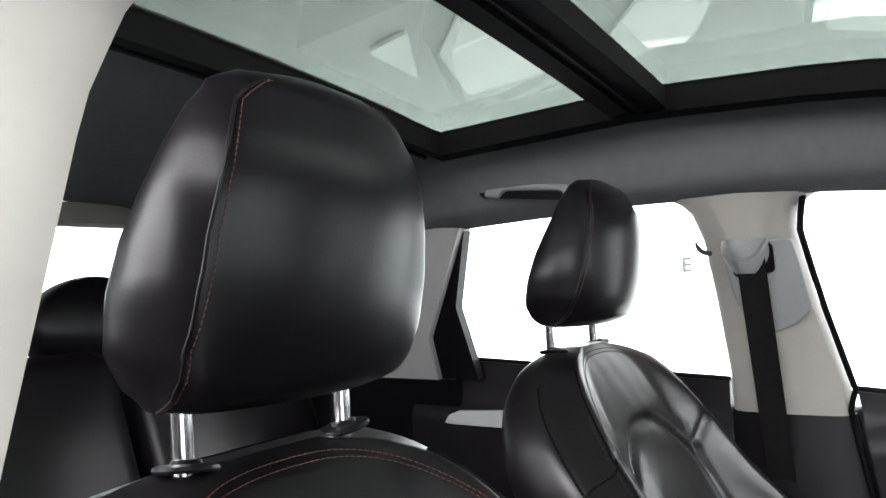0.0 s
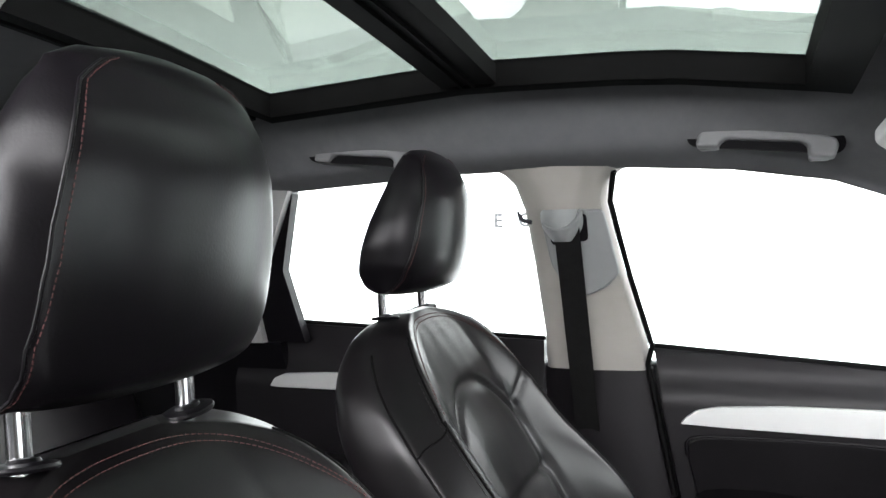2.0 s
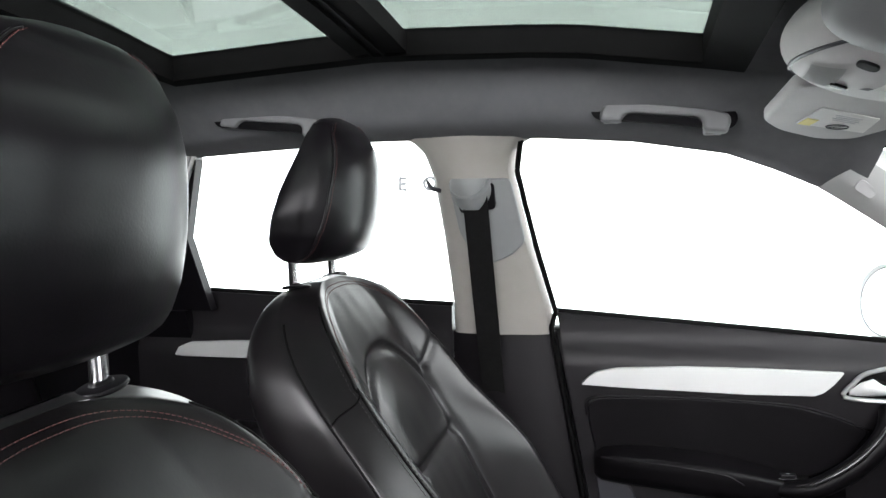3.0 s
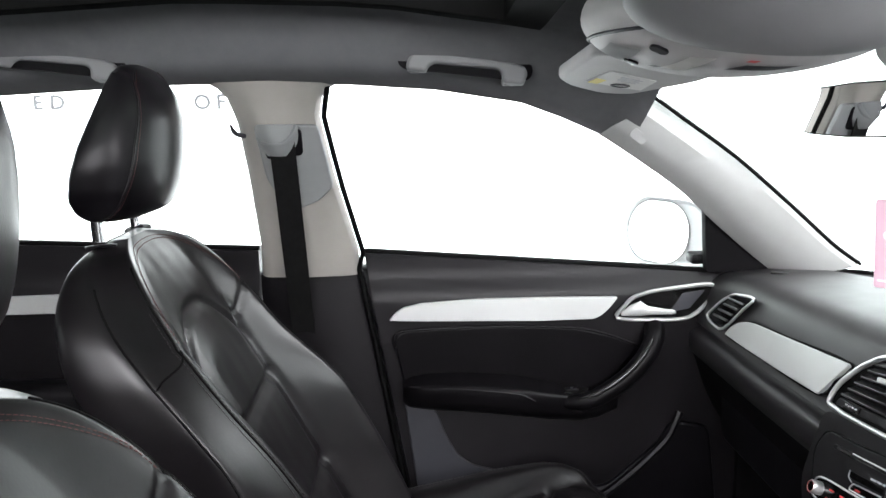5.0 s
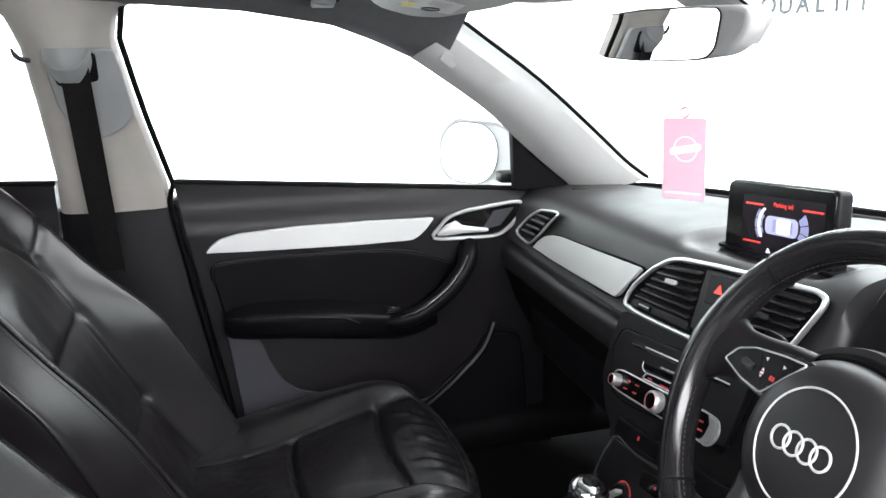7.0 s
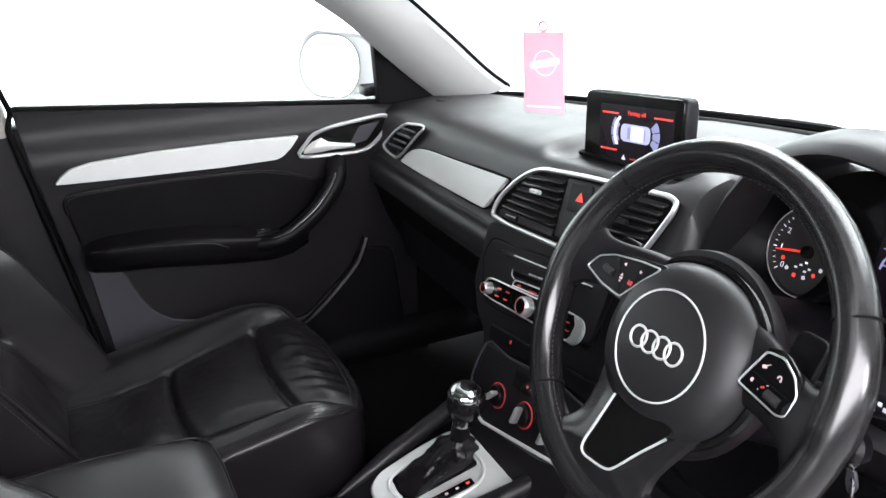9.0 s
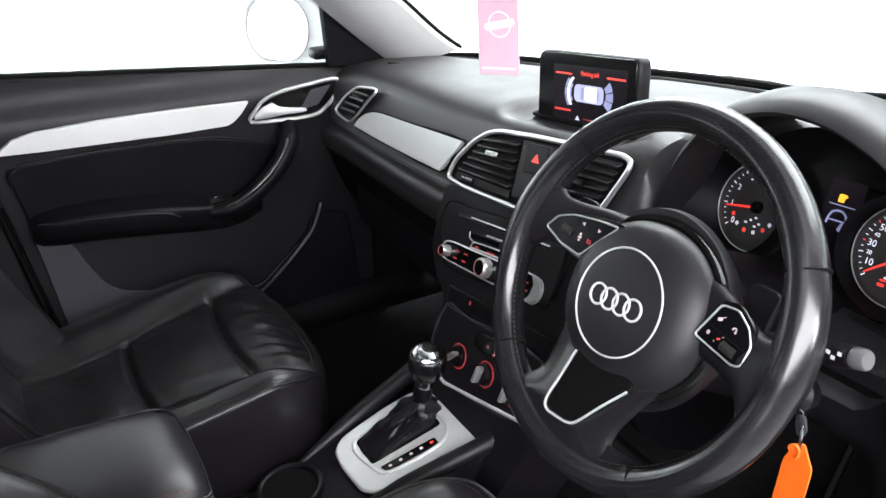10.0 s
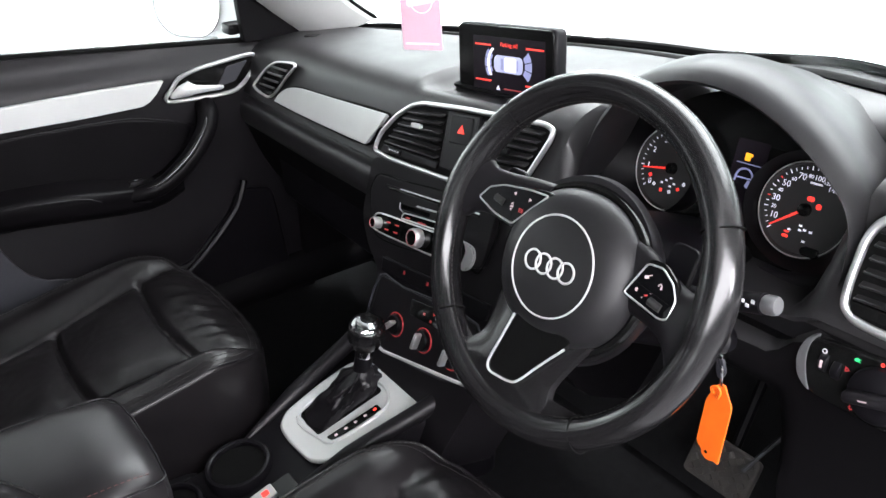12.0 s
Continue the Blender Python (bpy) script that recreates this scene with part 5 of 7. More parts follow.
def dashboard():
    t = thing("dashboard", "black soft-touch dashboard with silver passenger trim", "dashboard", at=(1.1, 0, 0.9))

    def profile(y):
        zt, zc = lerp_table(y, DASH_TOP), lerp_table(y, DASH_CREASE)
        xb = 1.375 - 0.46 * y * y
        rise = 0.026 * smooth_step(-0.08, -0.38, y)
        a = face_x(zt)
        dip = smooth_step(0.150, 0.118, abs(y - 0.004))
        low = smooth_step(-0.185, -0.23, y) * smooth_step(-0.548, -0.512, y)
        pts = [(xb, zt + 0.008 + rise), (0.6 * xb + 0.4 * 1.05, zt + 0.020 + 0.6 * rise), (1.06, zt + 0.021 - 0.022 * dip), (a + 0.05, zt + 0.017 - 0.024 * dip), (a + 0.022, zt + 0.009 - 0.008 * dip), (a + 0.006, zt - 0.005), (face_x(zt - 0.025) + 0.005, zt - 0.025), (face_x(zc + 0.012) + 0.005, zc + 0.012), (face_x(zc) + 0.006, zc + 0.003), (face_x(zc) + 0.016, zc - 0.003), (face_x(zc) + 0.012, zc - 0.010), (face_x(zc) - 0.006, zc - 0.018), (face_x(zc) - 0.006, zc - 0.05), (face_x(zc) + 0.006, 0.84), (0.945, 0.77), (0.985, 0.70), (1.05, 0.62), (1.16, 0.56)]
        under = [(xb, zt + 0.008 + rise), (0.6 * xb + 0.4 * 1.05, zt + 0.020 + 0.6 * rise), (1.13, zt + 0.015), (1.115, zt - 0.03), (1.10, 1.0), (1.05, 0.978), (0.995, 0.978), (0.955, 0.976), (0.948, 0.972)] + [(x, z - 0.03) for x, z in pts[9:13]] + [(0.985, 0.865), (1.06, 0.84), (1.12, 0.82), (1.18, 0.80), (1.25, 0.79)]
        under = under[:len(pts)] + pts[len(under):]
        return [V((x + (p - x) * low, y, z + (q - z) * low)) for (x, z), (p, q) in zip(pts, under)]
    cols = []
    for i in range(113):
        y = 0.70 - 1.40 * i / 112
        cols.append(spline(profile(y), 3))
    bm = bmesh.new()
    vs = [[bm.verts.new(p) for p in c] for c in cols]
    low_bm = bmesh.new()
    low_vs = [[low_bm.verts.new(p) for p in c[33:]] for c in cols]
    for a, b in zip(vs, vs[1:]):
        for i in range(38 if a[0].co.y > -0.17 else 33):
            bm.faces.new((a[i], a[i + 1], b[i + 1], b[i]))
    for a, b in zip(low_vs, low_vs[1:]):
        for i in range(5 if a[0].co.y > -0.17 else 0, len(a) - 1):
            low_bm.faces.new((a[i], a[i + 1], b[i + 1], b[i]))
    for b in (bm, low_bm):
        bmesh.ops.delete(b, geom=[v for v in b.verts if not v.link_faces], context="VERTS")
    part("lower_body", low_bm, FOOTWELL_BLACK, t, "black lower dashboard", angle=50)
    body = part("body", bm, DASH_SKIN, t, "black grained dashboard skin", angle=50)
    # passenger trim
    trim = [(0.546, 0.932), (0.534, 0.948), (0.512, 0.962), (0.485, 0.971), (0.455, 0.976), (0.35, 0.984), (0.178, 0.998), (0.199, 0.968), (0.220, 0.940), (0.36, 0.9345), (0.46, 0.932)]
    part("trim_panel", face_plate(trim, 0.007, -0.002, 0.002, 0.004), SILVER, t, "brushed silver trim panel")
    part("trim_gap", tube(spline([on_face(y, z, 0.0) for y, z in trim], 3, True), 0.0022, 6, True), RUBBER, t)
    # side vent
    sv = [(0.634, 0.940), (0.622, 0.958), (0.598, 0.980), (0.566, 0.998), (0.54, 1.004), (0.488, 1.010), (0.510, 0.985), (0.553, 0.940), (0.59, 0.934)]
    vent = part("side_vent", face_plate(sv, 0.003, 0.001, 0.0005, 0.004), GLOSS_BLACK, t, "small side air vent")
    part("vent_frame", tube(spline([on_face(y, z, 0.006) for y, z in sv], 4, True), 0.0026, 8, True), CHROME, vent)
    for k in range(4):
        z = 0.950 + 0.013 * k
        part("slat", tube([on_face(0.612 - 0.012 * k, z, 0.006), on_face(0.552 - 0.012 * k, z + 0.004, 0.006)], 0.0024, 6), SLAT_BLACK, vent)
    # defroster slot along the windscreen
    part("defroster_strip", tube([V((1.375 - 0.46 * y * y - 0.065, y, lerp_table(y, DASH_TOP) + 0.016 + 0.85 * 0.026 * smooth_step(-0.08, -0.38, y))) for y in [0.62 - 1.24 * i / 30 for i in range(31)]], 0.013, 8, squash=0.35, up=(0, 0, 1)), RUBBER, t)
    part("windscreen_band", tube([V((1.375 - 0.46 * y * y, y, lerp_table(y, DASH_TOP) + 0.012 + 0.026 * smooth_step(-0.08, -0.38, y))) for y in [0.66 - 1.32 * i / 30 for i in range(31)]], 0.009, 8), RUBBER, t)
    part("corner_grille", prism(rounded(0.05, 0.018, 0.006), 0.002, frame_of((1.04, 0.585, 1.0315), (0.75, -0.6, 0), (0.5, 0.8, 0)), 0.0005), GLOSS_BLACK, t)
    # glovebox
    glove = [(0.60, 0.865), (0.225, 0.865), (0.215, 0.80), (0.23, 0.72), (0.58, 0.72)]
    part("glovebox_lid", prism(soft_outline([(-y, z) for y, z in glove], 0.02), 0.010, frame_of((0.984, 0, 0), (0, -1, 0), (0.0, 0, 1)) @ Matrix.Rotation(radians(0), 4, "X") @ Matrix.Translation((0, 0, 0.04)), 0.004), DARK_PLASTIC, t, "black glovebox lid")
    return t, body


dash, dash_body = dashboard()


def vent_slats(parent, quad, n, lift, name="slat"):
    """Slats between the left and right edges of a quad of face places: top left, top right, bottom right, bottom left."""
    tl, tr, br, bl = quad
    for k in range(n):
        f = (k + 0.5) / n
        a = on_face(tl[0] + (bl[0] - tl[0]) * f, tl[1] + (bl[1] - tl[1]) * f, lift)
        b = on_face(tr[0] + (br[0] - tr[0]) * f, tr[1] + (br[1] - tr[1]) * f, lift)
        d = (b - a)
        m = frame_of((a + b) / 2, d, (0.95, 0, 0.1))
        part(name, box(d.length, 0.013, 0.0030, m, 0.0010, 1), SLAT_BLACK, parent)


def centre_vents():
    t = thing("air_vents", "pair of central air vents in a satin chrome frame", "air vent", at=(0.93, 0, 0.95))
    o = [(0.187, 0.940), (0.186, 0.955), (0.178, 0.973), (0.150, 1.004), (0.119, 1.026), (0.092, 1.035), (0.0, 1.049), (-0.156, 1.068), (-0.171, 1.065), (-0.171, 1.054), (-0.150, 1.003), (-0.128, 0.968), (-0.06, 0.957), (0.0, 0.9515), (0.09, 0.9435), (0.15, 0.939)]
    part("recess", face_plate(o, 0.004, -0.002, 0.0005, 0.004), RUBBER, t)
    part("frame", tube([on_face(-x, 0.78 + 0.95 * z, 0.006) for x, z in soft_outline([sp(*q) for q in o], 0.012, 6)], 0.0036, 10, True), CHROME, t, "satin chrome frame")
    left = ((0.120, 1.022), (0.042, 1.036), (0.032, 0.968), (0.166, 0.957))
    right = ((-0.048, 1.050), (-0.158, 1.062), (-0.138, 0.998), (-0.058, 0.985))
    vent_slats(t, left, 6, 0.005)
    vent_slats(t, right, 6, 0.005)
    part("tab", prism(rounded(0.026, 0.007, 0.003), 0.006, frame_of(on_face(0.088, 1.003, 0.010), (0, -1, 0.13), (0.3, 0, 1)), 0.0015), SILVER, t, "silver vent tab")
    part("tab", prism(rounded(0.026, 0.008, 0.003), 0.006, frame_of(on_face(-0.100, 1.020, 0.010), (0, -1, 0.10), (0.3, 0, 1)), 0.0015), DARK_PLASTIC, t)
    part("lower_blank", face_plate([(0.168, 0.955), (0.03, 0.967), (0.03, 0.957), (0.172, 0.944)], 0.006, 0.0, 0.001, 0.002), SOFT_BLACK, t)
    part("wheel_control", face_plate([(0.150, 0.9555), (0.118, 0.9585), (0.118, 0.950), (0.150, 0.947)], 0.009, 0.0, 0.001, 0.002), GLOSS_BLACK, t)
    for k in range(4):
        part("control_mark", face_plate([(0.146 - 0.007 * k, 0.9535 + 0.0006 * k), (0.142 - 0.007 * k, 0.954 + 0.0006 * k), (0.142 - 0.007 * k, 0.9518 + 0.0006 * k), (0.146 - 0.007 * k, 0.9513 + 0.0006 * k)], 0.0005, 0.0092, 0, 0), PRINT_GREY, t)
    block = part("hazard_block", face_plate([(0.030, 1.039), (-0.036, 1.047), (-0.046, 0.968), (0.022, 0.962)], 0.009, 0.0, 0.002, 0.003), SOFT_BLACK, t, "black centre block")
    part("hazard_switch", face_plate([(0.020, 1.036), (-0.028, 1.042), (-0.034, 1.006), (0.013, 0.9995)], 0.0105, 0.0, 0.0015, 0.004), DARK_PLASTIC, block)
    part("hazard_triangle", face_plate([(-0.0085, 1.0285), (-0.0015, 1.0165), (-0.0165, 1.0183)], 0.0008, 0.0105, 0, 0), RED_GLOW, block, "red warning triangle")


centre_vents()


def radio():
    t = thing("car_radio", "black radio panel with silver-ringed knobs", "radio", at=(0.9, 0.03, 0.82))
    o = [(0.166, 0.880), (0.163, 0.900), (0.150, 0.913), (0.09, 0.920), (0.004, 0.934), (-0.12, 0.948), (-0.12, 0.866), (-0.09, 0.858), (0.004, 0.841), (0.065, 0.829), (0.119, 0.824), (0.138, 0.833), (0.153, 0.856)]
    d = 0.012
    part("panel", face_plate(o, d, 0.0, 0.0015, 0.010), SOFT_BLACK, t, "black radio panel")
    part("panel_gap", tube(spline([on_face(y, z, d - 0.001) for y, z in o], 4, True), 0.0012, 6, True), RUBBER, t)
    part("disc_slot", tube([on_face(0.120, 0.9015, d), on_face(-0.09, 0.929, d)], 0.0030, 8), GLOSS_BLACK, t)
    part("slot_lip", tube([on_face(0.0887, 0.9080, d + 0.001), on_face(-0.09, 0.9315, d + 0.001)], 0.0013, 8), CHROME, t, "chrome disc slot lip")
    part("eject_button", face_plate([(0.129, 0.904), (0.093, 0.909), (0.093, 0.903), (0.129, 0.898)], 0.002, d, 0.0006, 0.002), DARK_PLASTIC, t)
    part("display_recess", face_plate([(0.083, 0.889), (0.010, 0.899), (0.010, 0.892), (0.078, 0.882)], 0.0006, d, 0.0002, 0.003), GLOSS_BLACK, t)
    part("recess_lip", tube(spline([on_face(y, z, d + 0.0008) for y, z in ((0.083, 0.890), (0.081, 0.882), (0.072, 0.879))], 4), 0.0008, 6), PRINT_GREY, t)
    for y0, w in ((0.043, 0.010), (0.031, 0.008), (0.021, 0.014), (0.006, 0.010)):
        z0 = 0.8978 - 0.155 * (y0 - 0.0417)
        part("name_bar", face_plate([(y0, z0 + 0.0012), (y0 - w, z0 + 0.0012 + 0.155 * w), (y0 - w, z0 - 0.0012 + 0.155 * w), (y0, z0 - 0.0012)], 0.0004, d + 0.0006, 0, 0), PRINT_GREY, t)
    band = [(0.140, 0.8385), (0.138, 0.850), (0.130, 0.8575), (0.1065, 0.8625), (0.0624, 0.8680), (-0.001, 0.8765), (-0.055, 0.885), (-0.077, 0.8875), (-0.096, 0.887), (-0.104, 0.876), (-0.101, 0.862), (-0.090, 0.8535), (-0.073, 0.8525), (0.003, 0.8435), (0.0547, 0.8385), (0.107, 0.833), (0.132, 0.8325)]
    part("band_plate", face_plate(band, 0.0022, d - 0.0008, 0.0006, 0.004), GLOSS_BLACK, t)
    part("knob_band", tube(spline([on_face(y, z, d + 0.0012) for y, z in band], 3, True), 0.0014, 8, True), CHROME, t, "silver trim band")
    part("band_end", face_plate([(-0.0775, 0.8868), (-0.095, 0.8860), (-0.103, 0.876), (-0.1005, 0.8625), (-0.090, 0.8545), (-0.0765, 0.8535), (-0.0830, 0.862), (-0.0850, 0.878)], 0.0030, d, 0.0008, 0.003), CHROME, t, "silver end of the band")
    for y, z, r, nm in ((0.1221, 0.8453, 0.0092, "tune_knob"), (0.0211, 0.8577, 0.0148, "volume_knob")):
        m = SF @ Matrix.Translation((*sp(y, z), d + 0.001))
        kn = part(nm, lathe([(0, 0), (r, 0), (r, 0.009), (r * 0.95, 0.0125), (r * 0.84, 0.0145), (r * 0.78, 0.0145), (r * 0.74, 0.012), (0, 0.012)], 36, m), CHROME, t, "silver ringed knob")
        part("cap", lathe([(0, 0.0115), (r * 0.75, 0.0115), (r * 0.73, 0.0138), (0, 0.0142)], 30, m), GLOSS_BLACK, kn)
        part("glow_ring", ring(r * 0.765, 0.0003, m @ Matrix.Translation((0, 0, 0.0143)), 36, 6), RED_DIM, kn)
    for y, z in ((0.0983, 0.8534), (0.0762, 0.8562), (0.0998, 0.8416), (0.0767, 0.8450), (0.0552, 0.8750), (0.0255, 0.8780), (0.0160, 0.8792), (-0.0685, 0.8737), (-0.0718, 0.8639)):
        part("button_mark", face_plate([(y + 0.0048, z + 0.0010), (y - 0.0048, z + 0.0024), (y - 0.0048, z + 0.0002), (y + 0.0048, z - 0.0012)], 0.0004, d + 0.0016, 0, 0), RED_DIM, t)
    for ya, za, yb, zb in ((0.0873, 0.8585, 0.0885, 0.8365), (0.0655, 0.8620, 0.0660, 0.8400)):
        part("button_gap", tube([on_face(ya, za, d + 0.0014), on_face(yb, zb, d + 0.0014)], 0.0005, 6), RUBBER, t)
    part("preset_frame", tube(spline([on_face(y, z, d + 0.001) for y, z in ((0.071, 0.8705), (0.069, 0.8765), (0.062, 0.8800), (0.002, 0.8900), (-0.045, 0.8965), (-0.050, 0.8900), (-0.004, 0.8810), (0.060, 0.8715))], 3, True), 0.0010, 6, True), CHROME, t)
    part("preset_plate", face_plate([(0.070, 0.8715), (0.062, 0.8795), (-0.046, 0.8955), (-0.048, 0.8880), (-0.004, 0.8815)], 0.0012, d - 0.0004, 0.0003, 0.002), GLOSS_BLACK, t)


radio()


def climate_panel():
    t = thing("climate_control", "black climate panel with three rotary knobs", "climate control", at=(0.85, -0.02, 0.68))
    o = [(0.098, 0.690), (0.092, 0.772), (0.03, 0.778), (-0.14, 0.797), (-0.155, 0.715), (0.043, 0.672)]
    part("panel", face_plate(o, 0.006, 0.004, 0.002, 0.006), SOFT_BLACK, t, "black climate panel")
    part("panel_rim", tube(spline([on_face(y, z, 0.010) for y, z in o], 3, True), 0.0018, 6, True), GREY_PLASTIC, t)
    part("lower_edge", tube([on_face(0.075, 0.676, 0.012), on_face(0.04, 0.671, 0.012), on_face(-0.15, 0.713, 0.012)], 0.0026, 8), SILVER, t, "thin silver lower edge")
    for y, z in ((0.0265, 0.7205), (-0.0430, 0.7275), (-0.108, 0.7335)):
        m = SF @ Matrix.Translation((*sp(y, z), 0.010))
        k = part("rotary_knob", lathe([(0, 0), (0.0165, 0), (0.0158, 0.006), (0.0135, 0.008), (0, 0.008)], 32, m), DARK_PLASTIC, t)
        part("glow_ring", ring(0.0185, 0.0009, m @ Matrix.Translation((0, 0, 0.0006)), 36, 6), RED_DIM, k, "red lit ring")
        part("grip", box(0.0065, 0.027, 0.013, m @ Matrix.Translation((0, 0, 0.0145)) @ Matrix.Rotation(radians(-42 if y > 0 else -8), 4, "Z"), 0.0028, 2), CHROME, k, "silver knob grip")
    part("button_strip", face_plate([(0.004, 0.772), (-0.068, 0.784), (-0.070, 0.757), (0.000, 0.749)], 0.003, 0.009, 0.001, 0.003), GLOSS_BLACK, t)
    for y, z, mt in ((-0.033, 0.764, RED_DIM), (-0.0545, 0.773, RED_GLOW), (-0.050, 0.760, RED_DIM)):
        part("button_mark", face_plate([(y + 0.002, z + 0.0015), (y - 0.002, z + 0.002), (y - 0.002, z - 0.0015), (y + 0.002, z - 0.002)], 0.0005, 0.0122, 0, 0), mt, t)
    row = part("switch_panel", face_plate([(0.10, 0.800), (-0.15, 0.829), (-0.15, 0.806), (0.096, 0.778)], 0.006, 0.003, 0.0015, 0.003), DARK_PLASTIC, t)
    for y, z in ((0.0379, 0.7967), (-0.020, 0.803)):
        part("switch_mark", face_plate([(y + 0.002, z + 0.0035), (y - 0.002, z + 0.0037), (y - 0.002, z - 0.0015), (y + 0.002, z - 0.0017)], 0.0005, 0.0092, 0, 0), RED_DIM, row)
    # body of the stack below the vents
    pts = [(0.195, 0.93), (-0.16, 0.97), (-0.165, 0.70), (-0.12, 0.55), (0.105, 0.55), (0.108, 0.70), (0.112, 0.775), (0.15, 0.795), (0.188, 0.835)]
    part("stack_body", prism(soft_outline([sp(*p) for p in pts], 0.02), -0.12, SF @ Matrix.Translation((0, 0, 0.0015)), 0.0), SOFT_BLACK, t)


climate_panel()


def parking_screen():
    t = thing("dash_screen", "raised dashboard screen showing a red parking display", "screen", at=(1.05, 0, 1.07))
    m = frame_of((1.035, 0.004, 1.089), (0.0, -0.222, 0.026), (0.06, 0, 1))
    part("housing", prism(rounded(0.210, 0.128, 0.009, cx=-0.009), -0.022, m @ Matrix.Translation((0, 0.0, 0)), 0.004, 3), DARK_PLASTIC, t)
    part("bezel", prism(rounded(0.206, 0.124, 0.008, cx=-0.009), 0.003, m, 0.0015), GLOSS_BLACK, t)
    disp = part("display", prism(rounded(0.155, 0.086, 0.001), 0.0006, m @ Matrix.Translation((0.002, 0.004, 0.0032)), 0), SCREEN, t)

    def mark(nm, cx, cy, w, h, mt, r=0.0008, z=0.0040):
        return part(nm, prism(rounded(w, h, min(r, h * 0.45)), 0.0004, m @ Matrix.Translation((0.003 + cx, 0.004 + cy, z)), 0), mt, disp)
    for cx, cy in ((-0.055, 0.031), (0.056, 0.031), (-0.055, -0.020), (0.056, -0.020)):
        mark("red_bar", cx, cy, 0.036, 0.0022, RED_GLOW)
    words("Parking aid", 0.0085, m @ Matrix.Translation((0.005, 0.0370, 0.0042)), RED_GLOW, disp, depth=0.0001)
    mark("warning_line", 0.012, -0.0290, 0.040, 0.0016, RED_DIM)
    part("warning_sign", prism([(-0.0165, -0.0315), (-0.0210, -0.0250), (-0.0255, -0.0315)], 0.0004, m @ Matrix.Translation((0.003, 0.004, 0.0040)), 0), WHITE_GLOW, disp)
    mark("car_body", 0.001, 0.006, 0.062, 0.024, LILAC_PALE, 0.008)
    mark("car_cabin", 0.006, 0.006, 0.026, 0.019, WHITE_GLOW, 0.004, 0.0046)
    mark("car_window", -0.011, 0.006, 0.006, 0.016, LILAC_GLOW, 0.001, 0.0052)
    mark("car_window", 0.0215, 0.006, 0.0035, 0.015, LILAC_GLOW, 0.001, 0.0052)
    for sx in (1, -1):
        for a0 in (-29, 0, 29):
            wedge = [(sx * r * math.cos(radians(a0 + d)) + sx * 0.020, r * math.sin(radians(a0 + d)) * 0.95 + 0.006) for r, d in ((0.017, -13), (0.031, -13), (0.031, 0), (0.031, 13), (0.017, 13))]
            part("distance_wedge", prism(wedge, 0.0004, m @ Matrix.Translation((0.003, 0.004, 0.0040)), 0), LILAC_GLOW, disp)
    arc = [m @ V((0.003 - 0.020 - 0.022 * math.cos(radians(a)), 0.010 + 0.024 * math.sin(radians(a)), 0.0052)) for a in range(-46, 60, 8)]
    part("near_arc", tube(arc, 0.0018, 6), WHITE_GLOW, disp)
    part("well", prism(soft_outline([(1.022, 0.122), (1.05, 0.126), (1.07, 0.120), (1.07, -0.112), (1.05, -0.116), (1.024, -0.112)], 0.02), 0.004, Matrix(((1, 0, 0, 0), (0, 1, 0, 0), (0.02, -0.09, 1, 1.046), (0, 0, 0, 1))) @ Matrix.Translation((0, 0, -0.012)), 0.001), RUBBER, t, "black well below the screen")


parking_screen()


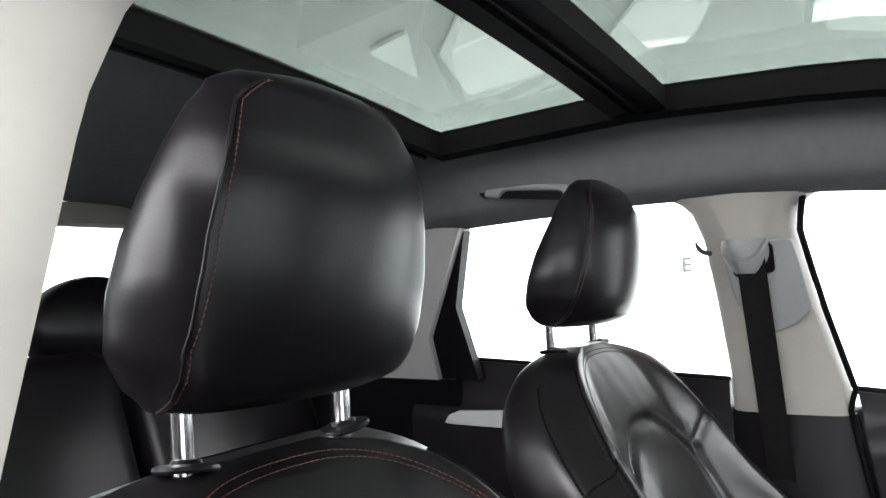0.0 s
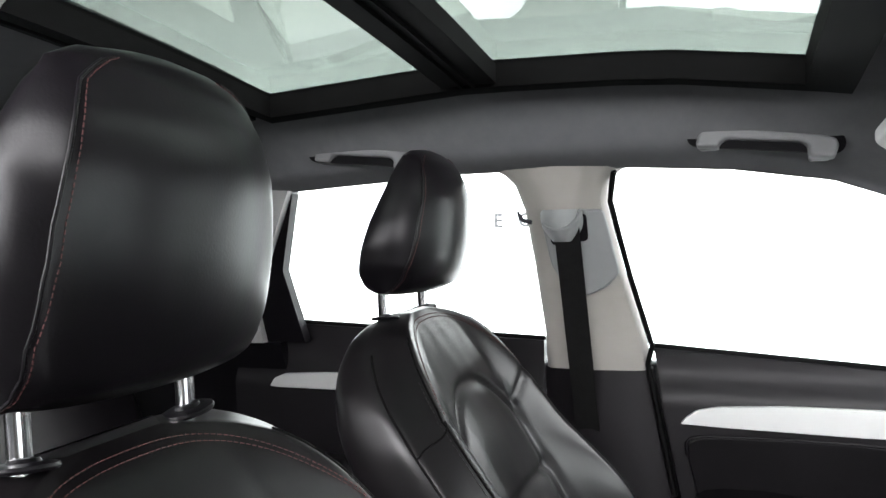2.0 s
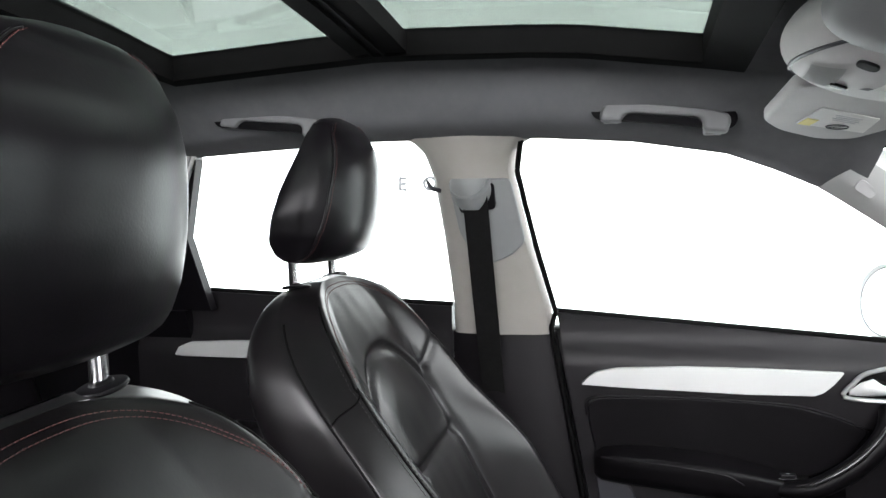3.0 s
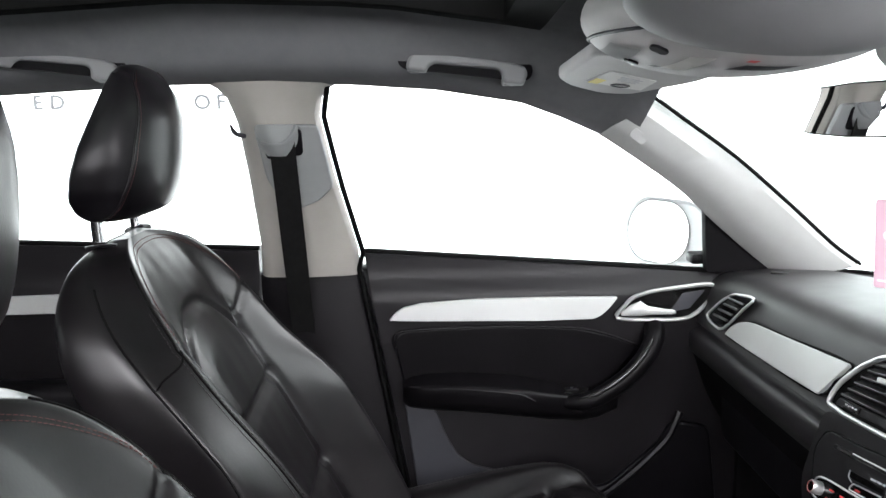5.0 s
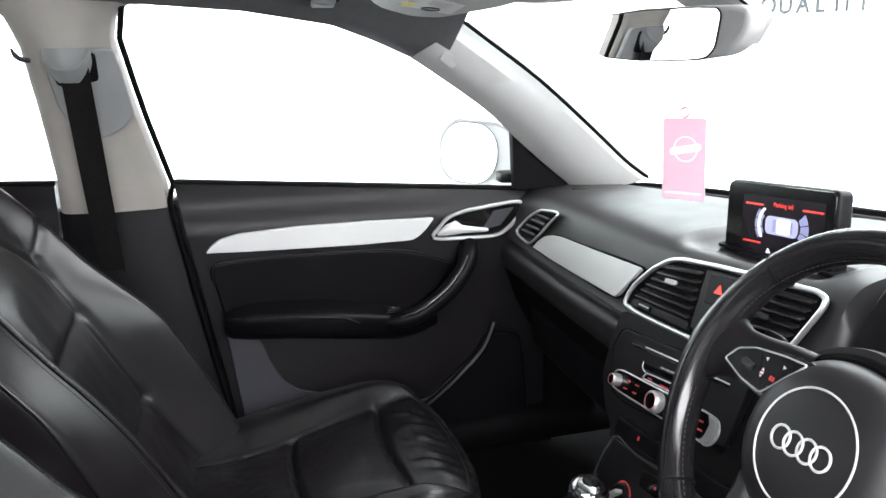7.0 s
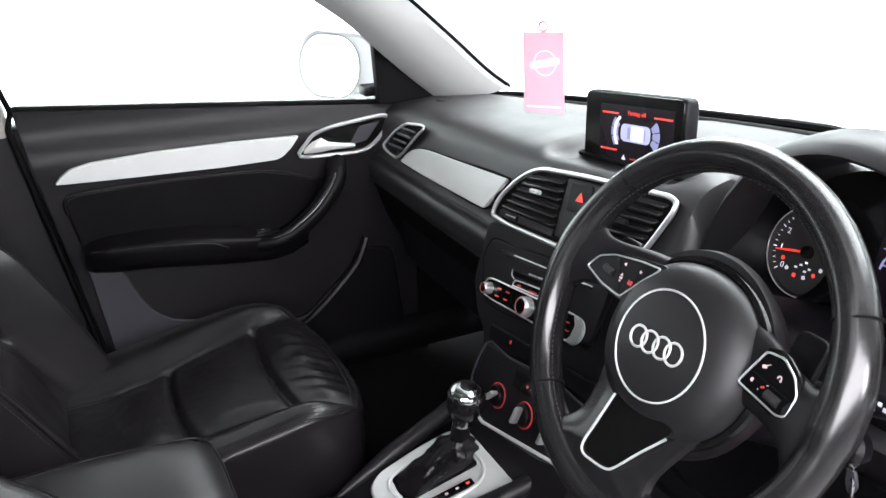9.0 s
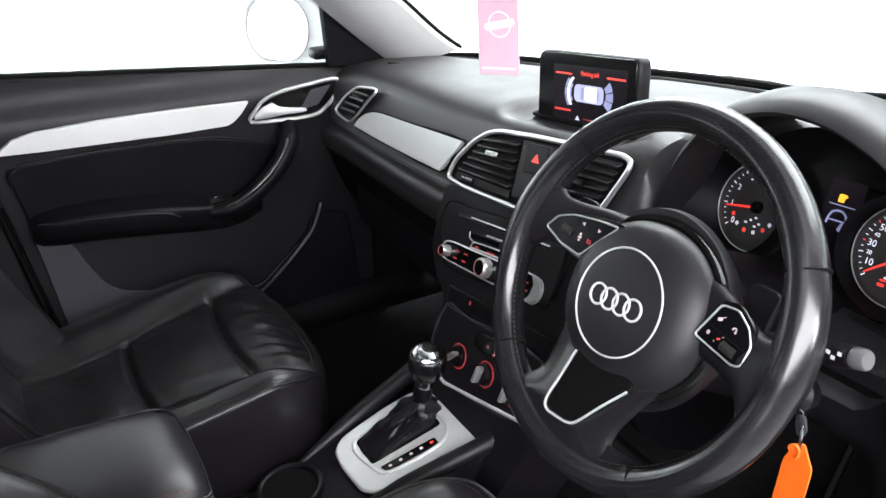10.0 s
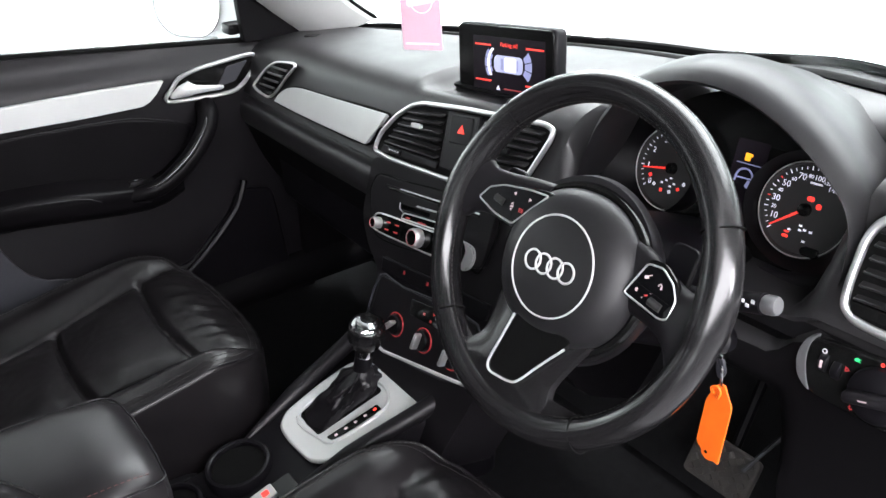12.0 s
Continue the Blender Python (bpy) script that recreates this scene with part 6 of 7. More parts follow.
def instrument_cluster():
    t = thing("instrument_cluster", "instrument cluster with two lit round dials under a hood", "instrument cluster", at=(1.03, -0.385, 1.0))

    def arch(x, dy, dz, k):
        base = [(-0.212, 1.02), (-0.231, 1.078), (-0.249, 1.111), (-0.282, 1.150), (-0.347, 1.178), (-0.407, 1.181), (-0.459, 1.167), (-0.500, 1.145), (-0.532, 1.121), (-0.548, 1.103), (-0.557, 1.080), (-0.560, 1.045), (-0.558, 1.01)]
        c = spline([(0, y, z) for y, z in base], 5)
        return [V((x, -0.385 + (p.y + 0.385) * k + dy, 1.05 + (p.z - 1.05) * k + dz)) for p in c]
    rows = [arch(1.17, 0.040, -0.034, 1.0), arch(1.08, 0.030, -0.006, 1.0), arch(1.02, 0.012, 0.006, 1.01), arch(0.985, 0.003, 0.006, 1.012), arch(0.964, 0, 0.002, 1.004), arch(0.955, 0, -0.004, 0.975), arch(0.962, 0.001, -0.007, 0.96), arch(1.01, 0.006, -0.008, 0.95), arch(1.06, 0.008, -0.008, 0.94)]
    bm = bmesh.new()
    vs = [[bm.verts.new(p) for p in r] for r in rows]
    for a, b in zip(vs, vs[1:]):
        for i in range(len(a) - 1):
            bm.faces.new((a[i], a[i + 1], b[i + 1], b[i]))
    part("hood", bm, HOOD_SKIN, t, "black grained instrument hood", angle=60)
    m = frame_of((1.045, -0.385, 1.045), (0, -1, 0.06), (0.28, 0, 0.96))
    part("face", prism(soft_outline([(-0.16, -0.09), (0.16, -0.09), (0.163, 0.015), (0.138, 0.045), (0.100, 0.072), (0.04, 0.095), (-0.06, 0.095), (-0.10, 0.078), (-0.13, 0.048), (-0.16, 0.0)], 0.015), -0.02, m, 0.002), GLOSS_BLACK, t)

    def dial(cx, cy, marks, needle, size, a0, span, fine, red=()):
        d = m @ Matrix.Translation((cx, cy, 0.002)) @ Matrix.Scale(size, 4)
        dl = part("dial", lathe([(0, 0), (0.054, 0), (0.054, 0.004), (0.0505, 0.005), (0.049, 0.001), (0, 0.001)], 48, d), BEZEL_GREY, t, "dark round dial")
        part("dial_rim", ring(0.0525, 0.0008, d @ Matrix.Translation((0, 0, 0.005)), 56, 6), CHROME, dl)
        wall = []
        for q in range(7):
            g = q / 6
            wall.append([d @ V((math.copysign(0.019 * g ** 1.2, cx) + (0.0545 + 0.0190 * g) * math.cos(w), 0.003 * g + (0.0545 + 0.010 * g) * math.sin(w), 0.005 + 0.030 * g)) for w in (2 * math.pi * k / 48 for k in range(48))])
        bm = loft(wall, cap=False)
        bmesh.ops.solidify(bm, geom=bm.faces[:], thickness=0.002)
        part("barrel", bm, DARK_PLASTIC, dl, "dark flared barrel round the dial")
        n = len(marks)
        steps = (n - 1) * fine
        for i in range(steps + 1):
            a = radians(a0 - span * i / steps)
            mm = d @ Matrix.Translation((0.0455 * math.cos(a), 0.0455 * math.sin(a), 0.0012)) @ Matrix.Rotation(a, 4, "Z")
            part("tick", box(0.0048 if i % 4 == 0 else 0.0030, 0.0012 if i % 4 == 0 else 0.0008, 0.0005, mm, 0), RED_GLOW if i in red else WHITE_GLOW, dl)
        for i, txt in enumerate(marks):
            if not txt:
                continue
            a = radians(a0 - span * i / (n - 1))
            words(txt, (0.0100 if i % 2 or fine == 4 else 0.0062) * (1.0 if len(txt) < 3 else 0.82), d @ Matrix.Translation((0.0365 * math.cos(a), 0.0365 * math.sin(a), 0.0013)), RED_GLOW if txt == "7" else WHITE_GLOW, dl, "numeral", 0.0002)
        a = radians(needle)
        part("needle", prism([(0.004, -0.0013), (0.042, -0.0006), (0.042, 0.0006), (0.004, 0.0013)], 0.001, d @ Matrix.Rotation(a, 4, "Z") @ Matrix.Translation((0, 0, 0.004)), 0), RED_GLOW, dl, "red needle")
        part("hub", lathe([(0, 0.001), (0.0075, 0.001), (0.007, 0.006), (0, 0.007)], 24, d), GLOSS_BLACK, dl)
        return dl, d
    dl, d = dial(-0.0925, -0.006, ["0", "1", "2", "3", "4", "5", "6", "7"], 190, 0.97, 219, 231, 4, (24, 25, 26, 27, 28))
    part("unit_bar", box(0.014, 0.002, 0.0004, d @ Matrix.Translation((0.006, 0.024, 0.0013)), 0), PRINT_GREY, dl)
    for k, a in enumerate((-150, -125, -100, -75, -50, -30)):
        mm = d @ Matrix.Translation((0.030 * math.cos(radians(a)) - 0.004, 0.030 * math.sin(radians(a)), 0.0013))
        part("sub_mark", box(0.004, 0.004, 0.0004, mm @ Matrix.Rotation(radians(a), 4, "Z"), 0), WHITE_GLOW if k % 2 else RED_GLOW, dl)
    for x, y in ((-0.010, -0.020), (-0.004, -0.016), (0.003, -0.022), (0.008, -0.018), (0.002, -0.012)):
        part("sub_mark", box(0.0035, 0.0022, 0.0004, d @ Matrix.Translation((x, y, 0.0013)), 0), WHITE_GLOW, dl)
    dl, d = dial(0.080, -0.007, ["", "10", "20", "30", "40", "50", "60", "70", "80", "100", "120", "140"], 218, 0.96, 220, 170, 2, (6, 10))
    for cx, cy, w, h in ((0.0030, 0.0130, 0.0085, 0.0050), (0.0137, 0.0068, 0.0062, 0.0062), (-0.0135, -0.0335, 0.0075, 0.0030), (-0.0130, -0.0285, 0.0060, 0.0018)):
        part("warning_lamp", prism(rounded(w, h, 0.45 * h, 4, cx, cy), 0.0004, d @ Matrix.Translation((0, 0, 0.0012)), 0), RED_GLOW, dl)
    for x, y in ((-0.0110, -0.0255), (0.0008, -0.0180), (0.0062, -0.0215), (0.0135, -0.0220), (0.0085, -0.0340), (0.0010, -0.0230)):
        part("sub_mark", box(0.0035, 0.0022, 0.0004, d @ Matrix.Translation((x, y, 0.0013)), 0), WHITE_GLOW, dl)
    part("unit_bar", box(0.014, 0.002, 0.0004, d @ Matrix.Translation((0.0038, 0.0300, 0.0013)), 0), WHITE_GLOW, dl)
    info = part("info_display", prism(rounded(0.040, 0.09, 0.003), 0.001, m @ Matrix.Translation((0.002, 0.004, 0.0)), 0), SCREEN, t)
    part("display_line", box(0.034, 0.0010, 0.0004, m @ Matrix.Translation((0.004, 0.0228, 0.0014)), 0), LILAC_GLOW, info)
    part("fuel_lamp", prism(soft_outline([(-0.0046, -0.0040), (0.0022, -0.0040), (0.0024, 0.0010), (0.0046, 0.0012), (0.0046, 0.0034), (0.0024, 0.0044), (-0.0046, 0.0044)], 0.001), 0.0004, m @ Matrix.Translation((0.0003, 0.0300, 0.0014)), 0), AMBER_GLOW, info, "amber warning lamp")
    part("car_outline", tube(spline([m @ V((x, y, 0.0016)) for x, y in ((-0.0100, 0.0020), (-0.0092, 0.0090), (-0.0060, 0.0150), (0.0010, 0.0172), (0.0075, 0.0150), (0.0110, 0.0095), (0.0120, 0.0020))], 5), 0.0011, 6), LILAC_GLOW, info)
    part("car_outline", tube([m @ V((-0.0085, 0.0065, 0.0016)), m @ V((0.0105, 0.0070, 0.0016))], 0.0009, 6), LILAC_GLOW, info)
    part("car_outline", box(0.0050, 0.0085, 0.0004, m @ Matrix.Translation((0.0075, 0.0010, 0.0016)) @ Matrix.Rotation(radians(-20), 4, "Z"), 0), LILAC_GLOW, info)
    part("button", prism(rounded(0.020, 0.010, 0.005), 0.006, m @ Matrix.Translation((0.100, -0.0475, 0.004)), 0.002), GLOSS_BLACK, t)
    part("button", prism(rounded(0.030, 0.012, 0.005), 0.006, m @ Matrix.Translation((0.0385, 0.0410, 0.0)), 0.002), GLOSS_BLACK, t)
    part("sensor", lathe([(0, 0), (0.005, 0), (0.004, 0.003), (0, 0.003)], 16, frame_of((0.986, -0.2055, 1.019), (0, -1, 0), (0.33, 0, 0.95))), GLOSS_BLACK, t)
    part("cowl", tube(spline([m @ V((-0.165, 0.05, 0.004)), m @ V((-0.172, 0.0, 0.006)), m @ V((-0.150, -0.055, 0.010)), m @ V((-0.09, -0.082, 0.012)), m @ V((0.0, -0.088, 0.012)), m @ V((0.09, -0.082, 0.010)), m @ V((0.15, -0.05, 0.008)), m @ V((0.168, 0.0, 0.004))], 6), 0.010, 10), SOFT_BLACK, t)


instrument_cluster()


def driver_vent():
    t = thing("air_vents", "driver side air vent in a chrome frame", "air vent", at=(0.96, -0.61, 1.0))
    o = [(-0.572, 1.092), (-0.566, 1.074), (-0.567, 1.035), (-0.570, 1.014), (-0.582, 1.006), (-0.61, 1.004), (-0.672, 1.012), (-0.682, 1.03), (-0.682, 1.095), (-0.64, 1.105), (-0.59, 1.102)]
    part("recess", face_plate(o, 0.003, 0.001, 0.0005, 0.003), RUBBER, t)
    part("frame", tube([on_face(-x, 0.78 + 0.95 * z, 0.006) for x, z in soft_outline([sp(*q) for q in o], 0.012, 6)], 0.0042, 10, True), CHROME, t, "satin chrome frame")
    vent_slats(t, ((-0.575, 1.092), (-0.676, 1.098), (-0.676, 1.026), (-0.577, 1.020)), 6, 0.005)
    part("lower_blank", face_plate([(-0.575, 1.021), (-0.676, 1.027), (-0.676, 1.015), (-0.578, 1.010)], 0.008, 0.0, 0.001, 0.002), GLOSS_BLACK, t)


driver_vent()


def light_switch():
    t = thing("light_switch", "black light switch panel with a rotary knob", "switch panel", at=(0.93, -0.60, 0.94))
    m = frame_of((0.926, -0.60, 0.948), (0.0, -1, 0.07), (0.12, 0, 1))
    part("plate", prism(soft_outline([(-0.048, 0.014), (-0.043, 0.033), (-0.033, 0.040), (0.08, 0.046), (0.08, -0.022), (0.030, -0.022), (-0.030, -0.016), (-0.043, -0.004)], 0.012), 0.010, m, 0.003), GLOSS_BLACK, t)
    edge = [(-0.0485, 0.014), (-0.0435, 0.0335), (-0.0345, 0.0408), (-0.0385, 0.028), (-0.0385, 0.012), (-0.0350, -0.002), (-0.0310, -0.0140), (-0.0435, -0.0045)]
    part("silver_edge", prism([(p.x, p.y) for p in spline([(x, y, 0) for x, y in edge], 4, True)], 0.0108, m, 0.001), SATIN_GREY, t, "grey metal end piece")
    c = (0.030, 0.010)
    k = part("rotary_knob", lathe([(0, 0), (0.0265, 0), (0.0255, 0.006), (0.0215, 0.009), (0, 0.009)], 40, m @ Matrix.Translation((*c, 0.010))), DARK_PLASTIC, t)
    part("grip", box(0.048, 0.011, 0.014, m @ Matrix.Translation((*c, 0.024)) @ Matrix.Rotation(radians(14), 4, "Z"), 0.004, 3), SOFT_BLACK, k)
    part("pointer", box(0.0075, 0.0012, 0.0004, m @ Matrix.Translation((c[0] - 0.004, c[1] - 0.001, 0.0312)) @ Matrix.Rotation(radians(14), 4, "Z"), 0), PRINT_PINK, k)
    for x, y in ((-0.0223, 0.0187), (-0.0100, 0.0160)):
        part("thumb_wheel", lathe([(0, -0.0038), (0.0085, -0.0038), (0.0095, -0.003), (0.0095, 0.003), (0.0085, 0.0038), (0, 0.0038)], 24, m @ Matrix.Translation((x, y, 0.0065)) @ Matrix.Rotation(radians(90), 4, "Y")), DARK_PLASTIC, t)
    part("wheel_mark", box(0.0024, 0.0075, 0.0006, m @ Matrix.Translation((-0.0223, 0.0190, 0.0160)), 0), PRINT_PINK, t)

    def glyph(x, y, r, mt, n, w):
        """A small lit symbol: a ring with short rays."""
        part("symbol", ring(r, w, m @ Matrix.Translation((x, y, 0.0104)), 16, 6), mt, t)
        for i in range(n):
            a = 2 * math.pi * i / n
            part("symbol_ray", box(0.0012, 0.0005, 0.0005, m @ Matrix.Translation((x + r * 1.7 * math.cos(a), y + r * 1.7 * math.sin(a), 0.0104)) @ Matrix.Rotation(a, 4, "Z"), 0), mt, t)
    glyph(-0.0238, 0.0299, 0.0020, PRINT_GREY, 0, 0.0005)
    glyph(0.0100, -0.0120, 0.0012, RED_DIM, 8, 0.0005)
    glyph(0.0270, 0.0390, 0.0014, RED_GLOW, 0, 0.0005)
    glyph(-0.0012, 0.0215, 0.0014, RED_DIM, 3, 0.0005)
    part("symbol", prism([(-0.002, 0.0), (0.001, 0.0022), (0.001, 0.0006), (0.004, 0.0016), (0.002, -0.0006), (0.004, -0.0020), (0.001, -0.0014), (-0.001, -0.0022)], 0.0005, m @ Matrix.Translation((0.0050, 0.0345, 0.0102)), 0), GREEN_GLOW, t)


light_switch()
part("knee_panel", sheet(lambda u, v: V((0.935 + 0.09 * v + 0.02 * math.sin(math.pi * u), -0.17 - 0.53 * u, 0.955 - 0.12 * v + 0.03 * u)), 14, 10, 0.02), FOOTWELL_BLACK, kind="structure", label="black panel below the steering column")


# ---- steering wheel ----
WM = frame_of((0.790, -0.364, 1.031), (0, -1, 0), (0.407, 0, 0.913))
SPIN = WM @ Matrix.Rotation(radians(-6), 4, "Z")
LOW = WM @ Matrix.Rotation(radians(-8), 4, "Z")
# local axes: x to the driver's right, y up the wheel, z towards the driver


def eased(*rows):
    """The rows of a table with four smooth steps between each two."""
    a, b = spline([r[:3] for r in rows], 4), spline([(r[-1], r[-2], 0) for r in rows], 4)
    return [tuple(p)[:len(rows[0]) - 2] + (q.y, q.x) for p, q in zip(a, b)]


def cx_pod(o):
    return sum(p[0] for p in o) / len(o)


def cy_pod(o):
    return sum(p[1] for p in o) / len(o)


def steering_wheel():
    t = thing("steering_wheel", "worn black leather steering wheel with silver details", "steering wheel", at=(0.790, -0.364, 1.031))
    R, r = 0.1690, 0.0168
    n = 120
    loops = []
    for i in range(n):
        a = 2 * math.pi * i / n
        c = V((math.cos(a), math.sin(a), 0))
        k = 1.0 + 0.13 * (math.exp(-((math.degrees(a) - 172) / 16) ** 2) + math.exp(-((math.degrees(a) - 8) / 16) ** 2))
        loops.append([WM @ (V((0.001, -0.004, 0)) + c * (R + r * k * 0.93 * math.cos(q)) + V((0, 0, r * 1.1 * k * math.sin(q)))) for q in (2 * math.pi * j / 20 for j in range(20))])
    rim = part("rim", loft(loops, cyclic=True), LEATHER_RIM, t, "polished worn leather rim")
    for deg in (137, 30, 223, 303):
        a = radians(deg)
        mm = WM @ Matrix.Translation((0.001 + R * math.cos(a), -0.004 + R * math.sin(a), 0)) @ Matrix.Rotation(a, 4, "Z") @ Matrix.Rotation(radians(90), 4, "X")
        part("rim_seam", ring(r * 1.045, 0.0009, mm, 28, 6), RUBBER, rim)
    inner = [WM @ V((0.001 + (R - r * 0.915) * math.cos(2 * math.pi * i / 200), -0.004 + (R - r * 0.915) * math.sin(2 * math.pi * i / 200), r * 0.30)) for i in range(201)]
    part("stitching", stitches(inner, 0.003, 0.0025, 0.0006), STITCH_GREY, rim, "dark stitching inside the rim")
    # side spokes
    for s in (-1, 1):
        loops = []
        for x, yc, h, zc, d in eased((0.055, 0.018, 0.034, -0.016, 0.014), (0.085, 0.016, 0.030, -0.014, 0.013), (0.115, 0.012, 0.026, -0.011, 0.013), (0.138, 0.008, 0.028, -0.007, 0.013), (0.156, 0.004, 0.044, -0.003, 0.013), (0.170, 0.002, 0.060, -0.001, 0.010)):
            loops.append([SPIN @ V((s * x, yc + h * math.cos(q), zc + d * math.copysign(abs(math.sin(q)) ** 0.8, math.sin(q)))) for q in (2 * math.pi * j / 20 for j in range(20))])
        sk = part("spoke", loft(loops), SOFT_BLACK, t)
        o = [(0.083, -0.004), (0.096, 0.029), (0.112, 0.031), (0.127, 0.022), (0.135, 0.010), (0.134, -0.008), (0.126, -0.011)] if s > 0 else [(0.129, 0.014), (0.118, 0.029), (0.098, 0.0375), (0.061, 0.044), (0.036, 0.046), (0.071, 0.004), (0.100, 0.006)]
        tilt = WM @ Matrix.Translation((0, 0, 0.0 if s > 0 else 0.004))
        pts = soft_outline([(s * x, y) for x, y in o], 0.0035)
        pod = part("button_pod", prism(pts, 0.004, tilt, 0.0015), POD_BLACK, sk, "gloss black button pod")
        part("pod_frame", tube([tilt @ V((x, y, 0.0045)) for x, y in pts], 0.0009, 8, True), CHROME, sk, "satin chrome pod frame")
        rim_pts = soft_outline([(s * (cx_pod(o) + (x - cx_pod(o)) * 1.13), cy_pod(o) + (y - cy_pod(o)) * 1.22) for x, y in o], 0.006)
        part("pod_rim", prism(rim_pts, -0.008, tilt @ Matrix.Translation((0, 0, 0.002)), 0.002), GLOSS_BLACK, sk, "gloss black pod surround")

        def symbol(pts2, mt=PRINT_PINK):
            part("button_symbol", prism(pts2, 0.0004, tilt @ Matrix.Translation((0, 0, 0.0042)), 0), mt, sk)

        def bar(x, y, w, h, turn=0.0):
            c, q = math.cos(radians(turn)), math.sin(radians(turn))
            return [(x + c * u * w - q * v * h, y + q * u * w + c * v * h) for u, v in ((-0.5, -0.5), (0.5, -0.5), (0.5, 0.5), (-0.5, 0.5))]
        if s < 0:
            symbol([(-0.0822, 0.0342), (-0.0790, 0.0322), (-0.0788, 0.0358)])
            symbol([(-0.0556, 0.0345), (-0.0588, 0.0325), (-0.0590, 0.0360)])
            symbol([(-0.0810, 0.0222), (-0.0775, 0.0222), (-0.0792, 0.0250)])
            symbol([(-0.0805, 0.0180), (-0.0775, 0.0182), (-0.0788, 0.0158)])
            symbol(bar(-0.0790, 0.0202, 0.0042, 0.0020, 10))
            for q in (0.0, 0.0016, -0.0016):
                symbol(bar(-0.0653, 0.0201 + q, 0.0042 if q else 0.0034, 0.0007), RED_DIM)
            symbol(bar(-0.0678, 0.0201, 0.0007, 0.0046), RED_DIM)
            symbol(bar(-0.0628, 0.0201, 0.0007, 0.0046), RED_DIM)
            part("pod_split", tube([tilt @ V((-0.0905, 0.0380, 0.0042)), tilt @ V((-0.0745, 0.0085, 0.0042))], 0.0004, 6), RUBBER, sk)
        else:
            symbol(bar(0.0996, 0.0176, 0.0042, 0.0028, 20))
            symbol(bar(0.1022, 0.0200, 0.0044, 0.0007, 35))
            symbol([(0.1156 + 0.0022 * math.cos(radians(g)), 0.0154 + 0.0022 * math.sin(radians(g))) for g in range(-30, 240, 30)] + [(0.1156 + 0.0012 * math.cos(radians(g)), 0.0154 + 0.0012 * math.sin(radians(g))) for g in range(210, -60, -30)])
            symbol(bar(0.1172, 0.0138, 0.0016, 0.0016, 40))
            for q in (-0.0010, 0.0, 0.0010):
                symbol(bar(0.0943 + q, 0.0034, 0.0006, 0.0040 - abs(q)))
            symbol(bar(0.1056, 0.0024, 0.0034, 0.0016, 25), RED_DIM)
            symbol(bar(0.1090, 0.0055, 0.0016, 0.0006, 25))
            symbol(bar(0.1025, -0.0008, 0.0006, 0.0016, 25))
            part("pod_split", tube([tilt @ V((0.089, 0.010, 0.0042)), tilt @ V((0.130, 0.004, 0.0042))], 0.0004, 6), RUBBER, sk)
        wx, wy = (0.117, -0.0015) if s > 0 else (-0.0985, 0.0209)
        part("scroll_wheel", tube([tilt @ V((wx - 0.007, wy + 0.001, 0.003)), tilt @ V((wx + 0.007, wy - 0.001, 0.003))], 0.0042, 12), BEZEL_GREY, sk)
    # lower spoke
    loops = []
    for y, w, zc, d in eased((-0.060, 0.070, -0.012, 0.012), (-0.09, 0.061, -0.010, 0.012), (-0.12, 0.057, -0.006, 0.012), (-0.140, 0.069, -0.003, 0.012), (-0.152, 0.092, -0.002, 0.011), (-0.162, 0.118, -0.001, 0.010)):
        loops.append([LOW @ V((0.006 + w * math.cos(q), max(y, -0.004 - math.sqrt(max(0.0, 0.163 ** 2 - (0.006 + w * math.cos(q)) ** 2))), zc + d * math.copysign(abs(math.sin(q)) ** 0.7, math.sin(q)))) for q in (2 * math.pi * j / 20 for j in range(20))])
    low = part("lower_spoke", loft(loops), LEATHER_RIM, t)
    u = soft_outline([(-0.022, -0.070), (-0.034, -0.142), (0.005, -0.140), (0.056, -0.070)], 0.012)
    part("spoke_inlay", prism(u, 0.0035, WM @ Matrix.Translation((0, 0, 0.0065)), 0.001), GLOSS_BLACK, low)
    part("inlay_frame", tube(spline([WM @ V((x, y, 0.0108)) for x, y in ((-0.023, -0.076), (-0.029, -0.108), (-0.034, -0.134), (-0.029, -0.1430), (-0.015, -0.1428), (0.002, -0.1400), (0.012, -0.133), (0.030, -0.107), (0.050, -0.080))], 5), 0.0013, 8), SILVER, low, "satin chrome spoke frame")
    # hub
    cy = -0.0135
    hub = [(0.0, 0.0185), (0.02, 0.0182), (0.040, 0.0172), (0.048, 0.0162), (0.060, 0.0135), (0.072, 0.0075), (0.080, -0.001), (0.0835, -0.010), (0.083, -0.018), (0.07, -0.024), (0.0, -0.024)]
    m = WM @ Matrix.Translation((0.004, cy, 0.0)) @ Matrix.Rotation(radians(4), 4, "Z")
    dome = loft([[m @ V((a * 1.02 * math.copysign(abs(math.cos(q)) ** 0.94, math.cos(q)), a * 0.95 * math.copysign(abs(math.sin(q)) ** 0.94, math.sin(q)), z)) for q in (2 * math.pi * j / 56 for j in range(56))] for a, z in [(max(a, 0.0005), z) for a, z in hub]])
    cover = part("airbag_cover", dome, HOOD_SKIN, t, "domed black airbag cover")
    part("cover_ring", ring(0.0505, 0.0010, m @ Matrix.Translation((0, 0, 0.0164)), 72, 8), SILVER, cover, "thin silver ring")
    for k in range(4):
        part("badge_ring", ring(0.0098, 0.0012, m @ Matrix.Translation((-0.0222 + 0.0148 * k, 0.0, 0.0192 + 0.0004 * (k % 2))), 32, 8), SILVER, cover, "small silver ring")
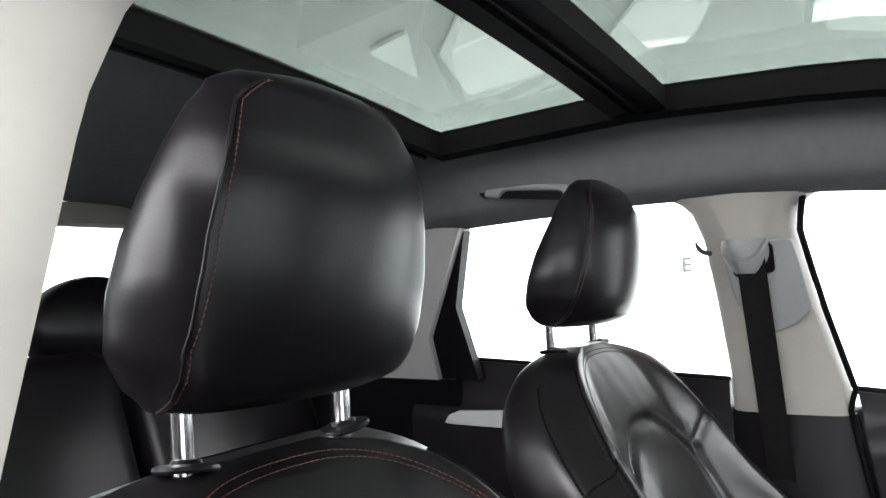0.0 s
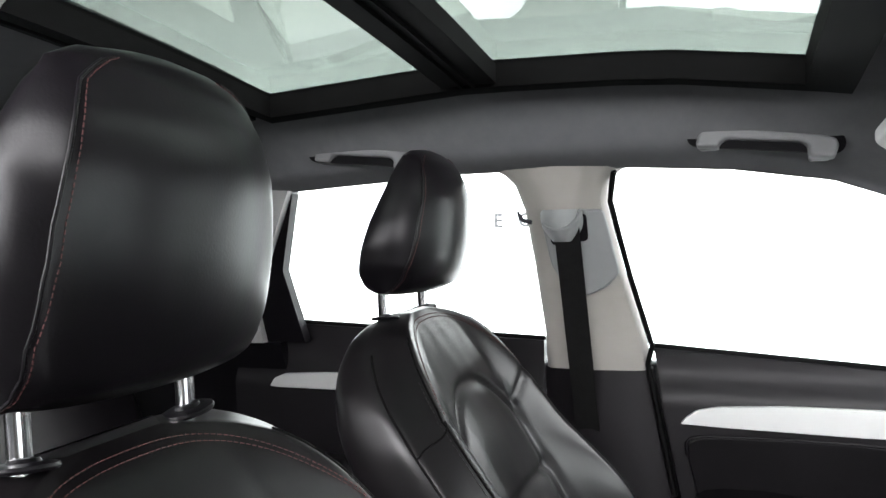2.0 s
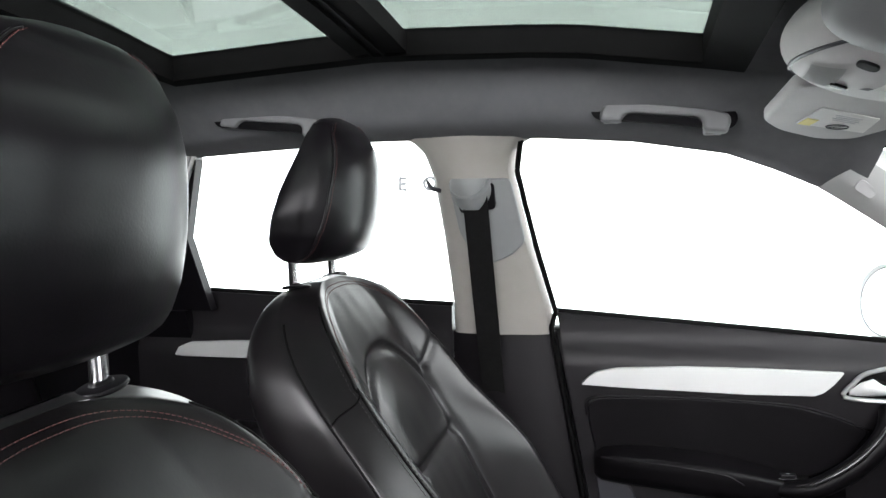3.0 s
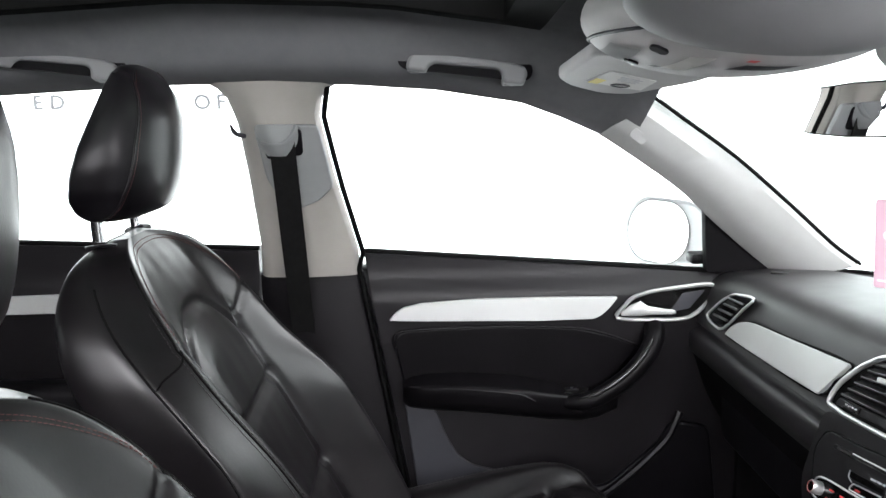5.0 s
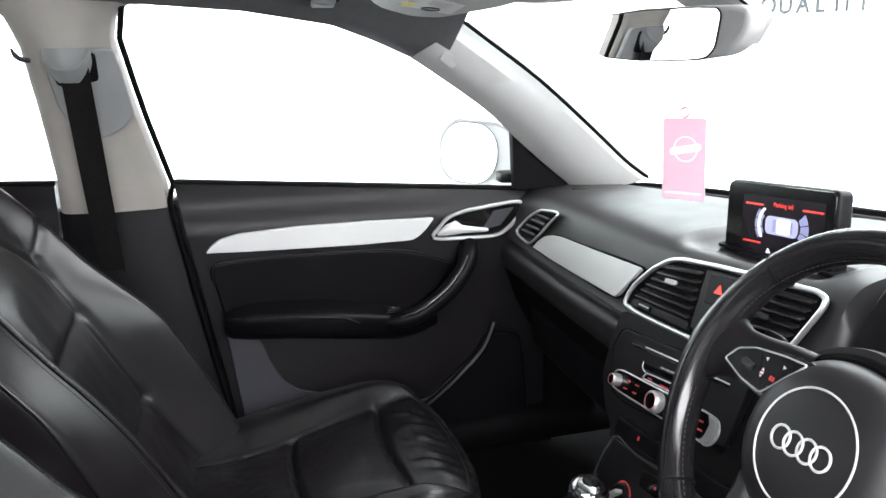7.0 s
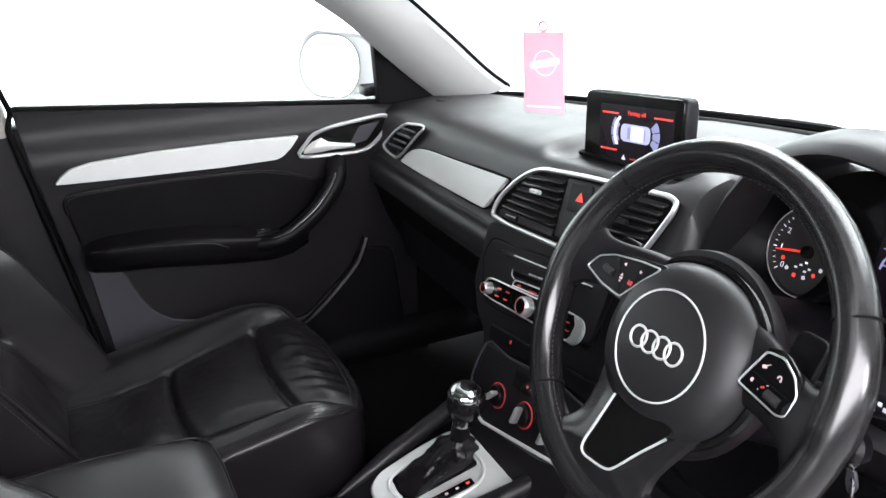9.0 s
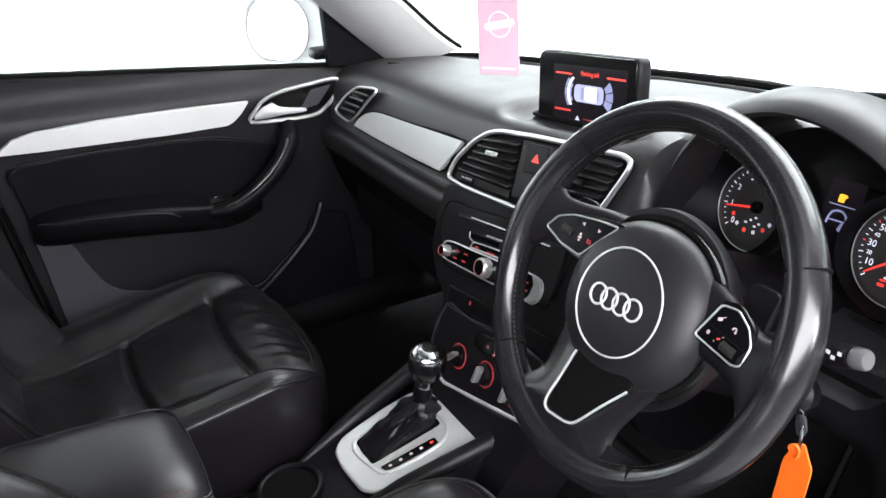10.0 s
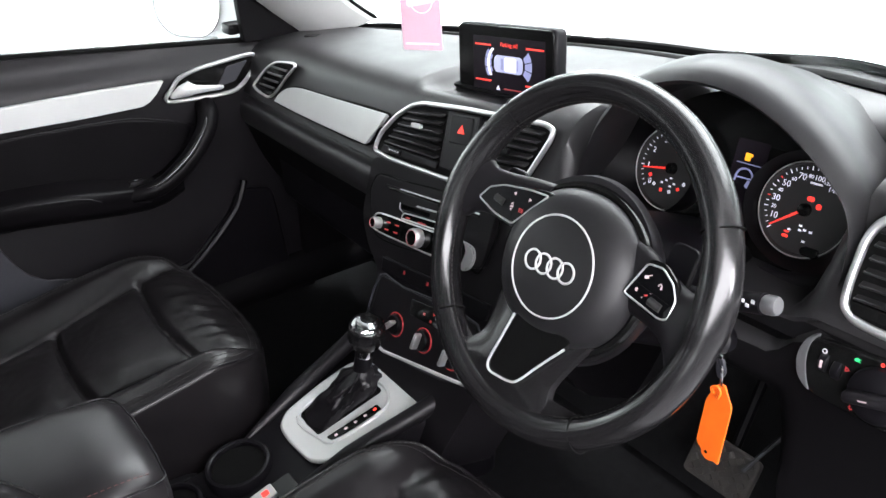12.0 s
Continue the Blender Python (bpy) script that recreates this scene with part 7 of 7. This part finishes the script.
    part("gap_ring", ring(0.087, 0.0055, m @ Matrix.Translation((0, 0, -0.016)) @ Matrix.Diagonal((1.02, 0.95, 1, 1)), 56, 8), GLOSS_BLACK, t, "gloss black surround")
    part("hub_back", lathe([(0, -0.07), (0.06, -0.07), (0.085, -0.05), (0.096, -0.026), (0.094, -0.016), (0, -0.016)], 48, m), SOFT_BLACK, t)


steering_wheel()


def steering_column():
    t = thing("steering_column", "black steering column cowl with control stalks", "steering column", at=(0.88, -0.364, 0.99))
    loops = []
    for z, w, h in ((-0.045, 0.050, 0.050), (-0.06, 0.066, 0.062), (-0.10, 0.072, 0.066), (-0.16, 0.076, 0.07), (-0.24, 0.08, 0.075)):
        loops.append([WM @ V((w * math.copysign(abs(math.cos(q)) ** 0.7, math.cos(q)), -0.012 + h * math.copysign(abs(math.sin(q)) ** 0.7, math.sin(q)), z)) for q in (2 * math.pi * j / 28 for j in range(28))])
    part("cowl", loft(loops), DARK_PLASTIC, t)
    st = part("wiper_stalk", tube(spline([WM @ V((0.06, 0.01, -0.075)), WM @ V((0.10, 0.008, -0.070)), (0.88, -0.505, 1.012), (0.88, -0.530, 1.0205)], 6), [0.008] * 8 + [0.0105] * 11, 14), DARK_PLASTIC, t, "black control stalk")
    part("stalk_end", tube([(0.88, -0.5295, 1.0204), (0.88, -0.532, 1.0210), (0.88, -0.540, 1.0235), (0.88, -0.5425, 1.0243)], [0.0085, 0.0094, 0.0092, 0.0080], 18), SATIN_GREY, st, "grey stalk end")
    for k in range(4):
        part("stalk_mark", box(0.0006, 0.0035, 0.0035, Matrix.Translation((0.8690, -0.509 - 0.005 * k, 1.0150 + 0.0045 * (k % 2) + 0.0015 * k)), 0), PRINT_GREY, st)
    part("indicator_stalk", tube(spline([WM @ V((-0.06, 0.01, -0.075)), WM @ V((-0.10, 0.012, -0.070)), WM @ V((-0.15, 0.016, -0.066))], 6), 0.0085, 12), DARK_PLASTIC, t)
    part("shift_paddle", prism(rounded(0.030, 0.05, 0.008), 0.006, WM @ Matrix.Translation((0.112, 0.03, -0.024)), 0.002), DARK_PLASTIC, t)
    part("shift_paddle", prism(rounded(0.030, 0.05, 0.008), 0.006, WM @ Matrix.Translation((-0.112, 0.03, -0.024)), 0.002), DARK_PLASTIC, t)
    part("ignition_lock", lathe([(0, 0), (0.018, 0), (0.018, 0.012), (0.013, 0.016), (0, 0.016)], 24, frame_of((0.905, -0.478, 0.945), (0, -1, 0), (0.35, 0, 1))), DARK_PLASTIC, t)


steering_column()


def car_key():
    t = thing("ignition_key", "orange plastic key tag hanging from the ignition key", "key", at=(0.88, -0.50, 0.93))
    part("key_blade", box(0.022, 0.007, 0.012, Matrix.Translation((0.893, -0.494, 0.938)), 0.002), STEEL, t, "steel key")
    part("key_bow", prism(soft_outline([(0.4905, 0.940), (0.4985, 0.940), (0.5035, 0.926), (0.5005, 0.917), (0.4955, 0.917), (0.4915, 0.926)], 0.003), 0.004, frame_of((0.886, 0, 0), (0, -1, 0), (0, 0, 1)), 0.0012), GREY_PLASTIC, t, "dark key bow")
    part("key_clip", tube(spline([(0.878, -0.4995, 0.936), (0.877, -0.5035, 0.930), (0.877, -0.5045, 0.918), (0.879, -0.5035, 0.911), (0.882, -0.5005, 0.914), (0.882, -0.499, 0.926)], 6), 0.0013, 8), STEEL, t, "steel clip")
    o = [(0.4960, 0.9065), (0.5010, 0.9150), (0.5080, 0.9165), (0.5115, 0.9095), (0.5150, 0.9030), (0.5190, 0.8970), (0.5195, 0.8900), (0.5170, 0.8310), (0.5165, 0.8195), (0.5110, 0.8215), (0.5060, 0.8185), (0.5005, 0.8185), (0.4960, 0.8220), (0.4945, 0.8280), (0.4895, 0.8310), (0.4875, 0.8365), (0.4900, 0.8890)]
    m = frame_of((0.880, 0, 0), (0, -1, 0), (0, 0, 1))
    part("tag", prism(soft_outline(o, 0.0025, 3), 0.0024, m, 0.0008), ORANGE, t, "orange plastic tag with a scalloped end")
    part("tag_loop", tube(spline([(0.877, -0.4975, 0.9020), (0.8735, -0.4965, 0.9090), (0.8745, -0.5015, 0.9135), (0.8750, -0.5055, 0.9095), (0.8755, -0.5045, 0.9015), (0.8770, -0.5020, 0.8985)], 6), 0.0015, 8), ORANGE, t)
    part("tag_hole", lathe([(0, 0), (0.0020, 0), (0.0020, 0.0003), (0, 0.0003)], 14, m @ Matrix.Translation((0.5010, 0.8275, 0.0024))), RUBBER, t)


car_key()


def pedals():
    t = thing("pedals", "worn rubber brake and accelerator pedals", "pedals", at=(1.15, -0.42, 0.43))
    m = frame_of((1.15, -0.375, 0.560), (0, -1, 0.0), (0.45, 0, 0.9))
    br = part("brake_pad", prism(rounded(0.105, 0.072, 0.008), 0.014, m, 0.004), PEDAL_RUBBER, t)
    for i in range(6):
        for j in range(4):
            part("grip_stud", box(0.0095, 0.0095, 0.005, m @ Matrix.Translation((-0.040 + 0.016 * i, -0.024 + 0.016 * j, 0.0155)) @ Matrix.Rotation(radians(45), 4, "Z"), 0.001, 1), PEDAL_RUBBER, br)
    part("brake_arm", tube([(1.165, -0.375, 0.57), (1.22, -0.375, 0.72), (1.24, -0.375, 0.85)], 0.008, 8), DARK_PLASTIC, t)
    m = frame_of((1.15, -0.515, 0.615), (0, -1, 0.06), (0.5, 0.02, 0.87))
    ac = part("accelerator_pad", prism(rounded(0.05, 0.13, 0.008), 0.012, m, 0.004), PEDAL_RUBBER, t)
    for j in range(8):
        part("grip_rib", box(0.042, 0.006, 0.003, m @ Matrix.Translation((0, -0.05 + 0.0145 * j, 0.013)), 0.001, 1), PEDAL_RUBBER, ac)
    part("accelerator_arm", tube([(1.16, -0.515, 0.66), (1.22, -0.505, 0.78)], 0.006, 8), STEEL, t)
    part("dead_pedal_edge", tube(spline([(1.10, -0.43, 0.62), (1.14, -0.47, 0.70), (1.18, -0.52, 0.705), (1.16, -0.58, 0.64)], 6), 0.003, 6), GREY_PLASTIC, t)


pedals()


# ---- centre console ----
def deck_z(x):
    return 0.58 + 0.27 * (x - 0.64)


DECK = Matrix(((1, 0, 0, 0), (0, 1, 0, 0), (0.27, 0, 1, 0.58 - 0.27 * 0.64), (0, 0, 0, 1)))


def centre_console():
    t = thing("centre_console", "black centre console between the front seats", "console", at=(0.6, 0.03, 0.42))
    o = soft_outline([(0.10, 0.115), (0.62, 0.100), (0.70, 0.118), (0.82, 0.137), (0.93, 0.15), (0.93, -0.13), (0.82, -0.085), (0.70, -0.058), (0.62, -0.045), (0.30, -0.075), (0.10, -0.09)], 0.03)
    part("body", prism(o, -0.16, DECK @ Matrix.Translation((0, 0, -0.004)), 0.006, 2), DARK_PLASTIC, t)
    for pts in ([(0.60, 0.100, 0.0), (0.70, 0.118, 0.010), (0.82, 0.135, 0.022), (0.90, 0.140, 0.045)], [(0.60, -0.042, 0.0), (0.70, -0.056, 0.008), (0.82, -0.080, 0.018), (0.90, -0.105, 0.040)]):
        part("side_rail", tube(spline([(x, y, deck_z(x) + d - 0.006) for x, y, d in pts], 6), [0.014 * min(1.0, 0.2 + 0.13 * i) for i in range(19)], 12), SOFT_BLACK, t)
    # cup holders
    for cx, cy, r in ((0.574, 0.056, 0.044), (0.474, 0.060, 0.038)):
        m = Matrix.Translation((cx, cy, deck_z(cx) + 0.002)) @ Matrix.Rotation(math.atan(-0.14), 4, "Y")
        part("cup_rim", lathe([(r - 0.004, 0.001), (r - 0.003, 0.0075), (r, 0.0095), (r + 0.004, 0.0085), (r + 0.006, 0.004), (r + 0.006, -0.014), (r - 0.004, -0.014)], 44, m), DARK_PLASTIC, t, "raised black rim")
        part("cup_holder", lathe([(0, 0.0012), (r - 0.003, 0.0012), (r - 0.003, -0.004), (0, -0.004)], 40, m), RUBBER, t, "dark round cup holder")
    part("brake_button_plate", prism(rounded(0.075, 0.036, 0.006, cx=0.585, cy=-0.028), 0.004, DECK @ Matrix.Translation((0, 0, -0.003)), 0.001), GLOSS_BLACK, t)
    sw = part("parking_brake_switch", prism(rounded(0.034, 0.024, 0.003, cx=0.575, cy=-0.026), 0.009, DECK, 0.002), SILVER, t, "silver parking brake switch")
    part("switch_mark", prism(rounded(0.010, 0.010, 0.002, cx=0.578, cy=-0.026), 0.0005, DECK @ Matrix.Translation((0, 0, 0.0091)), 0), RED_GLOW, sw)
    part("tray", prism(soft_outline([(0.835, 0.06), (0.835, -0.055), (0.90, -0.075), (0.90, 0.09)], 0.012), 0.003, DECK @ Matrix.Translation((0, 0, -0.003)), 0.001), GLOSS_BLACK, t, "small black tray")


centre_console()


def gear_selector():
    t = thing("gear_selector", "automatic gear lever in a silver surround", "gear lever", at=(0.74, 0.03, 0.6))
    o = [(0.648, 0.040), (0.652, 0.076), (0.672, 0.094), (0.74, 0.103), (0.798, 0.103), (0.822, 0.082), (0.832, 0.035), (0.845, -0.045), (0.832, -0.066), (0.77, -0.060), (0.668, -0.042), (0.652, -0.022)]
    part("surround", prism(soft_outline(o, 0.016), 0.007, DECK @ Matrix.Translation((0, 0, -0.001)), 0.003), SILVER, t, "brushed silver surround")
    inner = [(0.680, 0.066), (0.745, 0.079), (0.782, 0.072), (0.800, 0.045), (0.803, 0.000), (0.775, -0.028), (0.698, -0.022), (0.682, 0.005)]
    part("gate_lip", tube(spline([DECK @ V((x, y, 0.007)) for x, y in inner], 4, True), 0.0028, 8, True), SILVER, t)
    bed = [(0.684, 0.066), (0.745, 0.078), (0.778, 0.071), (0.796, 0.045), (0.798, 0.006), (0.684, 0.009)]
    part("gate", prism(soft_outline(bed, 0.006), 0.004, DECK @ Matrix.Translation((0, 0, 0.005)), 0.001), RUBBER, t)
    ind = part("gear_indicator", prism(soft_outline([(0.690, -0.006), (0.776, -0.012), (0.776, -0.026), (0.695, -0.020)], 0.003), 0.0025, DECK @ Matrix.Translation((0, 0, 0.0065)), 0.0006), GLOSS_BLACK, t)
    for k in range(5):
        x = 0.702 + 0.0165 * k
        part("gear_mark", prism(rounded(0.0048, 0.0042, 0.001, cx=x, cy=-0.0145 - 0.001 * k), 0.0004, DECK @ Matrix.Translation((0, 0, 0.0092)), 0), RED_GLOW if k == 4 else PRINT_PINK, ind)
    # leather boot with folds
    base = spline([V((x, y, 0)) for x, y in ((0.688, 0.062), (0.745, 0.073), (0.780, 0.064), (0.792, 0.040), (0.790, 0.012), (0.74, 0.010), (0.690, 0.012))], 8, True)
    n = len(base)
    top_c = V((0.776, 0.024, 0.676))
    loops = []
    for j in range(15):
        f = j / 14
        loop = []
        for i, p in enumerate(base):
            b = DECK @ V((p.x, p.y, 0.007))
            a = 2 * math.pi * i / n
            tp = top_c + (b - (DECK @ V((0.742, 0.038, 0.007)))).normalized() * 0.013
            q = b.lerp(tp, f ** 0.8)
            fold = 0.0050 * math.sin(math.pi * f) * (math.sin(5 * a + 7 * f) + 0.6 * math.sin(9 * a - 11 * f) + 0.5 * math.sin(14 * a + 17 * f))
            out = (q - V((0.745 + 0.025 * f, 0.035, q.z))).normalized()
            loop.append(q + out * (fold + 0.006 * math.sin(math.pi * f)))
        loops.append(loop)
    part("boot", loft(loops), LEATHER, t, "folded black leather boot")
    mm = frame_of(top_c, V((1, 0, -0.10)), V((0, 1, 0.12)))
    part("shaft", lathe([(0, -0.01), (0.014, -0.01), (0.0135, 0.012), (0.0125, 0.034), (0.014, 0.046), (0, 0.046)], 28, mm), DARK_PLASTIC, t, "black lever shaft")
    part("collar", lathe([(0, 0.022), (0.0140, 0.022), (0.0145, 0.026), (0.0140, 0.043), (0, 0.043)], 28, mm), STEEL, t, "steel collar below the knob")
    ball = mm @ Matrix.Diagonal((1.12, 1.06, 0.86, 1))
    knob = part("knob", lathe([(0, 0.040), (0.015, 0.041), (0.021, 0.050), (0.0250, 0.064), (0.0255, 0.076), (0.0235, 0.090), (0.017, 0.097), (0, 0.0995)], 36, ball), LEATHER_RIM, t, "rounded black knob with chrome cap")
    part("cap", lathe([(0, 0.084), (0.0248, 0.083), (0.0252, 0.087), (0.0222, 0.0955), (0.0165, 0.1005), (0.0085, 0.1032), (0, 0.104)], 40, ball), STEEL, knob, "polished chrome cap")
    part("top_badge", lathe([(0, 0.103), (0.011, 0.1035), (0.010, 0.105), (0, 0.1052)], 24, ball), GLOSS_BLACK, knob)


gear_selector()


def armrest_box():
    t = thing("console_bin", "black leather centre armrest between the seats", "armrest", at=(0.28, -0.03, 0.55))
    loops = []
    for x, k, zt in ((0.05, 0.9, 0.775), (0.12, 1.0, 0.782), (0.25, 1.0, 0.786), (0.36, 1.0, 0.784), (0.41, 0.98, 0.778), (0.432, 0.90, 0.765), (0.440, 0.74, 0.748)):
        loops.append([V((x, -0.034 + 0.098 * k * math.copysign(abs(math.cos(q)) ** 0.55, math.cos(q)), zt - 0.034 + 0.034 * (math.copysign(abs(math.sin(q)) ** 0.6, math.sin(q)))) ) for q in (2 * math.pi * j / 32 for j in range(32))])
    lid = part("lid", loft(loops), ARM_LEATHER, t, "padded leather lid")
    edge = [V((x, -0.034 + s * 0.092, z)) for s in (1,) for x, z in ((0.1, 0.770), (0.25, 0.774), (0.38, 0.770), (0.425, 0.76))]
    part("seam", tube(spline(edge + [V((0.437, 0.02, 0.754)), V((0.439, -0.03, 0.752)), V((0.437, -0.09, 0.754)), V((0.42, -0.126, 0.760)), V((0.3, -0.126, 0.772))], 5), 0.0015, 6), LEATHER, lid)
    part("stitching", stitches(spline([V((0.1, -0.122, 0.779)), V((0.25, -0.123, 0.783)), V((0.38, -0.122, 0.779)), V((0.415, -0.118, 0.772))], 8), 0.004, 0.003, 0.0006), STITCH_RED, lid, "dark red stitching")
    part("box", box(0.36, 0.16, 0.19, Matrix.Translation((0.235, -0.032, 0.625)), 0.02, 3), DARK_PLASTIC, t)


armrest_box()
